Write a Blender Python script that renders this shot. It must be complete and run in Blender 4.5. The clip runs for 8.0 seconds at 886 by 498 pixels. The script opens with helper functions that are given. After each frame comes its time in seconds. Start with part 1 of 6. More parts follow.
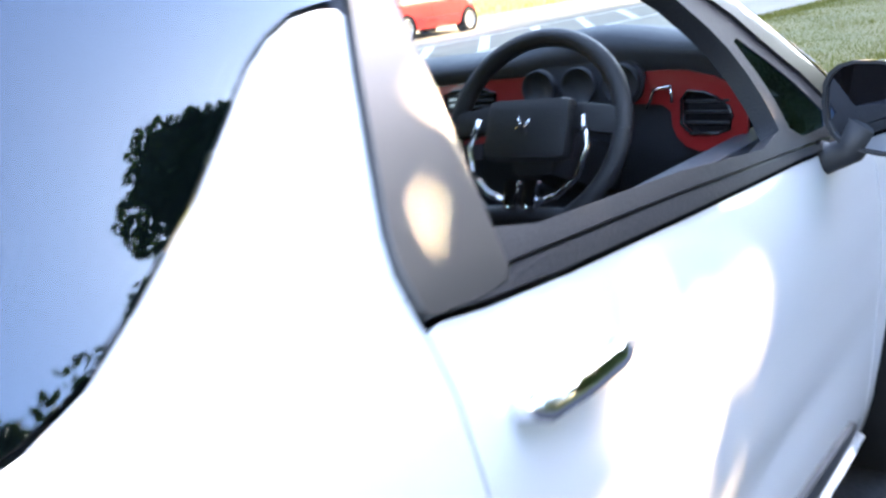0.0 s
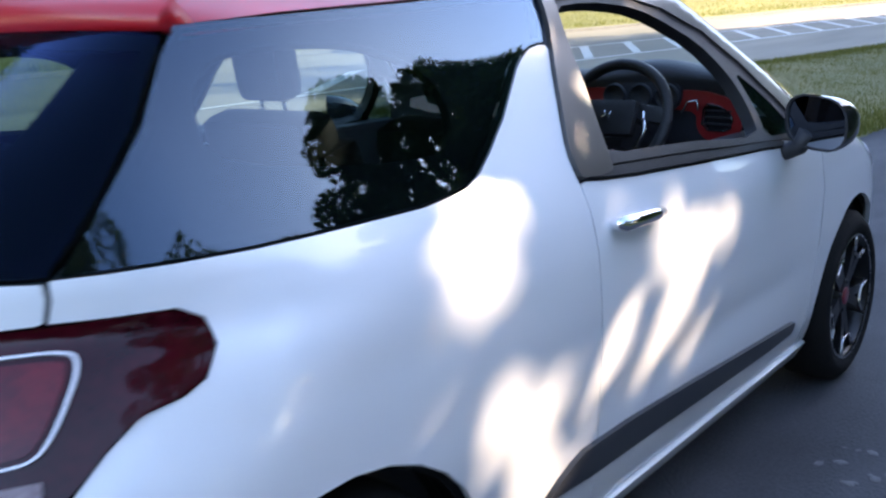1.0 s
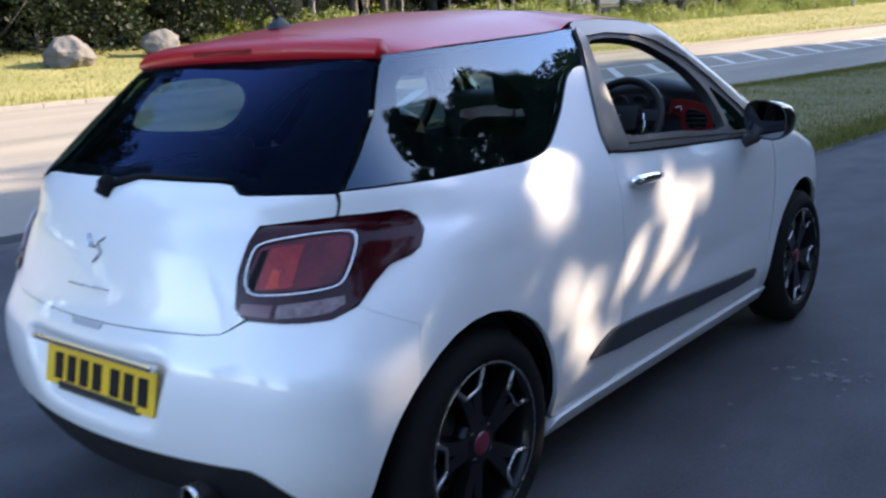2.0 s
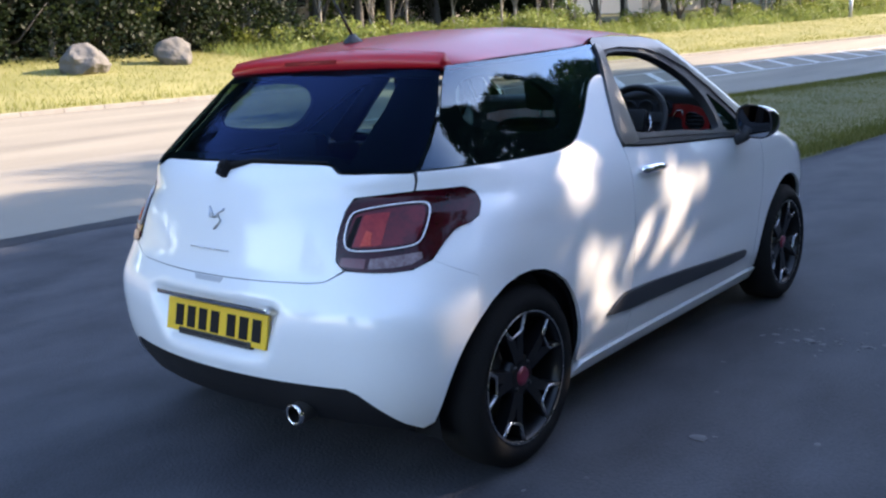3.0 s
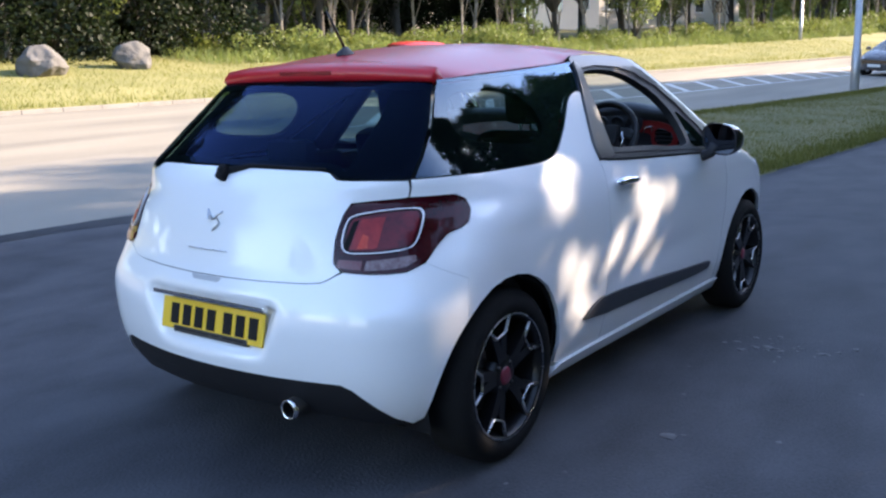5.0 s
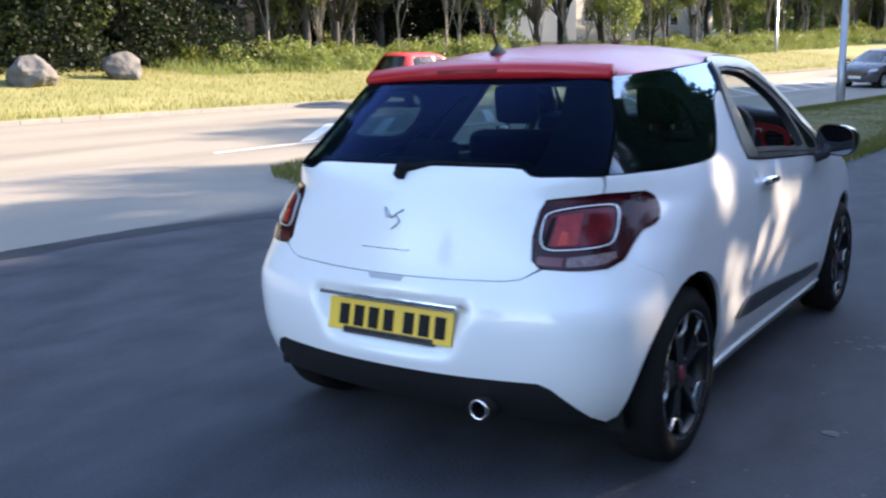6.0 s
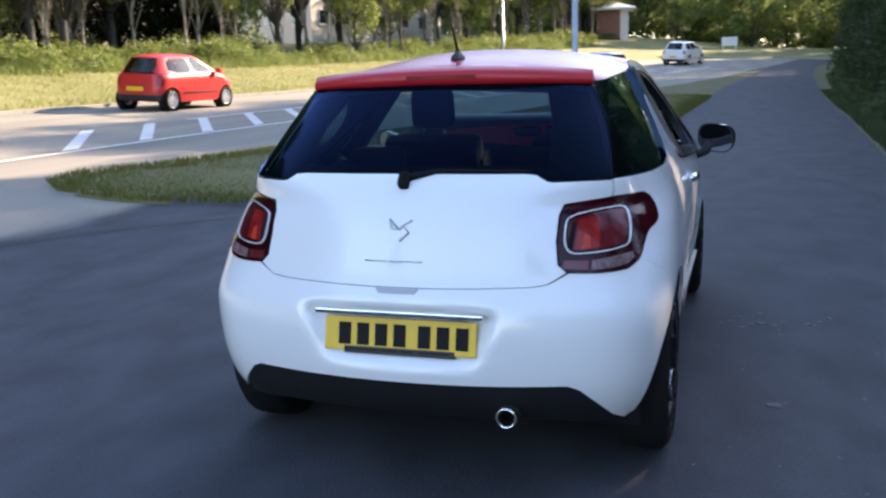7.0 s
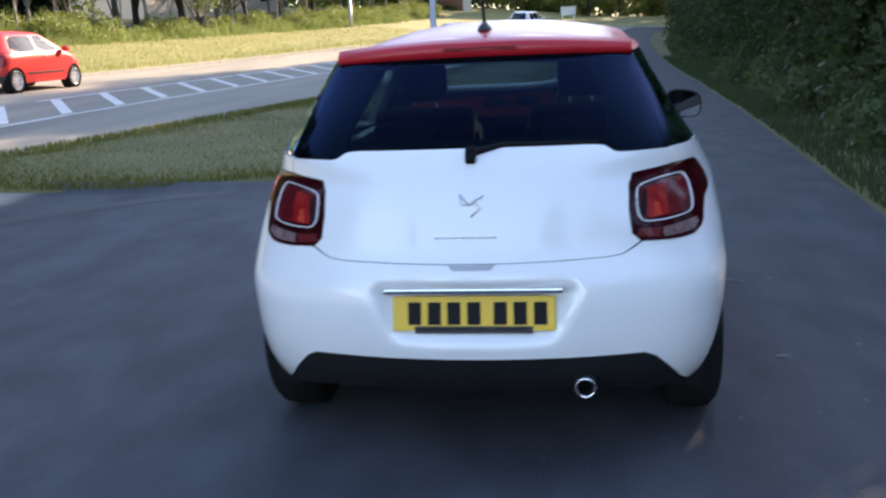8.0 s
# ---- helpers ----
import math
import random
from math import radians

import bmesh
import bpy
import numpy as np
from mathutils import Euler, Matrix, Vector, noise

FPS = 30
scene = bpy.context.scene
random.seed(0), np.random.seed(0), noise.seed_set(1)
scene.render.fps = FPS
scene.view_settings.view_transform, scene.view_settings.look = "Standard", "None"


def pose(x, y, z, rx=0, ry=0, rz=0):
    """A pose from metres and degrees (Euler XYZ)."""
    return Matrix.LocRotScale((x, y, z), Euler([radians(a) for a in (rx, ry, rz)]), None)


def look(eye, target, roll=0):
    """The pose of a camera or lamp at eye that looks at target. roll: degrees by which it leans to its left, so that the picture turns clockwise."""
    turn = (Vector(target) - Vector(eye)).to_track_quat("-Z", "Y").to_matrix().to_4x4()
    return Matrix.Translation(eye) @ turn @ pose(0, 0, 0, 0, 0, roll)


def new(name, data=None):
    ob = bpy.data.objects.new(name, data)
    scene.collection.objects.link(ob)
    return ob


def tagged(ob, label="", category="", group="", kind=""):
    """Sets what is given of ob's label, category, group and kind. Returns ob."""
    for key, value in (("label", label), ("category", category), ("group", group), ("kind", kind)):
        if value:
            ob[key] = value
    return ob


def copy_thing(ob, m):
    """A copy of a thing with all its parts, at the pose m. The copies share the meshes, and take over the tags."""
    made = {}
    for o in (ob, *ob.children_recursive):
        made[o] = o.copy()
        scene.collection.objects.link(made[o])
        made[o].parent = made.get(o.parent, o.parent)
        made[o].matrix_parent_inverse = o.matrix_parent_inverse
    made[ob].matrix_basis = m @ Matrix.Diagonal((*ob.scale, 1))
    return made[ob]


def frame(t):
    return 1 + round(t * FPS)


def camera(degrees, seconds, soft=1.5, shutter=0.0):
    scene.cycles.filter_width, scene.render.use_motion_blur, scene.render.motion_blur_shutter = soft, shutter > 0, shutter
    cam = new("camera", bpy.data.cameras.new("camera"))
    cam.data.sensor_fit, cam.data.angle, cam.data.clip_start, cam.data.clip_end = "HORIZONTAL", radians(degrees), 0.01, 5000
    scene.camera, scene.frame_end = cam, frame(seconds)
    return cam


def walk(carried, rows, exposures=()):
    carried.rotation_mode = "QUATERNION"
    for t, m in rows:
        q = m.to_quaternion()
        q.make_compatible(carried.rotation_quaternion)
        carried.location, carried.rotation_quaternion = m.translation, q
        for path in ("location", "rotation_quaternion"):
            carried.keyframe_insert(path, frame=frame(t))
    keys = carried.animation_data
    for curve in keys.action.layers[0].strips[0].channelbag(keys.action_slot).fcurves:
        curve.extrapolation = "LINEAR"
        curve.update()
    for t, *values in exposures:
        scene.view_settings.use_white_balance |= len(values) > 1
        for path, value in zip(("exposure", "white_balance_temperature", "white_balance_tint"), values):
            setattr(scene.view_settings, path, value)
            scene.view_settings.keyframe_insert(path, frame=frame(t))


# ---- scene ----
cam = camera(51.8, 8.0, soft=2.3, shutter=0.4)
PATH = [
    (0, (1.256, 0.887, 1.232), (0.031, 2.388, 0.736), -7.8),
    (0.2, (1.328, 0.659, 1.273), (0.127, 2.154, 0.706), -4.4),
    (0.5, (1.462, 0.382, 1.294), (0.25, 1.875, 0.745), -2.0),
    (0.7, (1.586, 0.173, 1.289), (0.359, 1.668, 0.781), -1.5),
    (1, (1.743, -0.112, 1.299), (0.476, 1.361, 0.824), -2.6),
    (1.2, (1.811, -0.319, 1.311), (0.566, 1.176, 0.847), -1.7),
    (1.5, (1.928, -0.639, 1.315), (0.701, 0.879, 0.882), -2.6),
    (1.7, (2.027, -0.827, 1.32), (0.821, 0.708, 0.888), -2.1),
    (2, (2.173, -1.076, 1.314), (0.926, 0.431, 0.895), -3.1),
    (2.2, (2.23, -1.216, 1.334), (0.972, 0.275, 0.891), -3.5),
    (3.3, (2.477, -1.73, 1.329), (1.249, -0.202, 0.935), -2.4),
    (3.5, (2.49, -1.746, 1.35), (1.28, -0.204, 0.949), -2.2),
    (3.8, (2.494, -1.77, 1.333), (1.273, -0.233, 0.951), -2.6),
    (4, (2.5, -1.776, 1.343), (1.279, -0.239, 0.96), -2.6),
    (4.2, (2.494, -1.783, 1.345), (1.276, -0.242, 0.967), -2.5),
    (5.3, (2.342, -1.944, 1.34), (1.181, -0.36, 0.96), -1.1),
    (5.5, (2.236, -2.066, 1.328), (1.069, -0.483, 0.96), -1.3),
    (5.7, (2.09, -2.166, 1.314), (0.925, -0.578, 0.964), -2.2),
    (6, (1.847, -2.24, 1.307), (0.727, -0.622, 0.95), -1.3),
    (6.2, (1.669, -2.277, 1.311), (0.575, -0.642, 0.951), -2.1),
    (6.5, (1.431, -2.39, 1.319), (0.463, -0.675, 0.97), -1.3),
    (6.7, (1.254, -2.464, 1.325), (0.402, -0.701, 0.919), -0.7),
    (6.8, (1.174, -2.507, 1.314), (0.454, -0.683, 0.922), -1.0),
    (7, (1.024, -2.564, 1.344), (0.415, -0.695, 0.976), -1.6),
    (7.2, (0.873, -2.563, 1.335), (0.334, -0.676, 0.946), -1.1),
    (7.3, (0.805, -2.559, 1.332), (0.3, -0.666, 0.927), -0.7),
    (7.5, (0.678, -2.57, 1.358), (0.259, -0.662, 0.929), -0.9),
    (7.7, (0.532, -2.586, 1.352), (0.208, -0.656, 0.94), -1.8),
    (8, (0.324, -2.674, 1.368), (0.037, -0.743, 0.931), -2.7),
]
EXPOSURES = [(t, stops, kelvin, 18) for t, stops, kelvin in ((0, 4.05, 7500), (0.5, 3.5, 7300), (1, 2.65, 6650), (1.5, 2.05, 6350), (2, 2.12, 6450), (5.5, 2.27, 6450), (6.5, 2.28, 6600), (7, 2.15, 6750), (7.5, 2.06, 6850), (8, 2.13, 6850))]
walk(cam, [(t, look(eye, target, roll)) for t, eye, target, roll in PATH], EXPOSURES)

# ---- light: a low sun ahead and to the right of the parked car, clear sky ----
SUN_ELEVATION, SUN_TURN = 27.0, 32.0  # degrees above the ground; degrees from +y towards +x
world = bpy.data.worlds.new("sky")
scene.world = world
world.use_nodes = True
sky = world.node_tree.nodes.new("ShaderNodeTexSky")
sky.sky_type, sky.sun_disc = "NISHITA", False
sky.sun_elevation, sky.sun_rotation = radians(SUN_ELEVATION), radians(SUN_TURN)
sky.air_density, sky.dust_density, sky.ozone_density = 1.0, 0.5, 1.6
background = world.node_tree.nodes["Background"]
background.inputs["Strength"].default_value = 0.15
world.node_tree.links.new(sky.outputs[0], background.inputs["Color"])
sun = new("sun", bpy.data.lights.new("sun", "SUN"))
sun.data.energy, sun.data.angle, sun.data.color = 4.0, radians(0.55), (1.0, 0.83, 0.61)
e, a = radians(SUN_ELEVATION), radians(SUN_TURN)
sun.matrix_world = look((0, 0, 30), (-math.cos(e) * math.sin(a), -math.cos(e) * math.cos(a), 30 - math.sin(e)))


# ---- materials ----
def material(name, colour, rough=0.5, metal=0.0, coat=0.0, spread=0.0, size=4.0, bump=0.0, grain=120.0, second=None, spec=0.5, each=0.0, emit=None, stretch=None):
    """A surface: colour varied at two scales towards second, with fine relief. spread: strength of the patches; size and grain: their frequencies."""
    m = bpy.data.materials.new(name)
    m.use_nodes = True
    t = m.node_tree
    b = t.nodes["Principled BSDF"]
    b.inputs["Roughness"].default_value, b.inputs["Metallic"].default_value = rough, metal
    b.inputs["Coat Weight"].default_value, b.inputs["Coat Roughness"].default_value = coat, 0.03
    b.inputs["Specular IOR Level"].default_value = spec
    b.inputs["Base Color"].default_value = (*colour, 1)
    if emit:
        b.inputs["Emission Color"].default_value, b.inputs["Emission Strength"].default_value = (*emit[:3], 1), emit[3]
    place = t.nodes.new("ShaderNodeNewGeometry")
    if spread or each:
        coarse, fine = t.nodes.new("ShaderNodeTexNoise"), t.nodes.new("ShaderNodeTexNoise")
        coarse.inputs["Scale"].default_value, coarse.inputs["Detail"].default_value = size, 5
        fine.inputs["Scale"].default_value, fine.inputs["Detail"].default_value = grain, 3
        if stretch:
            scaled = t.nodes.new("ShaderNodeVectorMath")
            scaled.operation, scaled.inputs[1].default_value = "MULTIPLY", stretch
            t.links.new(place.outputs["Position"], scaled.inputs[0])
            t.links.new(scaled.outputs[0], coarse.inputs["Vector"])
        else:
            t.links.new(place.outputs["Position"], coarse.inputs["Vector"])
        t.links.new(place.outputs["Position"], fine.inputs["Vector"])
        add = t.nodes.new("ShaderNodeMath")
        add.operation = "MULTIPLY_ADD"
        add.inputs[1].default_value = 0.45
        t.links.new(fine.outputs[0], add.inputs[0])
        t.links.new(coarse.outputs[0], add.inputs[2])
        ramp = t.nodes.new("ShaderNodeMapRange")
        ramp.inputs["From Min"].default_value, ramp.inputs["From Max"].default_value = 0.45, 1.0
        ramp.inputs["To Max"].default_value = spread
        t.links.new(add.outputs[0], ramp.inputs["Value"])
        mix = t.nodes.new("ShaderNodeMix")
        mix.data_type = "RGBA"
        other = second or tuple(min(1.0, c * 1.6 + 0.01) for c in colour)
        mix.inputs["A"].default_value, mix.inputs["B"].default_value = (*colour, 1), (*other, 1)
        if each:
            island = t.nodes.new("ShaderNodeMath")
            island.operation = "MULTIPLY_ADD"
            island.inputs[1].default_value = each
            t.links.new(place.outputs["Random Per Island"], island.inputs[0])
            t.links.new(ramp.outputs[0], island.inputs[2])
            t.links.new(island.outputs[0], mix.inputs["Factor"])
        else:
            t.links.new(ramp.outputs[0], mix.inputs["Factor"])
        t.links.new(mix.outputs["Result"], b.inputs["Base Color"])
        if rough > 0.25:
            r = t.nodes.new("ShaderNodeMapRange")
            r.inputs["To Min"].default_value, r.inputs["To Max"].default_value = rough * 0.85, min(1, rough * 1.12)
            t.links.new(coarse.outputs[0], r.inputs["Value"])
            t.links.new(r.outputs[0], b.inputs["Roughness"])
    if bump:
        rel = t.nodes.new("ShaderNodeTexNoise")
        rel.inputs["Scale"].default_value, rel.inputs["Detail"].default_value = grain, 4
        t.links.new(place.outputs["Position"], rel.inputs["Vector"])
        n = t.nodes.new("ShaderNodeBump")
        n.inputs["Strength"].default_value, n.inputs["Distance"].default_value = bump, 0.01
        t.links.new(rel.outputs[0], n.inputs["Height"])
        t.links.new(n.outputs[0], b.inputs["Normal"])
    return m


def glass(name, tint, rough=0.012, base=0.05, sheen=(1.0, 1.0, 1.0)):
    """A thin pane: tinted see-through, with a mirror that grows towards grazing view."""
    m = bpy.data.materials.new(name)
    m.use_nodes = True
    t = m.node_tree
    t.nodes.clear()
    out, mix = t.nodes.new("ShaderNodeOutputMaterial"), t.nodes.new("ShaderNodeMixShader")
    clear, gloss, facing = t.nodes.new("ShaderNodeBsdfTransparent"), t.nodes.new("ShaderNodeBsdfGlossy"), t.nodes.new("ShaderNodeLayerWeight")
    power, scale = t.nodes.new("ShaderNodeMath"), t.nodes.new("ShaderNodeMath")
    clear.inputs[0].default_value, gloss.inputs["Color"].default_value, gloss.inputs["Roughness"].default_value, facing.inputs["Blend"].default_value = (*tint, 1), (*sheen, 1), rough, 0.5
    power.operation, power.inputs[1].default_value = "POWER", 4.0
    scale.operation, scale.inputs[1].default_value, scale.inputs[2].default_value = "MULTIPLY_ADD", 1 - base, base
    t.links.new(facing.outputs["Facing"], power.inputs[0])
    t.links.new(power.outputs[0], scale.inputs[0])
    t.links.new(scale.outputs[0], mix.inputs[0])
    t.links.new(clear.outputs[0], mix.inputs[1])
    t.links.new(gloss.outputs[0], mix.inputs[2])
    t.links.new(mix.outputs[0], out.inputs[0])
    return m


def foliage(name, colour, second, each=0.9):
    """Leaves: matt with a little gloss, and light passing through them."""
    m = material(name, colour, 0.55, spread=0.5, size=0.6, grain=8, second=second, each=each, spec=0.3)
    t = m.node_tree
    b = t.nodes["Principled BSDF"]
    thin, mix = t.nodes.new("ShaderNodeBsdfTranslucent"), t.nodes.new("ShaderNodeMixShader")
    mix.inputs[0].default_value = 0.4
    src = b.inputs["Base Color"].links[0].from_socket
    t.links.new(src, thin.inputs["Color"])
    t.links.new(b.outputs[0], mix.inputs[1])
    t.links.new(thin.outputs[0], mix.inputs[2])
    t.links.new(mix.outputs[0], t.nodes["Material Output"].inputs[0])
    return m


WHITE = material("white_paint", (0.86, 0.868, 0.875), 0.30, coat=1.0, spread=0.06, size=3, grain=300, second=(0.77, 0.78, 0.79))
RED = material("red_paint", (0.48, 0.011, 0.019), 0.36, coat=0.34, spec=0.3, spread=0.15, size=3, grain=300, second=(0.5, 0.03, 0.04))
RED.node_tree.nodes["Principled BSDF"].inputs["Coat Roughness"].default_value = 0.24
BLACK = material("black_plastic", (0.018, 0.018, 0.02), 0.55, spread=0.4, size=6, grain=200, bump=0.15, second=(0.04, 0.04, 0.045))
VALANCE_BLACK = material("valance_black", (0.009, 0.009, 0.011), 0.6, spec=0.3, spread=0.4, size=6, grain=200, bump=0.15, second=(0.02, 0.02, 0.023))
GLOSS_BLACK = material("gloss_black", (0.01, 0.01, 0.012), 0.12, coat=1.0)
SATIN_BLACK = material("satin_black", (0.05, 0.046, 0.042), 0.30, spec=1.0, coat=0.0, spread=0.3, size=9, second=(0.05, 0.042, 0.035))
LINER = material("dark_liner", (0.006, 0.006, 0.007), 0.85, spec=0.2, spread=0.4, size=8, second=(0.014, 0.014, 0.014))
STRIP = material("side_strip", (0.03, 0.033, 0.04), 0.45, spread=0.4, size=5, grain=250, bump=0.1, second=(0.06, 0.062, 0.07))
CHROME = material("chrome", (0.85, 0.85, 0.87), 0.06, metal=1.0)
DISC = material("brake_disc_iron", (0.06, 0.055, 0.05), 0.5, metal=0.5, spread=0.4, size=20)
SEAL_RUBBER = material("seal_rubber", (0.018, 0.018, 0.021), 0.5, spec=0.4, spread=0.4, size=9, grain=220, bump=0.15, second=(0.03, 0.03, 0.034))
EMBLEM = material("emblem_metal", (0.66, 0.67, 0.70), 0.32, metal=0.9, spread=0.3, size=30)
STEEL = material("steel", (0.55, 0.55, 0.56), 0.28, metal=1.0, spread=0.3, size=20)
RUBBER = material("tyre_rubber", (0.006, 0.006, 0.0065), 0.85, spec=0.2, spread=0.5, size=9, grain=180, bump=0.3, second=(0.013, 0.0125, 0.012))
RIM_BLACK = material("rim_black", (0.005, 0.005, 0.006), 0.34, coat=0.12, spec=0.35, spread=0.2, size=12, second=(0.010, 0.009, 0.009))
LAMP_DARK = material("lamp_dark", (0.015, 0.001, 0.003), 0.08, coat=0.2, spec=0.25, spread=0.8, size=11, grain=60, second=(0.062, 0.003, 0.008))
LAMP_RED = material("lamp_red", (0.20, 0.005, 0.010), 0.12, coat=0.25, spec=0.35, spread=0.7, size=22, grain=120, second=(0.46, 0.03, 0.022))
REFLECTOR = material("reflector_orange", (0.50, 0.035, 0.02), 0.15, coat=0.2, spec=0.3, spread=0.6, size=60, second=(0.62, 0.10, 0.05))
LAMP_DEEP = material("lamp_deep_red", (0.055, 0.003, 0.008), 0.12, coat=0.25, spec=0.35, spread=0.8, size=18, grain=80, second=(0.19, 0.008, 0.015))
LAMP_WHITE = material("lamp_clear", (0.45, 0.42, 0.44), 0.12, coat=1.0, spread=0.6, size=60, second=(0.75, 0.72, 0.74))
LAMP_SMOKE = material("lamp_smoke", (0.10, 0.045, 0.05), 0.12, coat=0.25, spread=0.9, size=45, second=(0.30, 0.22, 0.22))
LAMP_BROWN = material("lamp_brown", (0.13, 0.010, 0.013), 0.12, coat=0.5, spread=0.6, size=60, second=(0.11, 0.03, 0.03))
FRAME_BLACK = material("frame_black", (0.014, 0.012, 0.013), 0.30, spec=0.5, coat=0.3, spread=0.3, size=8)
CAP_RED = material("cap_red", (0.15, 0.010, 0.026), 0.35, coat=0.5, spread=0.2, size=20)
RING = material("lamp_ring", (0.85, 0.82, 0.84), 0.18, coat=1.0)
PLATE = material("plate_yellow", (0.80, 0.50, 0.015), 0.35, spread=0.12, size=12, grain=300, second=(0.85, 0.58, 0.05))
INK = material("plate_ink", (0.006, 0.006, 0.008), 0.6, spec=0.2)
# Sheen colours are bluish: the reflected sky's deep blue is put into them.
TINTED = glass("tinted_glass", (0.28, 0.38, 0.385), base=0.062, sheen=(0.48, 0.70, 0.98))
REAR_GLASS = glass("rear_window_glass", (0.25, 0.385, 0.385), base=0.014, sheen=(0.13, 0.20, 0.46))
TRAFFIC_GLASS = glass("car_window_glass", (0.22, 0.25, 0.26), base=0.04)
CLEAR = glass("clear_glass", (0.80, 0.86, 0.84))
TRIM = material("cabin_plastic", (0.034, 0.037, 0.045), 0.5, spread=0.4, size=10, grain=350, bump=0.25, second=(0.045, 0.047, 0.055))
CABIN_RED = material("cabin_red", (0.27, 0.014, 0.014), 0.3, coat=0.4, spread=0.15, size=8)
CLOTH = material("seat_cloth", (0.008, 0.008, 0.010), 0.9, spread=0.5, size=30, grain=500, bump=0.3, second=(0.018, 0.018, 0.021))
LEATHER = material("wheel_leather", (0.02, 0.02, 0.022), 0.42, spread=0.3, size=20, grain=500, bump=0.3)
MIRROR = material("mirror_glass", (0.3, 0.32, 0.36), 0.01, metal=1.0)
ROAD = material("worn_road", (0.17, 0.155, 0.125), 0.85, spread=1.0, size=0.8, grain=40, bump=0.4, second=(0.31, 0.28, 0.22), stretch=(1.3, 0.16, 1.0))
# A darker surfacing than ROAD, with some tree shade put into its colour.
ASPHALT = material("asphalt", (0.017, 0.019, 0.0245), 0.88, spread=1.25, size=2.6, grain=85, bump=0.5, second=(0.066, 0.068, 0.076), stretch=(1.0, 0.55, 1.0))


def wear_edge(m, other, x0, x1):
    """Lets a surface change unevenly into another's colour between two lines along the road."""
    t = m.node_tree
    b = t.nodes["Principled BSDF"]
    place, parts, ramp = t.nodes.new("ShaderNodeNewGeometry"), t.nodes.new("ShaderNodeSeparateXYZ"), t.nodes.new("ShaderNodeMapRange")
    ramp.inputs["From Min"].default_value, ramp.inputs["From Max"].default_value = x0, x1
    t.links.new(place.outputs["Position"], parts.inputs[0])
    t.links.new(parts.outputs["X"], ramp.inputs["Value"])
    streak, patch, add = t.nodes.new("ShaderNodeVectorMath"), t.nodes.new("ShaderNodeTexNoise"), t.nodes.new("ShaderNodeMath")
    streak.operation, streak.inputs[1].default_value = "MULTIPLY", (1.0, 0.28, 1.0)
    patch.inputs["Scale"].default_value, patch.inputs["Detail"].default_value = 0.9, 6
    t.links.new(place.outputs["Position"], streak.inputs[0])
    t.links.new(streak.outputs[0], patch.inputs["Vector"])
    add.operation, add.use_clamp = "MULTIPLY_ADD", True
    add.inputs[1].default_value = 1.6
    back = t.nodes.new("ShaderNodeMath")
    back.operation, back.inputs[1].default_value = "SUBTRACT", 0.8
    t.links.new(ramp.outputs[0], back.inputs[0])
    t.links.new(patch.outputs[0], add.inputs[0])
    t.links.new(back.outputs[0], add.inputs[2])
    edge = t.nodes.new("ShaderNodeMapRange")
    edge.interpolation_type = "SMOOTHSTEP"
    edge.inputs["From Min"].default_value, edge.inputs["From Max"].default_value = 0.25, 0.75
    t.links.new(add.outputs[0], edge.inputs["Value"])
    mix = t.nodes.new("ShaderNodeMix")
    mix.data_type = "RGBA"
    src = b.inputs["Base Color"].links[0].from_socket
    t.links.new(edge.outputs[0], mix.inputs["Factor"])
    t.links.new(src, mix.inputs["A"])
    mix.inputs["B"].default_value = (*other, 1)
    t.links.new(mix.outputs["Result"], b.inputs["Base Color"])


wear_edge(ASPHALT, (0.245, 0.225, 0.185), -4.75, -5.65)
TAR = material("tar_joint", (0.012, 0.0125, 0.015), 0.7, spread=1.0, size=5, grain=70, bump=0.4, second=(0.035, 0.036, 0.04))
LINE = material("road_paint", (0.72, 0.71, 0.67), 0.7, spread=0.6, size=4, grain=60, second=(0.4, 0.39, 0.37))
DRY_TURF = material("dry_turf", (0.135, 0.142, 0.034), 0.95, spread=0.9, size=0.5, grain=12, bump=0.6, second=(0.30, 0.275, 0.11))
KERB = material("kerb_stone", (0.3, 0.28, 0.25), 0.85, spread=0.6, size=5, grain=60, bump=0.4, second=(0.18, 0.17, 0.15))
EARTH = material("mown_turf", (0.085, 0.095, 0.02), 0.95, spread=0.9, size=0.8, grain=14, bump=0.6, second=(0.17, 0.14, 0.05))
GRASS = foliage("grass_blades", (0.085, 0.105, 0.016), (0.175, 0.168, 0.040))
DRY_GRASS = foliage("dry_grass_blades", (0.135, 0.155, 0.028), (0.27, 0.275, 0.07))
# Darker, bluer copy of GRASS; the hedge's shade is put into its colour.
SHADE_TONED_GRASS = foliage("shade_toned_grass_blades", (0.040, 0.070, 0.024), (0.085, 0.115, 0.045))
LEAF = foliage("leaves", (0.06, 0.10, 0.017), (0.18, 0.215, 0.04))
# Near-black leaves: the shade inside the wood is put into their colour.
LEAF_DEEP = foliage("shade_dark_leaves", (0.009, 0.018, 0.007), (0.022, 0.034, 0.012))
LEAF_DARK = foliage("dark_leaves", (0.022, 0.045, 0.012), (0.055, 0.085, 0.02))
LEAF_HEDGE = foliage("hedge_leaves", (0.026, 0.050, 0.016), (0.066, 0.096, 0.029))
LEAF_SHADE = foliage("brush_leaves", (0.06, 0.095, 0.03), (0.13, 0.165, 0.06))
LEAF_MID = foliage("bush_leaves", (0.07, 0.115, 0.02), (0.20, 0.23, 0.05))
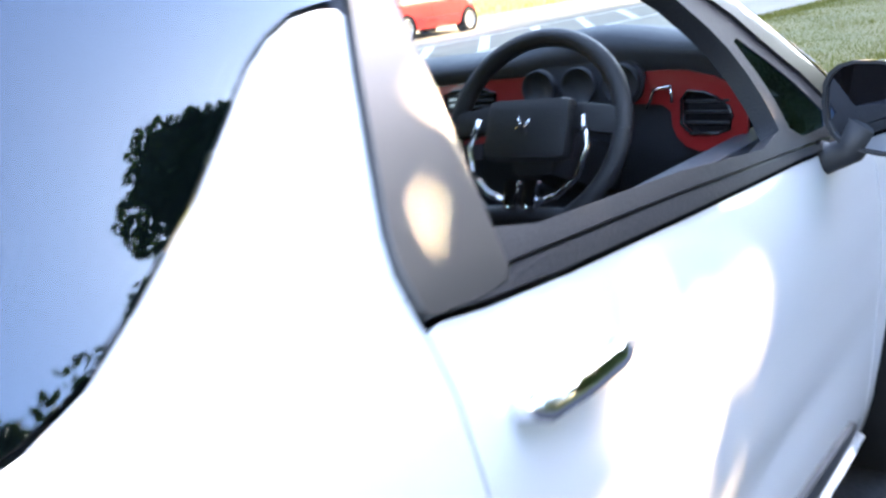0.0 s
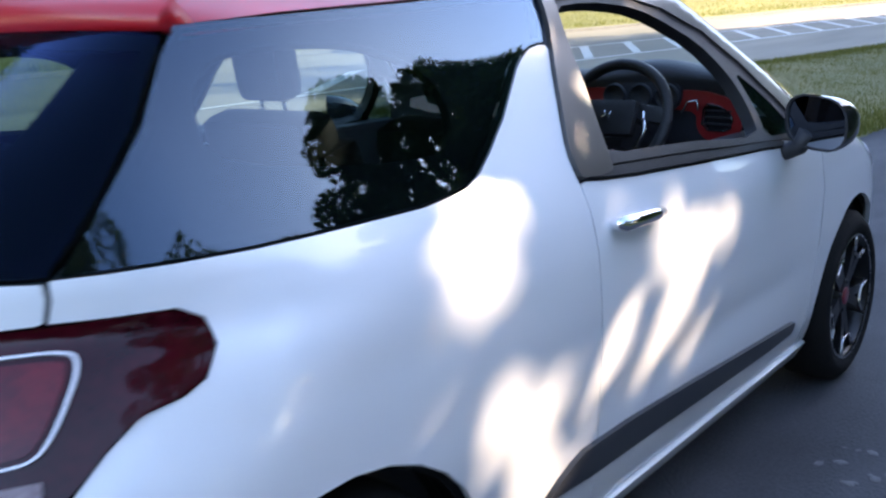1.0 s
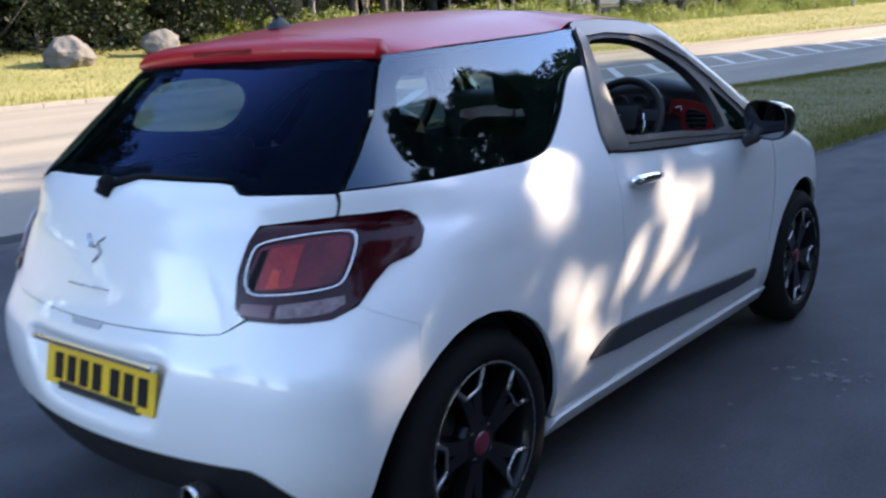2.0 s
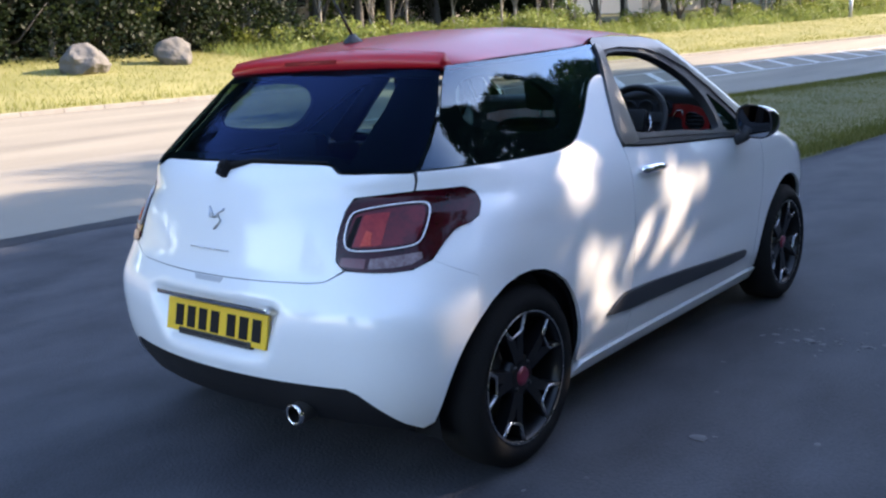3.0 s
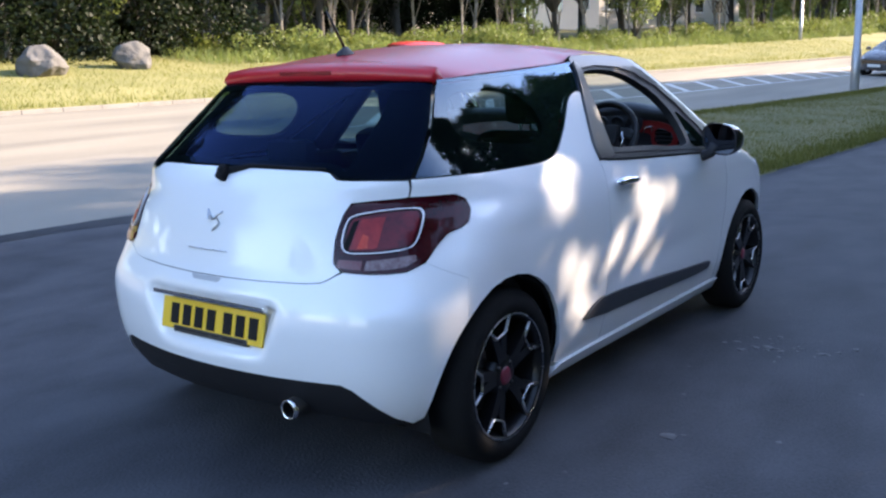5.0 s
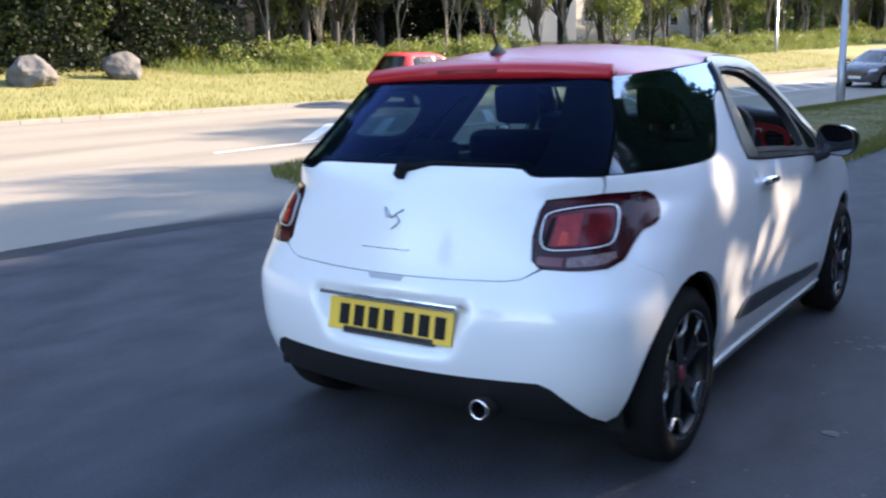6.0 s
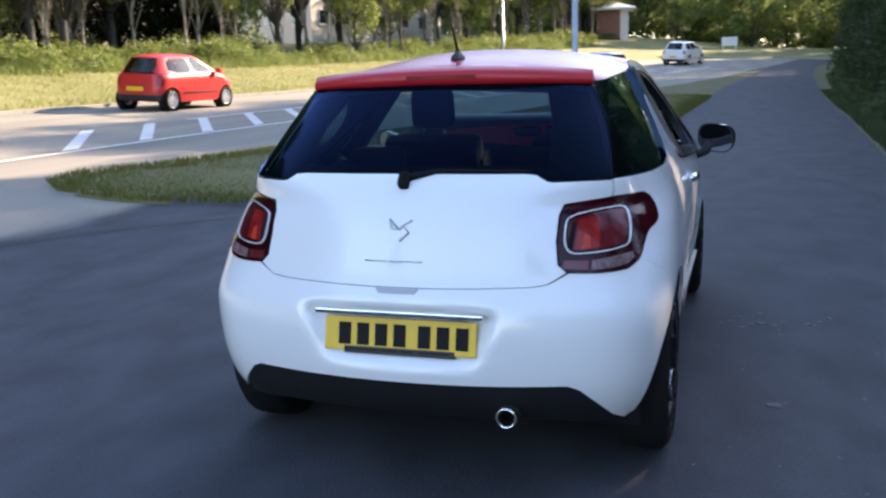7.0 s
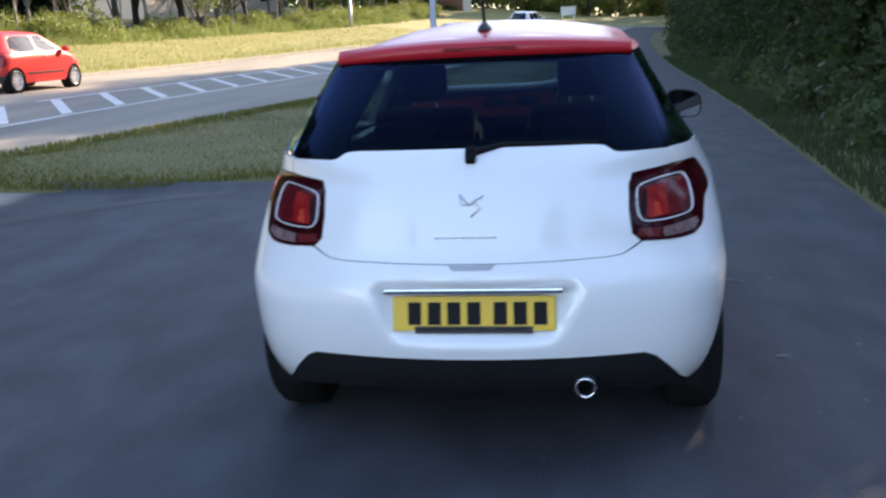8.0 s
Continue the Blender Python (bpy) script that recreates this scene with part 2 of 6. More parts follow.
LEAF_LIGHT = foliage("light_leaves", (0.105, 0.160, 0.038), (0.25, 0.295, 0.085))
BARK = material("bark", (0.042, 0.037, 0.032), 0.95, spread=0.8, size=6, grain=40, bump=0.8, second=(0.095, 0.088, 0.08))
PALE_BARK = material("pale_bark", (0.34, 0.30, 0.25), 0.9, spread=0.9, size=5, grain=30, bump=0.6, second=(0.13, 0.11, 0.09))
# Darkened so that shade on the boulders is in the rock colour.
ROCK = material("boulder_rock", (0.085, 0.08, 0.075), 0.92, spread=0.9, size=3, grain=25, bump=0.8, second=(0.155, 0.15, 0.14))
RENDERED = material("cream_render", (0.78, 0.72, 0.64), 0.9, spread=0.4, size=1.5, grain=40, bump=0.2, second=(0.66, 0.60, 0.52))
BRICK = material("red_brick", (0.30, 0.13, 0.09), 0.9, spread=0.7, size=2, grain=25, bump=0.3, second=(0.22, 0.1, 0.075))
ROOFING = material("roof_tiles", (0.13, 0.095, 0.08), 0.9, spread=0.6, size=2, grain=20, bump=0.4)
WINDOW = material("dark_window", (0.03, 0.035, 0.045), 0.06, coat=1.0)
FRAME = material("window_frame_white", (0.75, 0.75, 0.73), 0.4)
GALVANISED = material("galvanised_pole", (0.42, 0.43, 0.44), 0.45, metal=0.6, spread=0.4, size=5)
STONE_LIGHT = material("pale_stones", (0.13, 0.13, 0.135), 0.9, spread=0.6, size=20, second=(0.07, 0.07, 0.075))


# ---- mesh helpers ----
def link(name, verts, faces, mat, parent=None, label="", smooth=True, mats=None, index=None):
    """One mesh object from points and faces, under parent if there is one."""
    me = bpy.data.meshes.new(name)
    me.from_pydata([tuple(map(float, v)) for v in verts], [], [tuple(map(int, f)) for f in faces])
    for m in mats or [mat]:
        me.materials.append(m)
    if index is not None:
        me.polygons.foreach_set("material_index", np.asarray(index, np.int32))
    me.polygons.foreach_set("use_smooth", np.full(len(me.polygons), smooth))
    me.update()
    ob = new(name, me)
    if parent:
        ob.parent = parent
    if label:
        ob["label"] = label
    return ob


def part(name, bm, mat, parent, label="", smooth=False):
    """Links a bmesh as one mesh object under a thing or a part."""
    me = bpy.data.meshes.new(name)
    bmesh.ops.recalc_face_normals(bm, faces=bm.faces)
    bm.to_mesh(me)
    bm.free()
    me.materials.append(mat)
    me.polygons.foreach_set("use_smooth", np.full(len(me.polygons), smooth))
    if smooth:
        me.set_sharp_from_angle(angle=radians(38))
    ob = new(name, me)
    if parent:
        ob.parent = parent
    if label:
        ob["label"] = label
    return ob


def empty(name, label, category, at=None, group="", kind=""):
    ob = new(name)
    ob.empty_display_size = 0.2
    if at is not None:
        ob.matrix_world = at
    return tagged(ob, label, category, group, kind)


def box(bm, x0, x1, y0, y1, z0, z1, bevel=0.0, m=None):
    """Adds a box with rounded edges to bm."""
    got = bmesh.ops.create_cube(bm, size=1)["verts"]
    for v in got:
        v.co = Vector(((x0 + x1) / 2 + v.co.x * (x1 - x0), (y0 + y1) / 2 + v.co.y * (y1 - y0), (z0 + z1) / 2 + v.co.z * (z1 - z0)))
    if bevel:
        edges = list({ed for v in got for ed in v.link_edges})
        got = bmesh.ops.bevel(bm, geom=edges, offset=bevel, segments=2, affect="EDGES", profile=0.6)["verts"]
    if m is not None:
        bmesh.ops.transform(bm, matrix=m, verts=got)
    return bm


def boxed(*args, **kw):
    return box(bmesh.new(), *args, **kw)


def lathe(profile, n=48, axis="x"):
    """Points and faces of a profile of (along, radius) turned about an axis."""
    verts, faces = [], []
    for i in range(n):
        c, s = math.cos(2 * math.pi * i / n), math.sin(2 * math.pi * i / n)
        for u, r in profile:
            verts.append({"x": (u, r * c, r * s), "y": (r * c, u, r * s), "z": (r * c, r * s, u)}[axis])
    k = len(profile)
    for i in range(n):
        for j in range(k - 1):
            faces.append((i * k + j, i * k + j + 1, (i + 1) % n * k + j + 1, (i + 1) % n * k + j))
    return verts, faces


def tube(points, radius, sides=10, caps=True):
    """Points and faces of a round bar along points; radius may be a list."""
    pts = [Vector(p) for p in points]
    radii = radius if isinstance(radius, (list, tuple)) else [radius] * len(pts)
    verts, faces = [], []
    up = Vector((0.13, 0.31, 0.94))
    for i, p in enumerate(pts):
        d = (pts[min(i + 1, len(pts) - 1)] - pts[max(i - 1, 0)]).normalized()
        a = d.cross(up)
        a = (a if a.length > 1e-3 else d.cross(Vector((1, 0, 0)))).normalized()
        b = d.cross(a)
        for k in range(sides):
            g = 2 * math.pi * k / sides
            verts.append(p + radii[i] * (math.cos(g) * a + math.sin(g) * b))
    for i in range(len(pts) - 1):
        for k in range(sides):
            faces.append((i * sides + k, i * sides + (k + 1) % sides, (i + 1) * sides + (k + 1) % sides, (i + 1) * sides + k))
    if caps:
        faces += [tuple(range(sides))[::-1], tuple(range((len(pts) - 1) * sides, len(pts) * sides))]
    return verts, faces


def joined(*pieces):
    """Several (points, faces) as one."""
    verts, faces = [], []
    for v, f in pieces:
        k = len(verts)
        verts += list(v)
        faces += [tuple(i + k for i in q) for q in f]
    return verts, faces


def moved(piece, m):
    return [m @ Vector(v) for v in piece[0]], piece[1]


def mirrored(piece):
    return [(-v[0], v[1], v[2]) for v in piece[0]], [q[::-1] for q in piece[1]]


# ---- the shell of a car: half widths, tail and nose by height, met by rays from its middle ----
from mathutils.geometry import delaunay_2d_cdt


def blend(a, b, k):
    """The smaller of a and b, rounded over k."""
    h = np.maximum(k - np.abs(a - b), 0) / k
    return np.minimum(a, b) - h * h * k / 4


class Shell:
    """A car's outer skin. tables: (height, value) rows for the half width, the tail's and the nose's place on the centre line."""

    def __init__(self, width, tail, nose, mid=2.0, round_tail=((0, 0.36), (2, 0.36)), round_nose=((0, 0.4), (2, 0.4)), taper=None, bow=0.26):
        zs = np.arange(-0.2, 2.2, 0.004)
        bell = np.exp(-0.5 * (np.arange(-12, 13) * 0.004 / 0.015) ** 2)

        def soft(rows):
            table = np.array(rows, float).T
            v = np.interp(np.concatenate([zs[0] - 0.004 * np.arange(12, 0, -1), zs, zs[-1] + 0.004 * np.arange(1, 13)]), *table)
            return zs, np.convolve(v, bell / bell.sum(), "valid")

        self.width, self.tail, self.nose, self.round_tail, self.round_nose = map(soft, (width, tail, nose, round_tail, round_nose))
        self.mid, self.taper, self.bow = mid, taper, bow

    def field(self, x, y, z):
        x = np.abs(x)
        w = np.interp(z, *self.width) + self.taper(y, z)
        tail = np.interp(z, *self.tail) + self.bow * x * x
        nose = np.interp(z, *self.nose) - 0.24 * x * x
        return blend(blend(w - x, y - tail, np.interp(z, *self.round_tail)), nose - y, np.interp(z, *self.round_nose))

    def at(self, phi, z):
        """The skin's point in the direction phi from the middle (0: tail, pi: nose) at height z."""
        phi, z = np.asarray(phi, float), np.asarray(z, float)
        s, c = np.sin(phi), -np.cos(phi)
        lo, hi = np.full(phi.shape, 0.05), np.full(phi.shape, 2.6)
        for _ in range(34):
            r = (lo + hi) / 2
            inside = self.field(r * s, self.mid + r * c, z) > 0
            lo, hi = np.where(inside, r, lo), np.where(inside, hi, r)
        return np.stack([lo * s, self.mid + lo * c, z], -1)

    def side(self, y, z):
        """Direction and height of the skin's point on the right side at y, z."""
        lo, hi = 0.05, 1.2
        for _ in range(30):
            x = (lo + hi) / 2
            lo, hi = (x, hi) if self.field(x, y, z) > 0 else (lo, x)
        return (math.atan2(lo, self.mid - y), z)

    def back(self, x, z):
        """The same for a point of the tail at x."""
        lo, hi = 0.0, self.mid - 0.3
        for _ in range(30):
            y = (lo + hi) / 2
            lo, hi = (lo, y) if self.field(x, y, z) > 0 else (y, hi)
        return (math.atan2(x, self.mid - hi), z)

    def front(self, x, z):
        lo, hi = self.mid, self.mid + 2.2
        for _ in range(30):
            y = (lo + hi) / 2
            lo, hi = (y, hi) if self.field(x, y, z) > 0 else (lo, y)
        return (math.atan2(x, self.mid - lo), z)


STRETCH = 1.35  # metres a radian, about, on the skin


def rounded(poly, times=2):
    """A closed outline with its corners cut round."""
    p = [Vector(q) for q in poly]
    for _ in range(times):
        p = [w for i in range(len(p)) for w in (p[i].lerp(p[(i + 1) % len(p)], 0.22), p[i].lerp(p[(i + 1) % len(p)], 0.78))]
    return [tuple(q) for q in p]


def inset(poly, d):
    """A closed outline (direction, height) drawn in by d metres."""
    p = [(a * STRETCH, z) for a, z in poly]
    area = sum(p[i - 1][0] * p[i][1] - p[i][0] * p[i - 1][1] for i in range(len(p)))
    sign, out = (1 if area > 0 else -1), []
    for i in range(len(p)):
        a, b, c = Vector(p[i - 1]), Vector(p[i]), Vector(p[(i + 1) % len(p)])
        n1 = Vector((-(b - a).y, (b - a).x)).normalized() * sign if (b - a).length > 1e-9 else Vector((0, 0))
        n2 = Vector((-(c - b).y, (c - b).x)).normalized() * sign if (c - b).length > 1e-9 else n1
        n = n1 + n2
        n = n.normalized() * min(2.0, 1 / max(0.5, n.normalized().dot(n1))) if n.length > 1e-6 else n1
        q = b + n * d
        out.append((q.x / STRETCH, q.y))
    return out


def within(poly, x, y):
    px, py = np.array(poly).T
    inside = np.zeros(np.shape(x), bool)
    j = len(px) - 1
    for i in range(len(px)):
        hit = ((py[i] > y) != (py[j] > y)) & (x < (px[j] - px[i]) * (y - py[i]) / (py[j] - py[i] + 1e-15) + px[i])
        inside ^= hit
        j = i
    return inside


def fill(outer, holes=(), step=0.04):
    """Triangles over an outline with holes, in the plane, with an even net of points inside."""
    points, edges = [], []
    rings = []
    for poly in (outer, *holes):
        ring = []
        for i in range(len(poly)):
            a, b = Vector(poly[i]), Vector(poly[(i + 1) % len(poly)])
            n = max(1, int((b - a).length / step))
            ring += [a.lerp(b, k / n) for k in range(n)]
        rings.append([tuple(q) for q in ring])
        k = len(points)
        points += ring
        edges += [(k + i, k + (i + 1) % len(ring)) for i in range(len(ring))]
    px, py = np.array(rings[0]).T
    gx, gy = np.meshgrid(np.arange(px.min() + step / 2, px.max(), step), np.arange(py.min() + step / 2, py.max(), step))
    gx[::2] += step / 2
    gx, gy = gx.ravel(), gy.ravel()
    ok = within(rings[0], gx, gy)
    for h in rings[1:]:
        ok &= ~within(h, gx, gy)
    border = np.array([tuple(q) for q in points])
    gx, gy = gx[ok], gy[ok]
    if len(gx):
        near = np.min((gx[:, None] - border[None, :, 0]) ** 2 + (gy[:, None] - border[None, :, 1]) ** 2, 1)
        keep = near > (0.45 * step) ** 2
        points += [Vector(q) for q in zip(gx[keep], gy[keep])]
    vs, _, fs, *_ = delaunay_2d_cdt(points, edges, [], 0, 1e-7)
    vs = np.array([tuple(v) for v in vs])
    fs = np.array([tuple(f) for f in fs])
    mid = vs[fs].mean(1)
    ok = within(rings[0], *mid.T)
    for h in rings[1:]:
        ok &= ~within(h, *mid.T)
    return vs, fs[ok]


def flanged(v, f, depth, n):
    """Adds to a sheet of triangles a rim of the given depth, against the normals n."""
    count = {}
    for a, b, c in f:
        for e in ((a, b), (b, c), (c, a)):
            count[e] = count.get(e, 0) + 1
    rim = [e for e in count if (e[1], e[0]) not in count]
    index, verts, faces = {}, list(v), [tuple(q) for q in f]
    for e in rim:
        for i in e:
            if i not in index:
                index[i] = len(verts)
                verts.append(v[i] - n[i] * depth)
    # the rim has its own upper points, so that the shading breaks at the edge
    top = {}
    for e in rim:
        for i in e:
            if i not in top:
                top[i] = len(verts)
                verts.append(v[i])
    faces += [(top[b], top[a], index[a], index[b]) for a, b in rim]
    return verts, faces


def panel(name, shell, outer, mat, parent, holes=(), off=0.0, rim=0.014, gap=0.0, step=0.04, flip=False, label="", bulge=None, bend=None):
    """A pressed panel on a car's skin, bounded by an outline of (direction, height) points."""
    if gap:
        outer = inset(outer, gap)
    if flip:
        outer, holes = [(-a, z) for a, z in outer], [[(-a, z) for a, z in h] for h in holes]
    vs, fs = fill([(a * STRETCH, z) for a, z in outer], [[(a * STRETCH, z) for a, z in h] for h in holes], step)
    phi, z = vs[:, 0] / STRETCH, vs[:, 1]
    p = shell.at(phi, z)
    d = 3e-2 if "glass" in name else 8e-3
    n = np.cross(shell.at(phi + d, z) - shell.at(phi - d, z), shell.at(phi, z + d) - shell.at(phi, z - d))
    n /= np.linalg.norm(n, axis=1)[:, None]
    if "glass" in name:
        # panes are evenly curved: their normals follow a low-order surface
        u, w = phi - phi.mean(), z - z.mean()
        basis = np.stack([np.ones_like(u), u, w, u * u, u * w, w * w, u ** 3], 1)
        n = basis @ np.linalg.lstsq(basis, n, rcond=None)[0]
        n /= np.linalg.norm(n, axis=1)[:, None]
    if bend is not None:
        n = bend(p)
    p = p + n * (off if bulge is None else off + bulge(p))[:, None] if bulge is not None else p + n * off
    tri = np.cross(p[fs[:, 1]] - p[fs[:, 0]], p[fs[:, 2]] - p[fs[:, 0]])
    wrong = (tri * n[fs[:, 0]]).sum(1) < 0
    fs[wrong] = fs[wrong][:, ::-1]
    v, f = flanged(p, fs, rim, n) if rim else (p, fs)
    ob = link(name, v, f, mat, parent, label)
    if bulge is None:
        # shade by the skin's own normals, so that reflections run smoothly; the rim stays square to it
        rim_n = np.zeros((len(ob.data.vertices), 3))
        ob.data.vertex_normals.foreach_get("vector", rim_n.reshape(-1))
        rim_n[: len(p)] = n
        ob.data.normals_split_custom_set_from_vertices([tuple(q) for q in rim_n])
    return ob


def ribbon(name, shell, poly, width, mat, parent, off=0.004, closed=True, flip=False, label="", step=0.02, thick=0.006):
    """A raised band of the given width along an outline on the skin."""
    if closed:
        return panel(name, shell, poly, mat, parent, holes=[inset(poly, width)], off=off, rim=thick, step=step, flip=flip, label=label)


# ---- the parked car ----
def main_taper(y, z):
    up = np.clip((z - 0.9) / 0.2, 0, 1)
    rear = np.maximum(1.4 - y, 0) ** 2 * (0.012 + 0.058 * up)
    nose = np.maximum(y - 2.3, 0) ** 2 * (0.035 + 0.06 * up)
    low = np.clip((0.8 - z) / 0.2, 0, 1)
    flare = 0.016 * (np.exp(-((y - 0.70) / 0.42) ** 2) + np.exp(-((y - 3.16) / 0.42) ** 2)) * low
    crease = 0.007 * np.exp(-((z - 0.50 - 0.03 * (y - 1.4)) / 0.05) ** 2) * np.exp(-((y - 2.0) / 0.6) ** 2)
    return -rear - nose + flare - crease


DS = Shell(
    width=[(0.12, 0.70), (0.18, 0.745), (0.25, 0.785), (0.33, 0.808), (0.42, 0.82), (0.6, 0.834), (0.75, 0.840), (0.85, 0.834), (0.92, 0.818), (0.97, 0.798), (1.0, 0.783), (1.1, 0.722), (1.25, 0.632), (1.35, 0.578), (1.45, 0.50)],
    tail=[(0.12, 0.26), (0.2, 0.17), (0.3, 0.10), (0.38, 0.07), (0.45, 0.058), (0.55, 0.052), (0.62, 0.062), (0.68, 0.088), (0.72, 0.104), (0.78, 0.118), (0.88, 0.142), (0.96, 0.168), (1.01, 0.192), (1.05, 0.24), (1.12, 0.325), (1.31, 0.59), (1.45, 0.82)],
    nose=[(0.12, 3.68), (0.2, 3.82), (0.35, 3.91), (0.5, 3.935), (0.65, 3.92), (0.75, 3.87), (0.82, 3.76), (0.9, 3.5), (0.95, 3.27), (0.99, 3.04), (1.03, 2.97), (1.1, 2.86), (1.25, 2.60), (1.4, 2.32), (1.45, 2.22)],
    round_tail=[(0, 0.235), (0.6, 0.235), (0.74, 0.33), (0.93, 0.55), (0.98, 0.45), (1.03, 0.32), (1.3, 0.11)],
    round_nose=[(0, 0.45), (0.94, 0.4), (1.02, 0.14), (2, 0.12)],
    taper=main_taper,
)
S, B, N = DS.side, DS.back, DS.front
ARCH_R, ARCH_F, ARCH_Z, ARCH = 0.69, 3.164, 0.305, 0.362


def arc(y, z, r, a0, a1, n=12):
    """Points of a wheel arch on the right side, angles in degrees from straight ahead, over the top."""
    return [S(y + r * math.cos(radians(a0 + (a1 - a0) * i / n)), z + r * math.sin(radians(a0 + (a1 - a0) * i / n))) for i in range(n + 1)]


RAIL = [(0.56, 1.318), (0.69, 1.320), (0.86, 1.332), (1.16, 1.348), (1.45, 1.364), (1.54, 1.372), (1.60, 1.394), (1.8, 1.405), (2.05, 1.399), (2.2, 1.384)]


def rail_z(y):
    return float(np.interp(y, *np.array(RAIL).T))


car = empty("hatchback_car", "white three-door hatchback with red roof parked on dark asphalt", "car")

# outlines of the right side
seam_low = [S(1.435, 0.245), S(1.433, 0.35), S(1.430, 0.47), S(1.421, 0.7), S(1.418, 0.85), S(1.419, 0.93), S(1.418, 0.985), S(1.418, 1.007)]
seam_fin = [S(1.420, 1.030), S(1.432, 1.060), S(1.463, 1.111), S(1.511, 1.19), S(1.545, 1.242)]
tip = [S(1.538, 1.250), S(1.515, 1.251), S(1.480, 1.246), S(1.437, 1.229)]
glass_curve = [S(1.402, 1.209), S(1.352, 1.172), S(1.290, 1.126), S(1.248, 1.100), S(1.208, 1.075), S(1.15, 1.043), S(1.10, 1.026), S(1.05, 1.018), S(0.98, 1.012), S(0.755, 1.011), S(0.54, 1.012)]
HATCH_TOP = B(0.645, 1.010)
def Q(x, y, z):
    """Direction and height of a point near the skin."""
    return (math.atan2(x, DS.mid - y), z)


LAMP = [Q(0.508, 0.272, 0.941), Q(0.570, 0.325, 0.947), Q(0.637, 0.386, 0.952), Q(0.69, 0.46, 0.955), Q(0.727, 0.53, 0.955), Q(0.745, 0.557, 0.938), Q(0.762, 0.565, 0.905), Q(0.774, 0.535, 0.868), Q(0.771, 0.496, 0.852), Q(0.752, 0.446, 0.840), Q(0.745, 0.396, 0.806), Q(0.739, 0.346, 0.762), Q(0.706, 0.290, 0.738), Q(0.66, 0.25, 0.734), Q(0.615, 0.222, 0.734), Q(0.535, 0.188, 0.738), Q(0.503, 0.184, 0.765), Q(0.495, 0.204, 0.835), Q(0.497, 0.244, 0.909)]




# rear quarter with the fin behind the door
quarter = seam_low + seam_fin + tip + glass_curve + [HATCH_TOP] + [Q(0.650, 0.398, 0.985), Q(0.645, 0.394, 0.955)] + LAMP[3:12] + [S(0.46, 0.70)] + arc(ARCH_R, ARCH_Z, ARCH, 133, -8) + [S(1.10, 0.243)]
for flip in (False, True):
    panel("quarter_panel", DS, quarter, WHITE, car, gap=0.0004, flip=flip)

# rear bumper, in one piece round the tail
half = [S(0.46, 0.6998), LAMP[11], LAMP[12], LAMP[13], LAMP[14], LAMP[15], B(0.49, 0.712), B(0.47, 0.703), B(0.42, 0.697), B(0.25, 0.692), B(0.1, 0.690)]
low = [B(0.1, 0.382), B(0.3, 0.382), B(0.54, 0.384), B(0.575, 0.368), B(0.62, 0.322), B(0.665, 0.262), B(0.69, 0.240), S(0.315, 0.236), S(0.335, 0.26)] + arc(ARCH_R, ARCH_Z, ARCH, 187, 133)
right = low + half
bumper_outline = right + [(-a, z) for a, z in right[::-1]]
def plate_recess(p):
    """How far the bumper is pressed in round the number plate."""
    x, y, z = np.abs(p[:, 0]), p[:, 1], p[:, 2]
    mask = np.clip((0.335 - x - 0.35 * np.abs(z - 0.60)) / 0.05, 0, 1) * np.clip((z - 0.425) / 0.05, 0, 1) * np.clip((0.628 - z) / 0.012, 0, 1)
    return -mask * np.maximum(0.105 + (z - 0.47) * 0.22 - y, 0)


bumper = panel("rear_bumper", DS, bumper_outline, WHITE, car, gap=0.0003, bulge=plate_recess, step=0.02)
for flip in (False, True):
    panel("seam_lip", DS, [S(0.36, 0.77), S(0.50, 0.72), S(0.50, 0.62), S(0.38, 0.56)], WHITE, car, off=-0.006, rim=0, flip=flip)
lower = [B(0.1, 0.378), B(0.3, 0.380), B(0.54, 0.384), B(0.57, 0.372), B(0.615, 0.328), B(0.66, 0.262), B(0.672, 0.225), B(0.60, 0.232), B(0.45, 0.245), B(0.2, 0.25)]
panel("lower_valance", DS, lower + [(-a, z) for a, z in lower[::-1]], VALANCE_BLACK, car, off=-0.006, rim=0.05, label="matt black lower valance", step=0.03)

# tailgate and its glass
gate = [B(0.1, 0.690), B(0.25, 0.692), B(0.42, 0.697), B(0.47, 0.703), B(0.49, 0.713), Q(0.531, 0.188, 0.7395), LAMP[16], LAMP[17], LAMP[18], LAMP[0], LAMP[1], LAMP[2], Q(0.643, 0.394, 0.956), Q(0.646, 0.398, 0.985), B(0.641, 1.008), B(0.56, 1.012), B(0.475, 1.013), B(0.455, 1.016), B(0.42, 1.036), B(0.38, 1.040), B(0.1, 1.042)]
tailgate = panel("tailgate", DS, gate + [(-a, z) for a, z in gate[::-1]], WHITE, car, gap=0.0022, step=0.03)
pane = [B(0.1, 1.046), B(0.38, 1.044), B(0.42, 1.040), B(0.46, 1.020), B(0.56, 1.016), B(0.643, 1.014), B(0.630, 1.08), B(0.595, 1.18), B(0.545, 1.28), B(0.528, 1.310), B(0.1, 1.330)]
panel("rear_glass", DS, pane + [(-a, z) for a, z in pane[::-1]], REAR_GLASS, tailgate, gap=0.001, rim=0.006, label="dark tinted rear window")
frit = inset(pane + [(-a, z) for a, z in pane[::-1]], 0.001)
ribbon("glass_border", DS, frit, 0.022, LINER, tailgate, off=-0.007, thick=0.004, step=0.03)
handle_top = [B(-0.075, 0.688), B(0.075, 0.688), B(0.06, 0.672), B(-0.06, 0.672)]
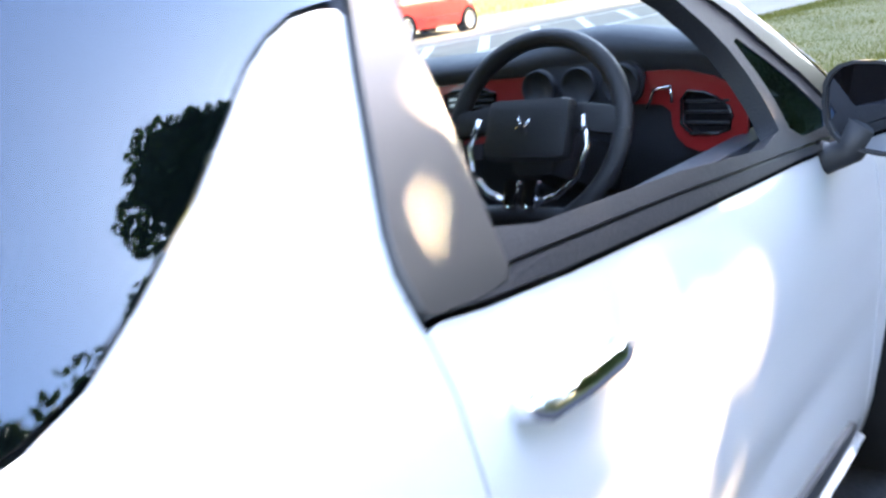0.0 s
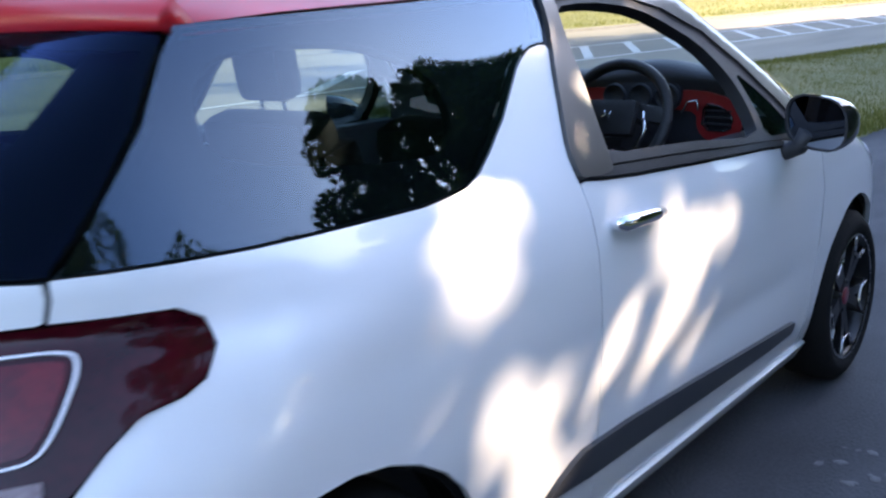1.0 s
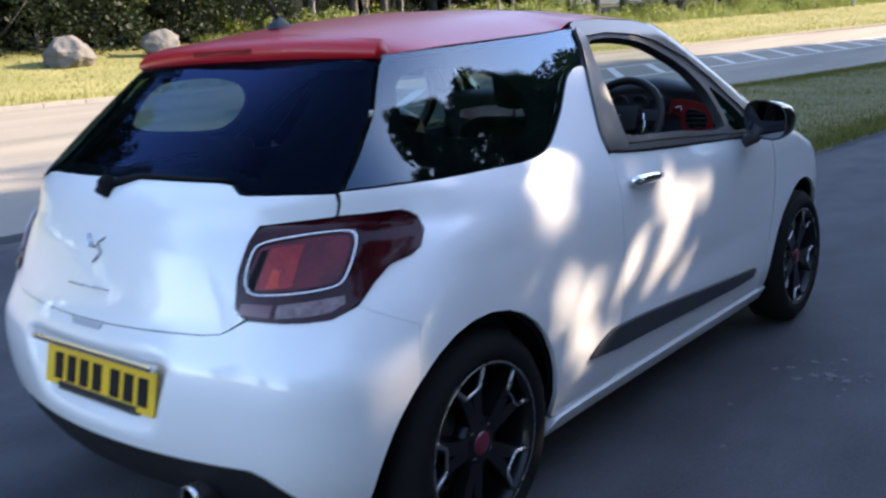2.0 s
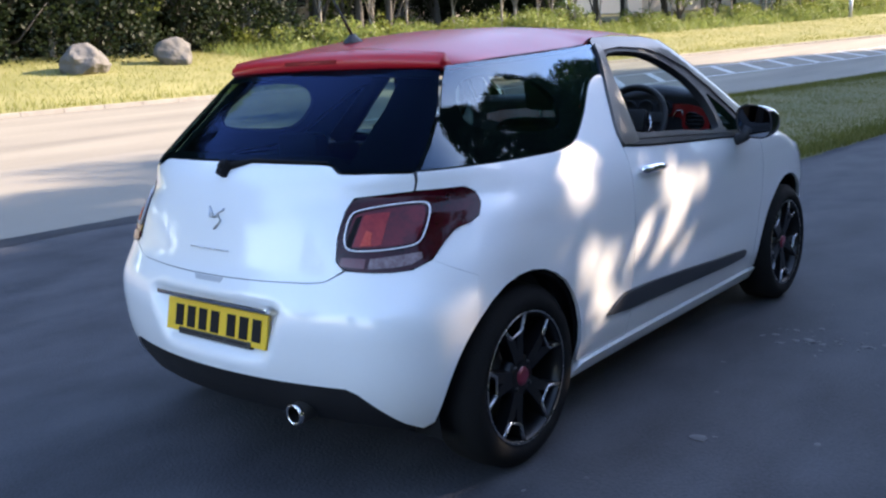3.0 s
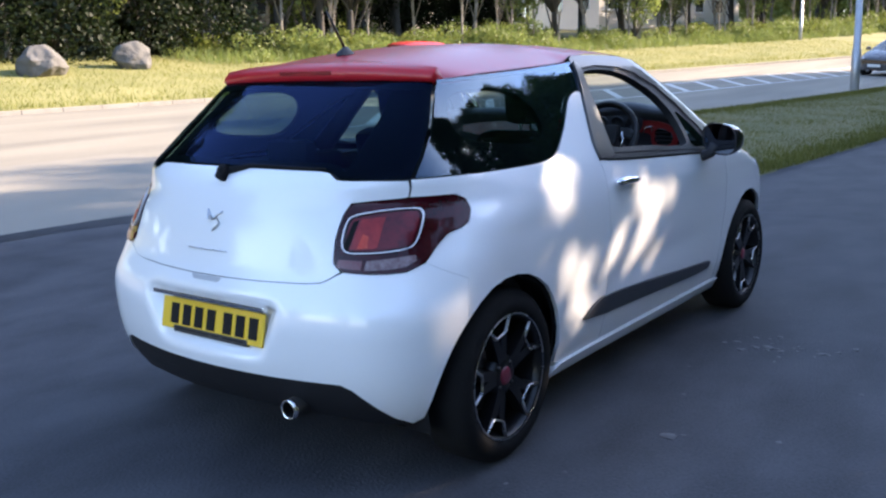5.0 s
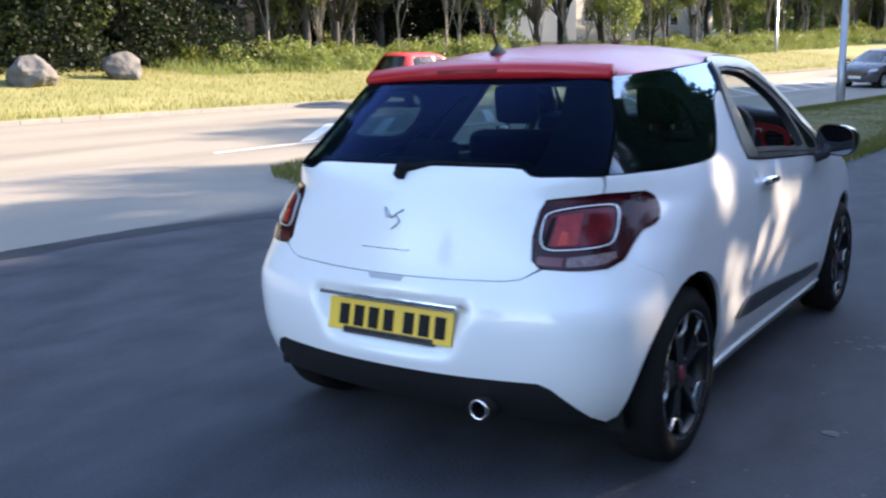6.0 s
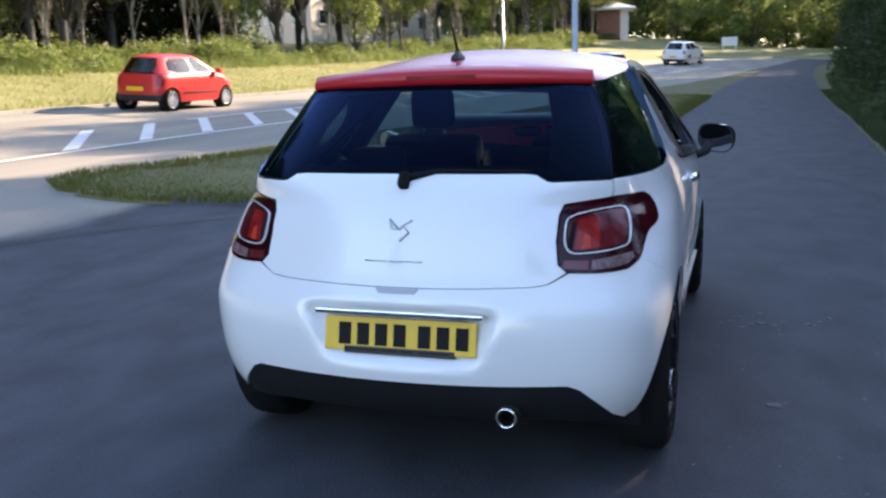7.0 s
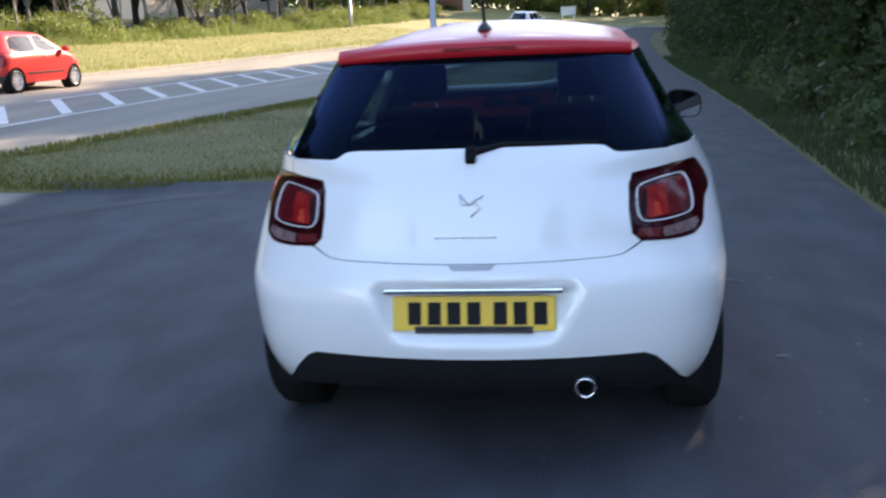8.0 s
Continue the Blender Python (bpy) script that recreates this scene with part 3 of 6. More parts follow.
panel("tailgate_handle", DS, handle_top, material("shade_grey", (0.42, 0.43, 0.45), 0.4, spread=0.2), bumper, off=0.003, rim=0.006)

# fixed quarter glass, dark, wrapping to the tailgate
qglass = [S(0.54, 1.015), S(0.755, 1.014), S(0.98, 1.015), S(1.05, 1.021), S(1.10, 1.029), S(1.15, 1.046), S(1.208, 1.078), S(1.248, 1.103), S(1.290, 1.129), S(1.352, 1.175), S(1.402, 1.212), S(1.437, 1.232), S(1.480, 1.249), S(1.515, 1.254), S(1.542, 1.256), S(1.575, 1.30), S(1.597, 1.372), S(1.54, 1.369), S(1.3, rail_z(1.3) - 0.003), S(1.0, rail_z(1.0) - 0.003), S(0.69, 1.317), B(0.536, 1.310), B(0.55, 1.28), B(0.60, 1.18), B(0.635, 1.08), B(0.650, 1.013)]
def quarter_bend(p):
    """The even curve of the side panes: how they face along the car and how far they lean."""
    y, z = p[:, 1], p[:, 2]
    face = np.radians(-0.7 + 11.4 * (np.minimum(y, 1.22) - 0.87) - 420 * np.maximum(0, 0.62 - y) ** 2)
    lean = np.radians(27.3 + 14 * (z - 1.09) + 60 * np.maximum(0, z - 1.15) * np.clip((0.9 - y) / 0.3, 0, 1) + 120 * np.maximum(0, 0.60 - y) ** 2)
    return np.stack([np.sign(p[:, 0]) * np.cos(face) * np.cos(lean), np.sin(face) * np.cos(lean), np.sin(lean)], 1)


for flip in (False, True):
    g = panel("quarter_glass", DS, qglass, TINTED, car, gap=0.002, rim=0.006, flip=flip, label="dark tinted fixed side window", bend=quarter_bend)
    panel("quarter_trim", DS, inset(qglass, 0.006), LINER, car, holes=[rounded([S(0.665, 1.12), S(1.09, 1.085), S(1.17, 1.13), S(1.19, 1.20), S(1.13, 1.26), S(1.0, 1.295), S(0.76, 1.292), S(0.68, 1.24)], 2)], off=-0.028, rim=0.02, flip=flip, step=0.03)
    panel("rear_pillar_trim", DS, [B(0.45, 1.045), B(0.50, 1.03), B(0.636, 1.018), B(0.625, 1.08), B(0.590, 1.18), B(0.540, 1.28), B(0.524, 1.304), B(0.385, 1.312), B(0.425, 1.22), B(0.445, 1.12)], LINER, car, off=-0.03, rim=0.02, flip=flip, step=0.03)
    ribbon("glass_border", DS, inset(qglass, 0.002), 0.012, LINER, g, off=-0.007, thick=0.004, step=0.03, flip=flip)

# doors
OPENING = rounded([S(1.545, 1.024), S(1.576, 1.085), S(1.600, 1.16), S(1.618, 1.25), S(1.648, 1.332), S(1.80, 1.342), S(1.98, 1.330), S(2.10, 1.300), S(2.26, 1.232), S(2.345, 1.14), S(2.36, 1.06), S(2.33, 0.968), S(1.95, 1.002)], 1)
upper = [S(1.420, 1.010), S(1.422, 1.030), S(1.434, 1.060), S(1.466, 1.111), S(1.514, 1.19), S(1.548, 1.242), S(1.580, 1.30), S(1.602, 1.385), S(1.64, 1.398), S(1.8, 1.402), S(2.05, 1.397), S(2.2, 1.378), S(2.36, 1.305), S(2.50, 1.215), S(2.63, 1.10), S(2.72, 0.99), S(2.745, 0.925), S(2.62, 0.922), S(2.31, 0.941), S(1.9, 0.960), S(1.64, 0.974), S(1.5, 0.985), S(1.44, 0.994)]
skin = seam_low[:7] + [S(1.44, 0.990), S(1.5, 0.982), S(1.64, 0.971), S(1.9, 0.957), S(2.31, 0.938), S(2.62, 0.919), S(2.748, 0.922), S(2.765, 0.86), S(2.77, 0.8), S(2.755, 0.6), S(2.735, 0.42), S(2.715, 0.245)]
SEAL = [S(1.53, 1.002), S(1.566, 1.085), S(1.590, 1.16), S(1.606, 1.25), S(1.634, 1.345), S(1.80, 1.357), S(2.0, 1.347), S(2.14, 1.320), S(2.31, 1.255), S(2.44, 1.165), S(2.57, 1.05), S(2.65, 0.945), S(2.31, 0.955), S(1.9, 0.975), S(1.64, 0.988)]
TRIANGLE = rounded([S(2.385, 1.15), S(2.40, 1.05), S(2.375, 0.965), S(2.60, 0.955), S(2.50, 1.07)], 1)
for flip in (False, True):
    door = panel("door", DS, skin, WHITE, car, gap=0.0050, flip=flip)
    panel("window_frame", DS, upper, FRAME_BLACK, door, holes=[SEAL], gap=0.0018, rim=0.03, flip=flip, step=0.03)
    panel("window_seal", DS, SEAL, SEAL_RUBBER, door, holes=[OPENING, TRIANGLE], off=-0.006, rim=0.035, flip=flip, step=0.03, label="black rubber window seal")
    panel("pillar_cover", DS, rounded([S(1.421, 0.992), S(1.422, 1.032), S(1.434, 1.060), S(1.466, 1.111), S(1.514, 1.19), S(1.548, 1.242), S(1.581, 1.30), S(1.604, 1.376), S(1.645, 1.350), S(1.615, 1.25), S(1.597, 1.16), S(1.572, 1.085), S(1.552, 1.016), S(1.545, 0.990), S(1.50, 0.986), S(1.44, 0.990)], 1), SATIN_BLACK, door, off=0.010, rim=0.014, flip=flip, step=0.03, label="satin black pillar cover")
    tri = panel("corner_glass", DS, TRIANGLE, TINTED, door, off=-0.008, rim=0.004, flip=flip)
    # waist seal of two ribs
    low_edge = [(1.430, 0.992), (1.5, 0.983), (1.64, 0.972), (1.9, 0.958), (2.31, 0.939), (2.62, 0.921)]
    top_edge = [(1.53, 1.010), (1.555, 1.020), (1.69, 1.015), (1.95, 1.001), (2.33, 0.967), (2.62, 0.945)]
    middle = [(1.436, 1.001), (1.49, 0.999), (1.53, 1.000), (1.665, 0.993), (1.925, 0.979), (2.32, 0.953), (2.62, 0.933)]
    panel("waist_seal", DS, [S(*q) for q in low_edge] + [S(y, z - 0.0025) for y, z in middle[::-1]], SEAL_RUBBER, door, off=0.009, rim=0.02, flip=flip, step=0.03)
    panel("waist_rib", DS, [S(y, z + 0.0025) for y, z in middle] + [S(*q) for q in top_edge[::-1]], SEAL_RUBBER, door, off=0.006, rim=0.02, flip=flip, step=0.03)
    if flip:
        panel("door_glass", DS, OPENING, CLEAR, door, off=-0.014, rim=0.004, flip=True)

# sill, wing, strip, nose
sill = [S(1.10, 0.241), S(1.45, 0.243), S(2.715, 0.243), S(2.80, 0.243), S(2.80, 0.19), S(1.05, 0.19), S(1.04, 0.21)]
wing = [S(2.717, 0.245), S(2.737, 0.42), S(2.757, 0.6), S(2.772, 0.8), S(2.768, 0.86), S(2.750, 0.925), S(2.73, 0.985), S(2.82, 1.0), N(0.70, 0.952), N(0.70, 0.90), N(0.70, 0.86), N(0.71, 0.80), N(0.72, 0.70), S(3.56, 0.60)] + arc(ARCH_F, ARCH_Z, ARCH + 0.005, 12, 188, 14) + [S(2.79, 0.245)]
bonnet_half = [N(0.1, 0.80), N(0.45, 0.80), N(0.62, 0.81), N(0.695, 0.82), N(0.695, 0.86), N(0.695, 0.90), N(0.695, 0.952), N(0.66, 0.985), N(0.5, 1.0), N(0.1, 1.005)]
nose_half = [N(0.1, 0.20), N(0.5, 0.20), S(3.45, 0.22), S(3.53, 0.30)] + [S(3.555, 0.58), N(0.722, 0.69), N(0.71, 0.70), N(0.5, 0.74), N(0.1, 0.76)]
STRIP_LINE = rounded([S(1.205, 0.372), S(1.30, 0.425), S(1.385, 0.446), S(2.0, 0.412), S(2.585, 0.376), S(2.60, 0.360), S(2.57, 0.332), S(1.9, 0.352)], 1)
for flip in (False, True):
    panel("sill", DS, sill, WHITE, car, off=0.012, rim=0.05, flip=flip, step=0.05)
    panel("sill_lip", DS, [S(1.06, 0.205), S(2.78, 0.205), S(2.78, 0.17), S(1.06, 0.17)], BLACK, car, rim=0.05, flip=flip, step=0.06)
    panel("side_strip", DS, STRIP_LINE, STRIP, car, off=0.012, rim=0.014, flip=flip, step=0.04, label="dark grey rubbing strip")
    panel("front_wing", DS, wing, WHITE, car, gap=0.0018, flip=flip)
    # headlamp
    head = rounded([N(0.42, 0.72), N(0.70, 0.70), S(3.50, 0.72), S(3.42, 0.80), N(0.70, 0.815), N(0.45, 0.79)], 2)
    panel("headlamp", DS, head, LAMP_WHITE, car, off=0.004, rim=0.02, flip=flip)
panel("bonnet", DS, bonnet_half + [(2 * math.pi - a, z) for a, z in bonnet_half[::-1]], WHITE, car, gap=0.0015, step=0.03)
panel("front_bumper", DS, nose_half + [(2 * math.pi - a, z) for a, z in nose_half[::-1]], WHITE, car, gap=0.0015, step=0.04)
grille_half = [N(0.05, 0.30), N(0.42, 0.30), N(0.48, 0.44), N(0.40, 0.60), N(0.05, 0.61)]
panel("grille", DS, rounded(grille_half + [(2 * math.pi - a, z) for a, z in grille_half[::-1]], 1), GLOSS_BLACK, car, off=0.006, rim=0.02, label="gloss black front grille")
screen_half = [N(0.1, 1.012), N(0.5, 1.008), N(0.66, 0.995), N(0.68, 1.03), N(0.62, 1.15), N(0.575, 1.28), N(0.55, 1.35), N(0.3, 1.385), N(0.1, 1.39)]
screen = panel("windscreen", DS, screen_half + [(2 * math.pi - a, z) for a, z in screen_half[::-1]], CLEAR, car, rim=0.005, label="clear windscreen")
pillar = [S(2.735, 0.99), N(0.672, 0.99), N(0.685, 1.03), N(0.625, 1.15), N(0.58, 1.28), N(0.553, 1.352), S(2.22, 1.382), S(2.365, 1.308), S(2.505, 1.218), S(2.635, 1.103)]
for flip in (False, True):
    panel("screen_pillar", DS, pillar, GLOSS_BLACK, car, gap=0.002, rim=0.04, flip=flip)

# roof skin over the rails, with its rounded edges
ROOF_TOP = [(0.55, 1.364), (0.7, 1.394), (0.81, 1.412), (1.0, 1.436), (1.25, 1.456), (1.55, 1.463), (1.85, 1.457), (2.05, 1.444), (2.2, 1.425)]


def roof_edge(y):
    """Half width and height of the roof's side edge."""
    z = rail_z(y)
    return float(DS.at(S(y, z)[0], z)[0]), z


def roof_point(y, u, lift=0.0):
    w, z = roof_edge(y)
    top = float(np.interp(y, *np.array(ROOF_TOP).T))
    return (w * u, y + 0.06 * u * u * np.clip((0.9 - y) / 0.3, 0, 1) - 0.03 * u * u * np.clip((y - 1.9) / 0.3, 0, 1), z + (top - z) * (1 - abs(u) ** 2.4) + lift)


def grid(fn, us, vs):
    verts = [fn(u, v) for u in us for v in vs]
    k = len(vs)
    return verts, [(i * k + j, i * k + j + 1, (i + 1) * k + j + 1, (i + 1) * k + j) for i in range(len(us) - 1) for j in range(k - 1)]


us = np.sin(np.linspace(-1, 1, 41) * math.pi / 2)
v, f = grid(lambda y, u: roof_point(y, u), np.linspace(0.68, 2.19, 40), us)
n = len(v)
v2 = [(x * 0.985, y, z - 0.02) for x, y, z in v]
roof = link("roof", v + v2, [q[::-1] for q in f] + [tuple(i + n for i in q) for q in f], RED, car, "glossy red roof panel")
# headlining below it
v, f = grid(lambda y, u: (roof_point(y, u)[0] * 0.97, roof_point(y, u)[1], roof_point(y, u)[2] - 0.03), np.linspace(0.68, 2.17, 24), us[::2])
link("headlining", v, f, TRIM, car)


def spoiler_section(u):
    """Outline of the roof spoiler at the share u of its half width."""
    w = 0.532
    edge = 0.075 * abs(u) ** 2.5
    y0, drop = 0.605 + edge, 0.026 * abs(u) ** 2.4
    top0 = roof_point(0.70, u)
    return [(w * u, 0.715 + edge * 0.3, top0[2] + 0.002), (w * u, 0.66 + edge * 0.6, 1.385 - drop), (w * u, y0 + 0.014, 1.372 - drop), (w * u, y0 + 0.002, 1.364 - drop), (w * u, y0 - 0.004, 1.345 - drop), (w * u, y0 + 0.004, 1.322 - drop * 0.4), (w * u, y0 + 0.02, 1.312 - drop * 0.3), (w * u, y0 + 0.07, 1.312 - drop * 0.3), (w * u, 0.74, 1.325 - drop * 0.4)]


sections = [spoiler_section(u) for u in np.sin(np.linspace(-1, 1, 33) * math.pi / 2)]
k = len(sections[0])
v = [p for s in sections for p in s]
f = [(i * k + j, i * k + (j + 1) % k, (i + 1) * k + (j + 1) % k, (i + 1) * k + j) for i in range(len(sections) - 1) for j in range(k)]
f += [tuple(range(k))[::-1], tuple(range((len(sections) - 1) * k, len(sections) * k))]
spoiler = link("spoiler", v, [q[::-1] for q in f], RED, car, "red roof spoiler")
bm = boxed(-0.13, 0.13, -0.0015, 0.010, -0.007, 0.007, bevel=0.001, m=pose(0, 0.603, 1.347, 0))
part("brake_light", bm, material("brake_lens", (0.20, 0.005, 0.009), 0.35, spec=0.2), spoiler)
# aerial on the roof
base = lathe([(0.0, 0.034), (0.012, 0.030), (0.024, 0.016), (0.034, 0.009), (0.036, 0.0)], 20, "z")
aerial = link("aerial", *joined(moved(base, pose(0, 0.83, 1.412) @ Matrix.Diagonal((0.8, 1.4, 1, 1))), tube([(0, 0.83, 1.435), (0, 0.735, 1.575)], [0.0065, 0.0035], 8)), BLACK, roof, "black roof aerial")

# inner shell behind the gaps, with the wheel arches left open
liner = [B(0.0, 0.25), B(0.4, 0.25), B(0.66, 0.25)] + [S(0.345, 0.26)] + arc(ARCH_R, ARCH_Z, ARCH - 0.012, 180, 2) + [S(1.06, 0.22), S(2.78, 0.22)] + arc(ARCH_F, ARCH_Z, ARCH - 0.006, 178, 8) + [N(0.6, 0.3), N(0.0, 0.3), N(0.0, 0.95), N(0.5, 0.95), S(2.9, 0.965), S(2.0, 0.965), S(1.4, 0.97), S(0.9, 1.0), B(0.6, 0.995), B(0.4, 1.0), B(0.0, 1.0)]
for flip in (False, True):
    panel("inner_shell", DS, liner, LINER, car, off=-0.024, rim=0, flip=flip, step=0.05, bulge=lambda p: 2.2 * plate_recess(p * np.array((0.92, 1, 1))))
for y in (ARCH_R, ARCH_F):
    for s in (1, -1):
        rows = [(y + ARCH * math.cos(a), ARCH_Z + ARCH * math.sin(a)) for a in np.linspace(-0.3, math.pi + 0.3, 20)]
        v = [(s * x, yy, zz) for x in (0.50, 0.745) for yy, zz in rows] + [(s * 0.5, y, ARCH_Z)]
        f = [(i, i + 1, i + 21, i + 20) for i in range(19)] + [(i, i + 1, 40) for i in range(19)]
        link("wheel_housing", v, f, LINER, car)
link("floor_pan", *joined(([(-0.68, 1.1, 0.2), (0.68, 1.1, 0.2), (0.68, 2.75, 0.2), (-0.68, 2.75, 0.2), (-0.5, 0.22, 0.26), (0.5, 0.22, 0.26), (-0.5, 3.7, 0.22), (0.5, 3.7, 0.22)], [(0, 1, 2, 3), (4, 5, 1, 0), (3, 2, 7, 6)])), LINER, car, smooth=False)
part("silencer", boxed(-0.28, 0.32, 0.26, 0.44, 0.245, 0.33, bevel=0.03), LINER, car)
v, f = lathe([(0.0, 0.026), (-0.002, 0.031), (0.004, 0.035), (0.06, 0.034), (0.16, 0.03)], 28, "y")
exhaust = link("exhaust_pipe", *moved((v, f), pose(0.35, 0.10, 0.278)), DISC, car, "dark exhaust pipe with a chrome rim")
v, f = lathe([(-0.001, 0.0275), (-0.004, 0.031), (-0.001, 0.0350), (0.010, 0.0358), (0.013, 0.0352)], 28, "y")
link("pipe_rim", *moved((v, f), pose(0.35, 0.10, 0.278)), CHROME, exhaust)
v, f = lathe([(0.001, 0.027), (0.12, 0.026), (0.12, 0.0)], 28, "y")
link("pipe_bore", *moved((v, f), pose(0.35, 0.10, 0.278)), LINER, exhaust)

# tail lamps
RING_LINE = rounded([Q(0.520, 0.250, 0.904), Q(0.596, 0.324, 0.918), Q(0.672, 0.405, 0.922), Q(0.692, 0.405, 0.900), Q(0.703, 0.365, 0.843), Q(0.70, 0.335, 0.806), Q(0.665, 0.290, 0.797), Q(0.609, 0.248, 0.792), Q(0.535, 0.206, 0.792), Q(0.514, 0.210, 0.820), Q(0.512, 0.233, 0.876)], 2)
for flip in (False, True):
    lamp = panel("tail_lamp", DS, rounded(LAMP, 2), LAMP_DARK, car, off=0.004, rim=0.03, flip=flip, step=0.02, label="dark red wrap-around tail lamp", gap=0.001)
    ribbon("light_ring", DS, RING_LINE, 0.0031, RING, lamp, off=0.010, thick=0.008, flip=flip, step=0.012, label="pale light guide ring")
    inner = inset(RING_LINE, 0.010)
    panel("red_lens", DS, inner, LAMP_DEEP, lamp, off=0.0065, rim=0.004, flip=flip, step=0.02, label="deep red reflector lens")
    lit = [B(0.546, 0.806), B(0.575, 0.804), B(0.604, 0.807), B(0.617, 0.81), B(0.609, 0.897), B(0.59, 0.897), B(0.552, 0.891)]
    panel("reflector", DS, lit, LAMP_RED, lamp, off=0.0085, rim=0.004, flip=flip, step=0.02, label="bright red reflector")
    panel("lamp_recess", DS, [B(0.524, 0.808), B(0.541, 0.805), B(0.546, 0.890), B(0.533, 0.886)], LINER, lamp, off=0.0085, rim=0.004, flip=flip, step=0.02, label="dark gap beside the reflector")
    block = [B(0.565, 0.806), B(0.592, 0.808), B(0.586, 0.842), B(0.570, 0.850)]
    panel("reflector_block", DS, block, REFLECTOR, lamp, off=0.0105, rim=0.004, flip=flip, step=0.02)
    panel("clear_segment", DS, [B(0.60, 0.744), B(0.66, 0.746), Q(0.70, 0.292, 0.752), Q(0.72, 0.32, 0.768), Q(0.715, 0.32, 0.785), B(0.66, 0.778), B(0.60, 0.772)], LAMP_SMOKE, lamp, off=0.0075, rim=0.004, flip=flip, step=0.015)
    panel("lower_segment", DS, [B(0.515, 0.752), B(0.59, 0.745), B(0.59, 0.772), B(0.52, 0.776)], LAMP_BROWN, lamp, off=0.0075, rim=0.004, flip=flip, step=0.015)

# number plate: plain bars stand for its characters
plate_at = pose(0, 0.0985, 0.529, -12)
plate = part("number_plate", boxed(-0.26, 0.26, -0.004, 0.004, -0.0555, 0.0555, bevel=0.002, m=plate_at), PLATE, car, "yellow number plate with plain dark bars")
for x in (-0.189, -0.125, -0.062, 0.002, 0.086, 0.149, 0.213):
    part("bar", boxed(x - 0.021, x + 0.021, -0.0065, -0.003, -0.036, 0.036, m=plate_at), INK, plate)
for x0, x1 in ((-0.19, -0.07), (-0.06, -0.005), (0.01, 0.05), (0.07, 0.17)):
    part("small_bar", boxed(x0, x1, -0.0065, -0.003, -0.0525, -0.0475, m=plate_at), INK, plate)
part("plate_holder", boxed(-0.19, 0.19, -0.005, 0.012, -0.064, -0.04, bevel=0.003, m=plate_at), BLACK, car)
bm = bmesh.new()
box(bm, -0.285, 0.285, -0.008, 0.014, -0.008, 0.008, bevel=0.004, m=pose(0, 0.085, 0.606))
part("chrome_bar", bm, CHROME, car, "slim chrome bar over the plate")

# wiper
bm = boxed(-0.017, 0.017, -0.018, 0.03, -0.027, 0.027, bevel=0.009, m=pose(0.0, 0.192, 1.024, -35))
wiper = part("rear_wiper", bm, LINER, tailgate, "black rear wiper", smooth=True)
blade = [DS.at(*B(x, 1.050 - 0.012 * abs(x - 0.1) - 0.022 * max(0, 1 - x / 0.11))) + np.array((0, -0.006, 0.0)) for x in np.linspace(0.0, 0.40, 9)]
link("wiper_arm", *tube([(0.0, 0.175, 1.035), *map(tuple, blade)], [0.013, 0.014, 0.011, 0.008, 0.0055, 0.005, 0.005, 0.0045, 0.004, 0.004], 8), LINER, wiper)
# two-stroke emblem and a line of unreadable lettering on the tailgate
def on_tail(x, z, off=0.006):
    return Vector(DS.at(*B(x, z))) + Vector((0, -off, 0))


emblem_strokes = [[(-0.035, 0.905), (-0.030, 0.872), (-0.004, 0.872), (-0.034, 0.902)], [(0.040, 0.900), (0.008, 0.884), (0.030, 0.862), (0.0, 0.836)], [(-0.004, 0.872), (0.010, 0.884)]]
link("tail_emblem", *joined(*[tube([on_tail(x, z, 0.004) for x, z in line], 0.0036, 6) for line in emblem_strokes]), EMBLEM, tailgate, "chrome two-stroke emblem")
for x0, x1 in ((-0.115, -0.04), (-0.03, 0.015), (0.022, 0.08)):
    link("letter_bar", *tube([on_tail(x, 0.772, 0.003) for x in np.linspace(x0, x1, 4)], 0.0026, 6), EMBLEM, tailgate)

# door handles, locks
for s in (1, -1):
    pts = [(1.485, 0.890, 0.0), (1.50, 0.893, 0.022), (1.55, 0.894, 0.030), (1.61, 0.892, 0.030), (1.655, 0.888, 0.022), (1.672, 0.885, 0.0)]
    path = [tuple((DS.at(*S(y, z)) + np.array((d, 0, 0))) * np.array((s, 1, 1))) for y, z, d in pts]
    v, f = tube(path, [0.013, 0.017, 0.016, 0.015, 0.014, 0.010], 12)
    link("door_handle", v, f, CHROME, car, "chrome pull handle")
    cup = rounded([S(1.52, 0.875), S(1.64, 0.87), S(1.65, 0.905), S(1.58, 0.918), S(1.52, 0.91)], 2)
    panel("handle_cup", DS, cup, WHITE, car, off=0.002, rim=0.002, flip=s < 0, step=0.02, bulge=lambda p: -0.0015 * np.ones(len(p)))

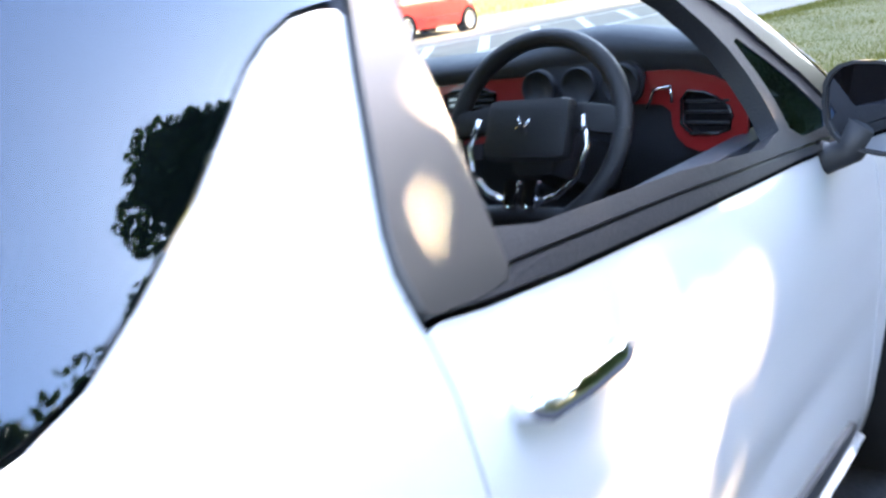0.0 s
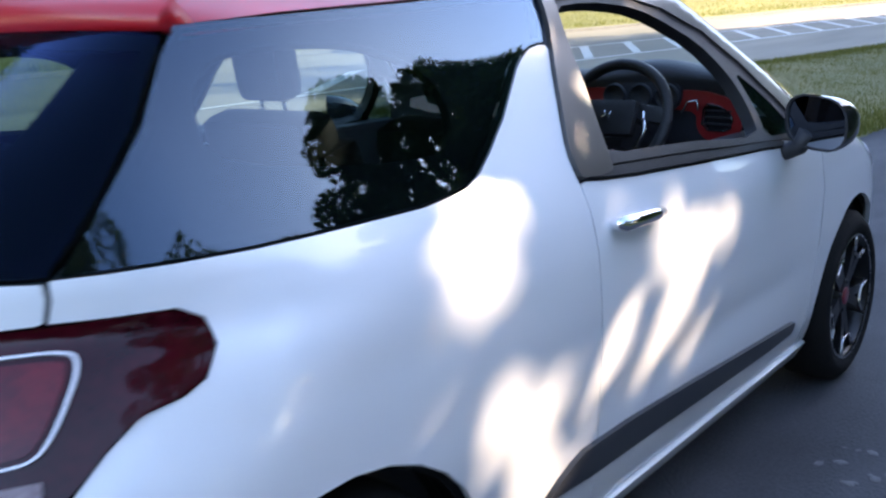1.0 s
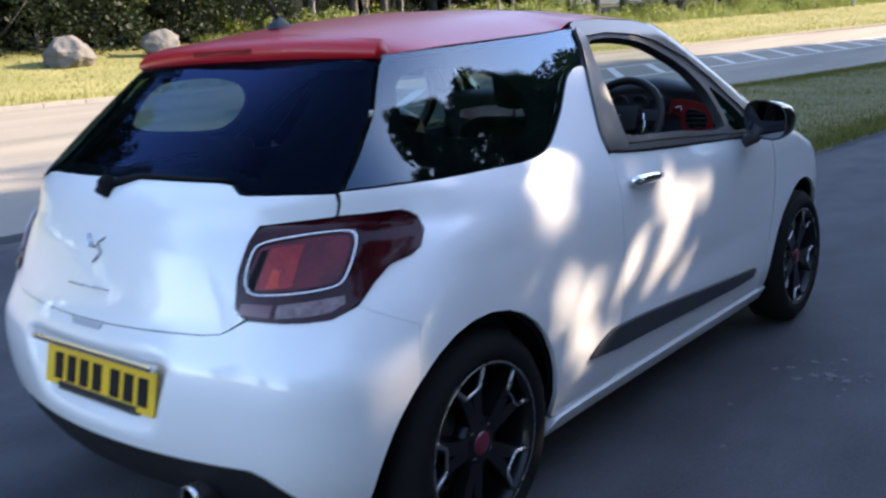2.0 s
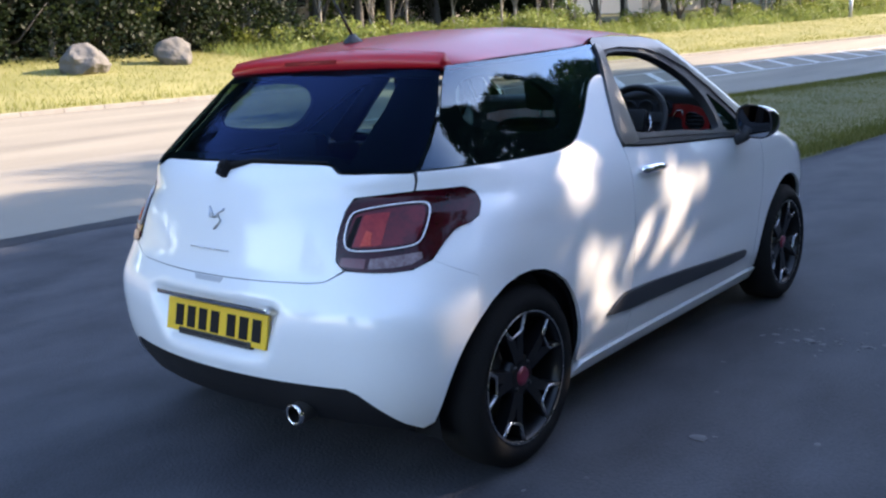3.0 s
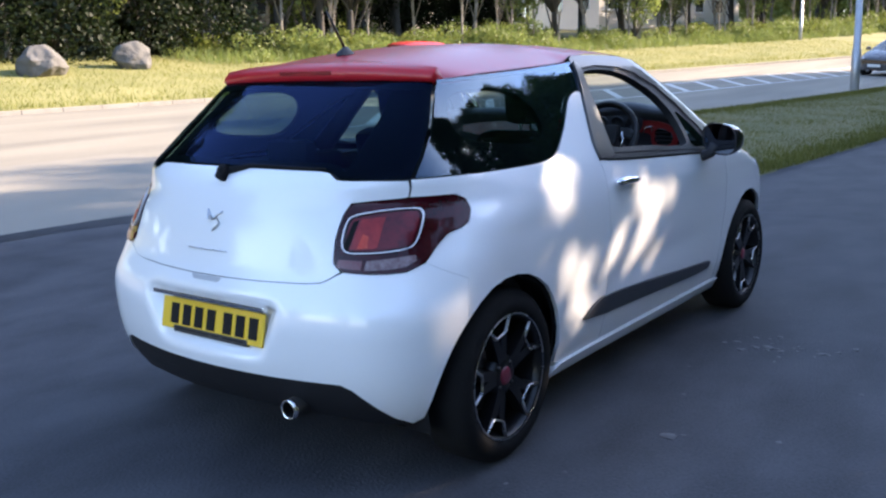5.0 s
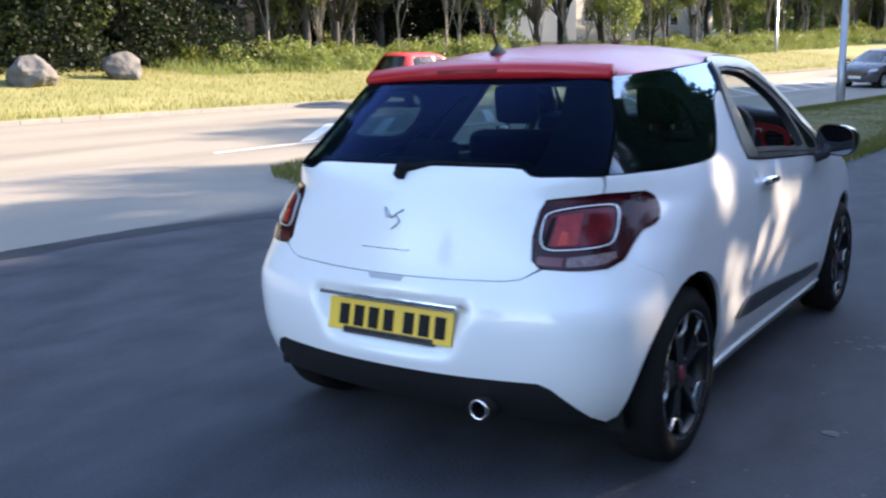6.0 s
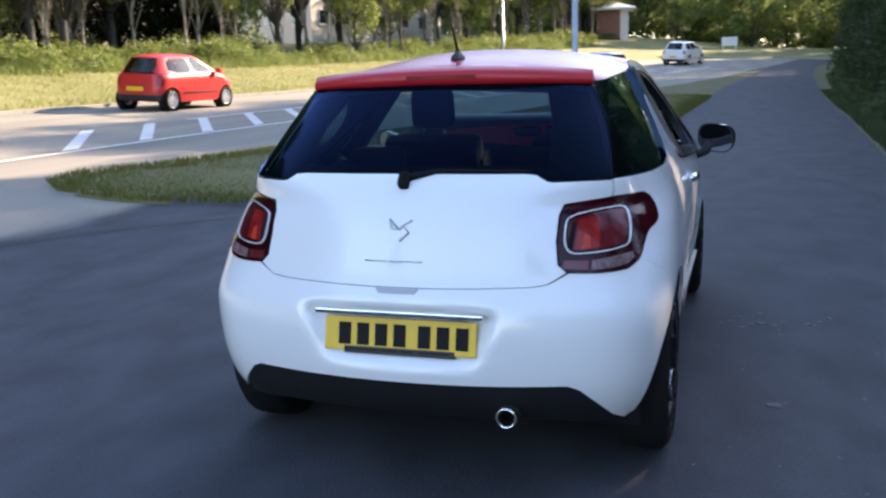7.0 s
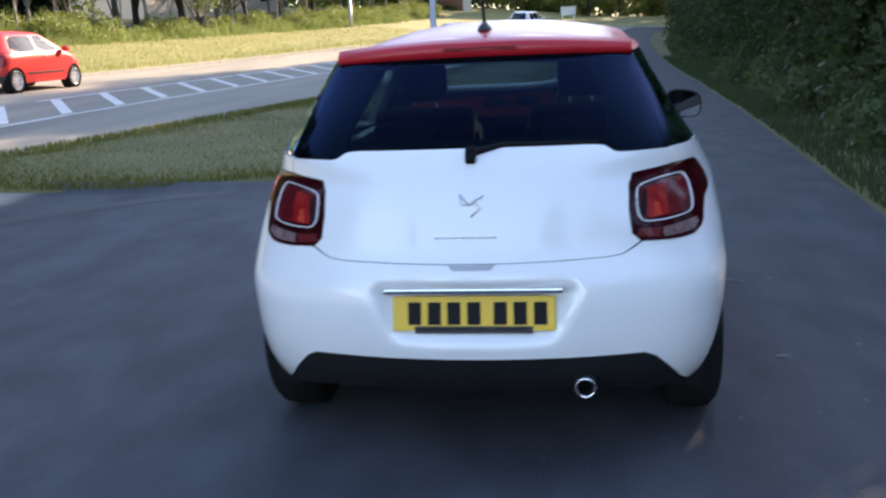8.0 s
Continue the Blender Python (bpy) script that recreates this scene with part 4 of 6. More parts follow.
# door mirrors: black shell, mirror glass, arm
def door_mirror(s):
    n, m_ = 20, 12
    verts, faces = [], []
    for i in range(m_ + 1):
        t = i / m_
        for j in range(n):
            a = 2 * math.pi * j / n
            r = math.sin(math.pi * (0.5 + 0.5 * t)) ** 0.55 if t < 1 else 0.0
            cx, cz = math.copysign(abs(math.cos(a)) ** 0.7, math.cos(a)), math.copysign(abs(math.sin(a)) ** 0.75, math.sin(a))
            verts.append((0.094 * cx * r + 0.02 * t, 0.13 * t, 0.075 * cz * r - 0.010 * cx * (1 - t)))
    for i in range(m_):
        for j in range(n):
            faces.append((i * n + j, i * n + (j + 1) % n, (i + 1) * n + (j + 1) % n, (i + 1) * n + j))
    at = pose(0.91, 2.42, 1.0, 0, 0, -14)
    body = moved((verts, faces), at)
    rim_in = [(0.93 * v[0], 0.006, 0.93 * v[2]) for v in verts[:n]]
    pane_ = moved((rim_in, [tuple(range(n))]), at)
    lip = moved((verts[:n] + [(0.93 * v[0], 0.0, 0.93 * v[2]) for v in verts[:n]] + rim_in, [(j, (j + 1) % n, n + (j + 1) % n, n + j) for j in range(n)] + [(n + j, n + (j + 1) % n, 2 * n + (j + 1) % n, 2 * n + j) for j in range(n)]), at)
    arm = tube([(0.775, 2.46, 0.925), (0.825, 2.455, 0.915), (0.86, 2.45, 0.93), (0.885, 2.45, 0.97)], [0.032, 0.026, 0.024, 0.03], 12)
    if s < 0:
        # folded in against the door
        fold = pose(0.85, 2.32, 0.955) @ Matrix.Rotation(radians(62), 4, "Z") @ pose(-0.87, -2.47, -0.97)
        body, pane_, lip = moved(body, fold), moved(pane_, fold), moved(lip, fold)
    turn = (lambda q: q) if s > 0 else mirrored
    ob = link("door_mirror", *turn(body), GLOSS_BLACK, car, "gloss black door mirror")
    link("mirror_glass", *turn(pane_), MIRROR, ob, smooth=False)
    link("mirror_lip", *turn(lip), BLACK, ob, smooth=False)
    link("mirror_arm", *turn(arm), BLACK, ob)


door_mirror(1)
door_mirror(-1)


# wheels: five forked black spokes with polished ends, red cap
def wheel(parent, at, radius=0.308, rim_r=0.222, cap=True, polished=True, rim_mat=RIM_BLACK, spokes=5):
    """A wheel whose outside looks along +x, under parent, its parts under it."""
    r = radius
    v, f = lathe([(-0.10, rim_r), (-0.104, rim_r + 0.02), (-0.098, r - 0.03), (-0.075, r - 0.004), (0.0, r), (0.02 - 0.01, r), (0.06, r - 0.004), (0.084, r - 0.028), (0.094, rim_r + 0.035), (0.090, rim_r + 0.012), (0.082, rim_r + 0.002), (0.076, rim_r - 0.004)], 56, "x")
    tyre = link("wheel", *moved((v, f), at), RUBBER, parent)
    v, f = lathe([(0.084, rim_r + 0.003), (0.086, rim_r - 0.002), (0.078, rim_r - 0.008), (0.05, rim_r - 0.018), (-0.09, rim_r - 0.03)], 56, "x")
    link("rim", *moved((v, f), at), rim_mat, tyre)
    v, f = lathe([(0.0865, rim_r + 0.0015), (0.088, rim_r - 0.0005), (0.0865, rim_r - 0.004)], 56, "x")
    link("rim_edge", *moved((v, f), at), STEEL, tyre)
    disc = lathe([(-0.02, 0.13), (-0.012, 0.13), (-0.012, 0.05), (0.02, 0.05), (0.02, 0.0)], 40, "x")
    link("brake_disc", *moved(disc, at), DISC, tyre)
    bm = bmesh.new()
    bright = []
    for i in range(spokes):
        a = 2 * math.pi * i / spokes + math.pi / 2

        def put(rad, off, x):
            return (x, rad * math.cos(a) - off * math.sin(a), rad * math.sin(a) + off * math.cos(a))

        # one broad spoke that forks at its outer end
        loops = []
        for side in (-1, 1):
            rows = [(0.03, 0.009, 0.026, 0.060), (0.09, 0.015, 0.032, 0.066), (0.135, 0.022, 0.036, 0.068), (0.165, 0.036, 0.026, 0.070), (0.190, 0.050, 0.019, 0.072), (0.215, 0.064, 0.017, 0.074)]
            k0 = None
            for rad, off, wide, x in rows:
                o = side * off
                q = [bm.verts.new(put(rad, o - wide / 2 * 1.2, x - 0.045)), bm.verts.new(put(rad, o + wide / 2 * 1.2, x - 0.045)), bm.verts.new(put(rad, o + wide / 2, x)), bm.verts.new(put(rad, o - wide / 2, x))]
                if k0:
                    for j in range(4):
                        bm.faces.new((k0[j], k0[(j + 1) % 4], q[(j + 1) % 4], q[j]))
                k0 = q
        if polished:
            u = [put(0.212, -0.066, 0.0765), put(0.186, -0.049, 0.0735), put(0.160, -0.034, 0.0725), put(0.156, -0.022, 0.0722), put(0.156, 0.022, 0.0722), put(0.160, 0.034, 0.0725), put(0.186, 0.049, 0.0735), put(0.212, 0.066, 0.0765)]
            bright.append(tube(u, [0.0065, 0.0065, 0.006, 0.005, 0.005, 0.006, 0.0065, 0.0065], 6))
    bmesh.ops.transform(bm, matrix=at, verts=bm.verts)
    part("spokes", bm, rim_mat, tyre, smooth=True)
    hub = lathe([(0.02, 0.075), (0.055, 0.072), (0.064, 0.05), (0.066, 0.034), (0.06, 0.0)], 36, "x")
    link("hub", *moved(hub, at), rim_mat, tyre)
    for piece in bright:
        link("polished_spoke_end", *moved(piece, at), STEEL, tyre, "machined bright spoke end")
    if cap:
        link("centre_cap", *moved(lathe([(0.064, 0.033), (0.070, 0.030), (0.0715, 0.02), (0.072, 0.0)], 28, "x"), at), CAP_RED, tyre, "dark red centre cap")
    for i in range(4):
        a = i * math.pi / 2 + 0.6
        link("wheel_bolt", *moved(lathe([(0.058, 0.009), (0.068, 0.008), (0.068, 0.0)], 8, "x"), at @ Matrix.Translation((0, 0.05 * math.cos(a), 0.05 * math.sin(a)))), RIM_BLACK, tyre)
    return tyre


for y, turned in ((0.70, 14), (3.164, 40)):
    wheel(car, pose(0.735, y, 0.305, turned))
    wheel(car, pose(-0.735, y, 0.305, turned + 20, 0, 180))


# ---- cabin ----
def seat(name, x, y, label):
    ob = empty("seat_frame", "", "")
    ob.parent = car
    ob.name = name
    base = part("seat_cushion", boxed(x - 0.26, x + 0.26, y + 0.02, y + 0.55, 0.36, 0.54, bevel=0.06), CLOTH, ob, smooth=True)
    lean = pose(x, y, 0.50, 14)
    bm = boxed(-0.24, 0.24, -0.08, 0.06, 0.0, 0.60, bevel=0.055, m=lean)
    box(bm, -0.26, -0.18, -0.05, 0.10, 0.08, 0.50, 0.035, m=lean)
    box(bm, 0.18, 0.26, -0.05, 0.10, 0.08, 0.50, 0.035, m=lean)
    part("backrest", bm, CLOTH, ob, smooth=True)
    head = pose(x, y - 0.135 + 0.02, 1.11, 8)
    bm = boxed(-0.105, 0.105, -0.05, 0.05, 0.0, 0.19, bevel=0.045, m=head)
    part("headrest", bm, CLOTH, ob, smooth=True)
    for d in (-0.05, 0.05):
        link("headrest_post", *moved(tube([(d, 0, -0.08), (d, 0, 0.04)], 0.006, 8), head), STEEL, ob)
    return ob


seat("front_seat", 0.36, 1.72, "")
seat("front_seat", -0.36, 1.72, "")
bm = boxed(-0.58, 0.58, 0.78, 1.02, 0.45, 0.96, bevel=0.06, m=Matrix.Identity(4))
box(bm, -0.58, 0.58, 0.9, 1.32, 0.38, 0.52, 0.05)
part("rear_bench", bm, CLOTH, car, smooth=True)
for x in (-0.33, 0.33):
    part("rear_headrest", boxed(x - 0.12, x + 0.12, 0.80, 0.88, 0.96, 1.08, bevel=0.035), CLOTH, car, smooth=True)
part("parcel_shelf", boxed(-0.56, 0.56, 0.36, 0.80, 0.93, 0.955, bevel=0.01), TRIM, car)

# dashboard: a rounded shelf swept across, the red band set in its face
def dash_section(x):
    hood = 0.035 * math.exp(-((x - 0.38) / 0.17) ** 2)
    edge = 0.06 * (abs(x) / 0.7) ** 3
    return [(x, 2.90 - 0.55 * x * x, 1.03), (x, 2.79 - 0.5 * x * x, 1.112), (x, 2.72 - 0.36 * x * x, 1.128), (x, 2.64 - 0.2 * x * x, 1.134 + hood * 0.8), (x, 2.55 - edge, 1.130 + hood * 1.1), (x, 2.50 - edge, 1.116 + hood), (x, 2.492 - edge, 1.098 + hood * 0.5), (x, 2.515 - edge, 1.082), (x, 2.50 - edge, 0.95), (x, 2.52 - edge, 0.90), (x, 2.60, 0.70), (x, 2.72, 0.5)]


xs = np.linspace(-0.69, 0.69, 41)
rows = [dash_section(x) for x in xs]
k = len(rows[0])
dash = link("dashboard", [p for r in rows for p in r], [(i * k + j, i * k + j + 1, (i + 1) * k + j + 1, (i + 1) * k + j) for i in range(len(rows) - 1) for j in range(k - 1)], TRIM, car, "dark soft-touch dashboard")


def dash_face(x, z, off=0.0):
    """A point of the dashboard's face."""
    edge = 0.06 * (abs(x) / 0.7) ** 3
    return (x, 2.515 - edge - (1.02 - z) / 0.09 * 0.015 - off, z + 0.03)


def dash_patch(name, poly, mat, parent, off, depth=0.012, holes=(), label=""):
    vs, fs = fill(poly, holes, 0.025)
    p = np.array([dash_face(x, z, off) for x, z in vs])
    n_ = np.tile(np.array((0.0, -1.0, 0.0)), (len(p), 1))
    tri = np.cross(p[fs[:, 1]] - p[fs[:, 0]], p[fs[:, 2]] - p[fs[:, 0]])
    bad = tri[:, 1] > 0
    fs[bad] = fs[bad][:, ::-1]
    v_, f_ = flanged(p, fs, depth, n_)
    return link(name, v_, f_, mat, parent, label)


band = rounded([(-0.60, 0.965), (-0.2, 0.935), (0.06, 0.915), (0.20, 0.93), (0.30, 0.99), (0.47, 0.99), (0.545, 0.985), (0.552, 0.935), (0.585, 0.905), (0.66, 0.90), (0.70, 0.93), (0.70, 0.99), (0.65, 1.03), (0.56, 1.05), (0.42, 1.045), (0.22, 1.055), (-0.2, 1.04), (-0.60, 1.02)], 1)
vents = [rounded([(0.57, 0.935), (0.665, 0.935), (0.675, 0.975), (0.63, 1.005), (0.57, 1.012)], 1), rounded([(0.0, 0.985), (0.14, 0.985), (0.14, 1.035), (0.0, 1.035)], 1), rounded([(-0.18, 0.985), (-0.03, 0.985), (-0.03, 1.035), (-0.18, 1.035)], 1)]
dash_patch("red_dash_panel", band, CABIN_RED, dash, 0.012, holes=vents, label="glossy red dashboard insert")
for h in vents:
    dash_patch("air_vent", inset([(a / STRETCH, z) for a, z in h], 0.001) and [(a, z) for a, z in h], GLOSS_BLACK, dash, 0.006)
    x0, x1 = min(q[0] for q in h), max(q[0] for q in h)
    z0, z1 = min(q[1] for q in h), max(q[1] for q in h)
    for i in range(3):
        z = z0 + (z1 - z0) * (i + 1) / 4
        link("vent_slat", *tube([dash_face(x0 + 0.008, z, 0.012), dash_face(x1 - 0.008, z, 0.012)], 0.003, 6), BLACK, dash)
    link("vent_ring", *tube([dash_face(*q, 0.016) for q in h] + [dash_face(*h[0], 0.016)], 0.003, 6), GLOSS_BLACK, dash)
# dial pod, screen and stalk trims
dash_patch("dial_pod", rounded([(0.24, 0.98), (0.48, 0.98), (0.50, 1.05), (0.44, 1.085), (0.28, 1.085), (0.22, 1.05)], 2), TRIM, dash, 0.022, 0.03)
for x in (0.27, 0.36, 0.45):
    link("dial", *moved(lathe([(0.0, 0.038), (-0.012, 0.038), (-0.014, 0.034), (-0.004, 0.032), (-0.004, 0.0)], 28, "y"), pose(x, 2.475, 1.06)), TRIM, dash)
    link("dial_rim", *moved(lathe([(-0.012, 0.0385), (-0.016, 0.036), (-0.012, 0.034)], 28, "y"), pose(x, 2.475, 1.06)), TRIM, dash)
dash_patch("centre_screen", [(-0.10, 0.885), (0.10, 0.885), (0.10, 0.94), (-0.10, 0.94)], WINDOW, dash, 0.012)
link("chrome_trim", *tube([dash_face(0.50, 0.98, 0.02), dash_face(0.515, 1.015, 0.02), dash_face(0.55, 1.02, 0.02), dash_face(0.553, 0.99, 0.02)], 0.004, 6), CHROME, dash)
part("console", boxed(-0.10, 0.10, 1.9, 2.6, 0.4, 0.66, bevel=0.03), TRIM, car, smooth=True)
part("steering_column", boxed(-0.05, 0.05, 0.0, 0.28, -0.05, 0.05, bevel=0.03, m=pose(0.37, 2.26, 0.975, -20)), TRIM, car, smooth=True)
# steering wheel
wheel_at = pose(0.405, 2.22, 1.014, -24)
ring = [(0.168 * math.cos(a), 0.0, 0.168 * math.sin(a) if math.sin(a) > -0.85 else 0.168 * -0.85 - 0.004) for a in np.linspace(0, 2 * math.pi, 61)]
steering = link("steering_wheel", *moved(tube(ring, 0.0165, 12, caps=False), wheel_at), LEATHER, car, "black leather steering wheel with chrome lower spoke")
bm = bmesh.new()
box(bm, -0.085, 0.085, -0.035, 0.01, -0.055, 0.055, 0.022, m=wheel_at)
part("airbag_pad", bm, LEATHER, steering, smooth=True)
for s in (1, -1):
    bm = boxed(-0.045, 0.045, -0.015, 0.012, -0.024, 0.024, bevel=0.008, m=wheel_at @ pose(s * 0.125, 0, 0.018, 0, s * 8, 0))
    part("spoke", bm, LEATHER, steering, smooth=True)
    arc_pts = [(s * 0.105, -0.02, 0.02), (s * 0.118, -0.02, -0.03), (s * 0.105, -0.018, -0.08), (s * 0.07, -0.014, -0.112), (s * 0.03, -0.012, -0.125)]
    link("chrome_arc", *moved(tube(arc_pts, 0.006, 8), wheel_at), CHROME, steering)
for s in (1, -1):
    bm = boxed(s * 0.019 - 0.013, s * 0.019 + 0.013, -0.024, 0.008, -0.138, -0.088, bevel=0.005, m=wheel_at)
    part("lower_spoke", bm, CHROME, steering, smooth=True)
link("wheel_emblem", *moved(joined(tube([(-0.010, -0.038, 0.016), (-0.004, -0.039, 0.002), (-0.014, -0.038, -0.004)], 0.0025, 6), tube([(0.012, -0.038, 0.012), (0.004, -0.039, 0.0), (0.010, -0.038, -0.014)], 0.0025, 6)), wheel_at), CHROME, steering)
for s in (1, -1):
    # door cards with arm rests
    bm = boxed(s * 0.70 - 0.03, s * 0.70 + 0.03, 1.50, 2.58, 0.32, 0.965, bevel=0.02)
    box(bm, s * 0.66 - 0.05, s * 0.66 + 0.04, 1.62, 2.25, 0.70, 0.76, 0.02)
    part("door_card", bm, TRIM, car, smooth=True)
    bm = boxed(s * 0.66 - 0.05, s * 0.66 + 0.05, 0.62, 1.46, 0.42, 0.985, bevel=0.03)
    part("side_trim", bm, TRIM, car, smooth=True)
    # inside of the door pillar
    pill = [(s * (DS.at(*S(y, z))[0] - 0.045), y, z) for y, z in ((1.44, 0.98), (1.50, 1.10), (1.58, 1.25), (1.62, 1.33))]
    link("pillar_trim", *tube(pill, [0.05, 0.045, 0.04, 0.04], 10), TRIM, car)
part("cabin_mirror", boxed(-0.11, 0.11, -0.015, 0.015, -0.03, 0.03, bevel=0.012, m=pose(0, 2.2, 1.30)), BLACK, car, smooth=True)


# ---- ground: level by the car, rising to the far side of the road and ahead ----
def height(x, y):
    p = -0.053 * x + 0.017 * y - 0.3
    bank = np.maximum(-16.5 - x + road_shift(y), 0)
    return 0.5 * (p + np.sqrt(p * p + 0.004)) - 0.004 + 0.07 * np.minimum(bank, 14) + 0.00038 * np.maximum(np.minimum(y, 95) - 19, 0) ** 2


def road_shift(y):
    """How far the road has swung to the right."""
    y = np.asarray(y, float)
    curve = lambda q: np.interp(q, (0, 12, 20, 28, 36, 44, 50.5, 60, 70, 120), (0, 0.3, 0.85, 1.9, 3.3, 5.1, 7.4, 10, 12.4, 24))
    return (curve(y - 3) + 2 * curve(y) + curve(y + 3)) / 4


def sheet(name, xs, ys, mat, lift, fn=None, label="", kind="structure", category="ground"):
    gx, gy = np.meshgrid(xs, ys, indexing="ij")
    if fn:
        gx, gy = fn(gx, gy)
    gz = height(gx, gy) + lift
    k = gx.shape[1]
    v = np.stack([gx, gy, gz], -1).reshape(-1, 3)
    f = [(i * k + j, (i + 1) * k + j, (i + 1) * k + j + 1, i * k + j + 1) for i in range(gx.shape[0] - 1) for j in range(k - 1)]
    return tagged(link(name, v, f, mat), label, category, kind=kind)


steps = np.concatenate([[-1500, -700, -350, -180, -100], np.arange(-64, 33, 2.0), [50, 90, 180, 350, 700, 1500]])
ysteps = np.concatenate([[-1500, -700, -350, -180, -90], np.arange(-40, 121, 2.5), [150, 220, 350, 700, 1500]])
sheet("ground", steps, ysteps, EARTH, -0.07, label="rough mown grass and earth", category="ground")
def path_right(y):
    return np.interp(y, (4, 14, 25, 41, 58, 68, 76, 82), (2.55, 3.25, 3.86, 4.35, 5.2, 6.2, 8.0, 10.0))


def path_left(y):
    return np.where(y < 6.4, -8.9, np.interp(y, (6.5, 25, 41, 57, 66, 76, 82), (-1.05, -0.35, 0.39, 1.98, 3.2, 5.3, 7.0)))


# grass strip between the path and the road, with a rounded near end
def strip_left(y):
    return np.interp(y, (7, 18, 26, 33, 42.6, 52.7, 61.7, 71, 75), (-7.2, -5.3, -4.35, -3.6, -1.95, 0.2, 1.75, 3.9, 5.0))


# the road swings to the right at its far end, past the end of the path
road_rows = [((-15.9 + 0.8 * float(road_shift(y)), float(y)), (float(np.where(y < 7, -4.7, strip_left(y) + 0.4)), float(y))) for y in np.arange(-60, 70.1, 1.5)]
road_rows += [((-3.0, 74.5), (4.6, 71.5)), ((0.5, 77.2), (6.2, 73.0)), ((7.2, 80.4), (10.0, 74.5)), ((20.0, 84.0), (20.0, 76.5)), ((34.0, 86.5), (34.0, 79.0)), ((60.0, 88.0), (60.0, 80.0))]
rv = [(l[0] + (r[0] - l[0]) * u, l[1] + (r[1] - l[1]) * u) for l, r in road_rows for u in np.linspace(0, 1, 15)]
rv = [(x, y, float(height(x, y)) - 0.005) for x, y in rv]
tagged(link("road", rv, [(i * 15 + j, i * 15 + j + 1, i * 15 + j + 16, i * 15 + j + 15) for i in range(len(road_rows) - 1) for j in range(14)], ROAD), "pale worn asphalt road, sunlit and partly shaded", "road", kind="structure")
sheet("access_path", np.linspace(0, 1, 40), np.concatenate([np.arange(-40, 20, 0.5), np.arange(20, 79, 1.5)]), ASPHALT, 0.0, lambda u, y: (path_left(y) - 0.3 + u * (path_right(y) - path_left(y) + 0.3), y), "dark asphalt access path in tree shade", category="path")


# dark tar joint where the access path meets the road
jy = np.arange(-34, 6.01, 0.2)
jx = np.interp(jy, (-34, 2.5, 3.6, 4.6, 5.4, 6.0), (-5.3, -5.1, -4.95, -4.5, -3.9, -3.2))
jw = np.array([0.11 + 0.05 * noise.noise(Vector((y * 1.1, 0.3, 0))) + 0.03 * noise.noise(Vector((y * 4.1, 2.3, 0))) for y in jy])
v = [(x + k * w, y, float(height(x + k * w, y)) + 0.004) for x, y, w in zip(jx, jy, jw) for k in (-1.6, 0, 1)]
tagged(link("tar_joint", v, [(3 * i + j, 3 * i + j + 1, 3 * i + j + 4, 3 * i + j + 3) for i in range(len(jy) - 1) for j in (0, 1)], TAR), "dark tar joint between path and road", "road seam", kind="structure")


def outline_strip():
    tip_ = [(-1.0, 9.0), (-1.35, 8.0), (-2.1, 7.2), (-3.1, 6.6), (-4.1, 6.0), (-5.3, 5.75), (-6.4, 6.0), (-7.1, 6.6), (-7.3, 7.4)]
    left = [(float(strip_left(y)), float(y)) for y in np.arange(8.5, 75, 2.0)]
    right_ = [(float(path_left(y)), float(y)) for y in np.arange(10.0, 75, 2.0)]
    return tip_ + left + right_[::-1]


def turf(name, poly, step, mat, rise, label):
    vs, fs = fill(poly, (), step)
    border = np.array(poly)
    nxt = np.roll(border, -1, 0)
    d = nxt - border
    dist = np.full(len(vs), 9.0)
    for b, dd in zip(border, d):
        t = np.clip(((vs - b) @ dd) / max(dd @ dd, 1e-9), 0, 1)
        dist = np.minimum(dist, np.linalg.norm(vs - b - t[:, None] * dd, axis=1))
    wobble = np.array([noise.noise(Vector((x * 0.9, y * 0.9, 3.1))) for x, y in vs])
    z = height(vs[:, 0], vs[:, 1]) + np.where(dist < 1e-4, -0.02, rise * (1 - np.exp(-dist / 0.35)) + 0.025 * wobble * np.minimum(dist, 1))
    ob = tagged(link(name, np.column_stack([vs, z]), fs, mat), label, "grass verge", kind="structure")
    return ob, vs, fs, z


verge, *_ = turf("verge", outline_strip(), 0.6, EARTH, 0.09, "mown grass strip between path and road")
far_poly = [(-16.0 + 0.8 * float(road_shift(y)), float(y)) for y in np.arange(-60, 70, 3.0)] + [(-3.2, 74.6), (0.4, 77.4), (7.1, 80.6), (20.0, 84.2), (34.0, 86.7), (60.0, 88.2), (60.0, 120.0), (10.0, 122.0)] + [(-27.0 + 0.8 * float(road_shift(y)), float(y)) for y in np.arange(-60, 125, 6.0)[::-1]]
far_verge, *_ = turf("far_verge", far_poly, 1.6, DRY_TURF, 0.12, "sunny yellow-green mown verge across the road")
side_poly = [(float(path_right(y)) - 0.05, float(y)) for y in np.arange(-20, 72, 2.0)] + [(float(path_right(y)) + 4.5, float(y)) for y in np.arange(-20, 72, 4.0)[::-1]]
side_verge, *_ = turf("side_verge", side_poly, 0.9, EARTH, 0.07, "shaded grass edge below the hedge")

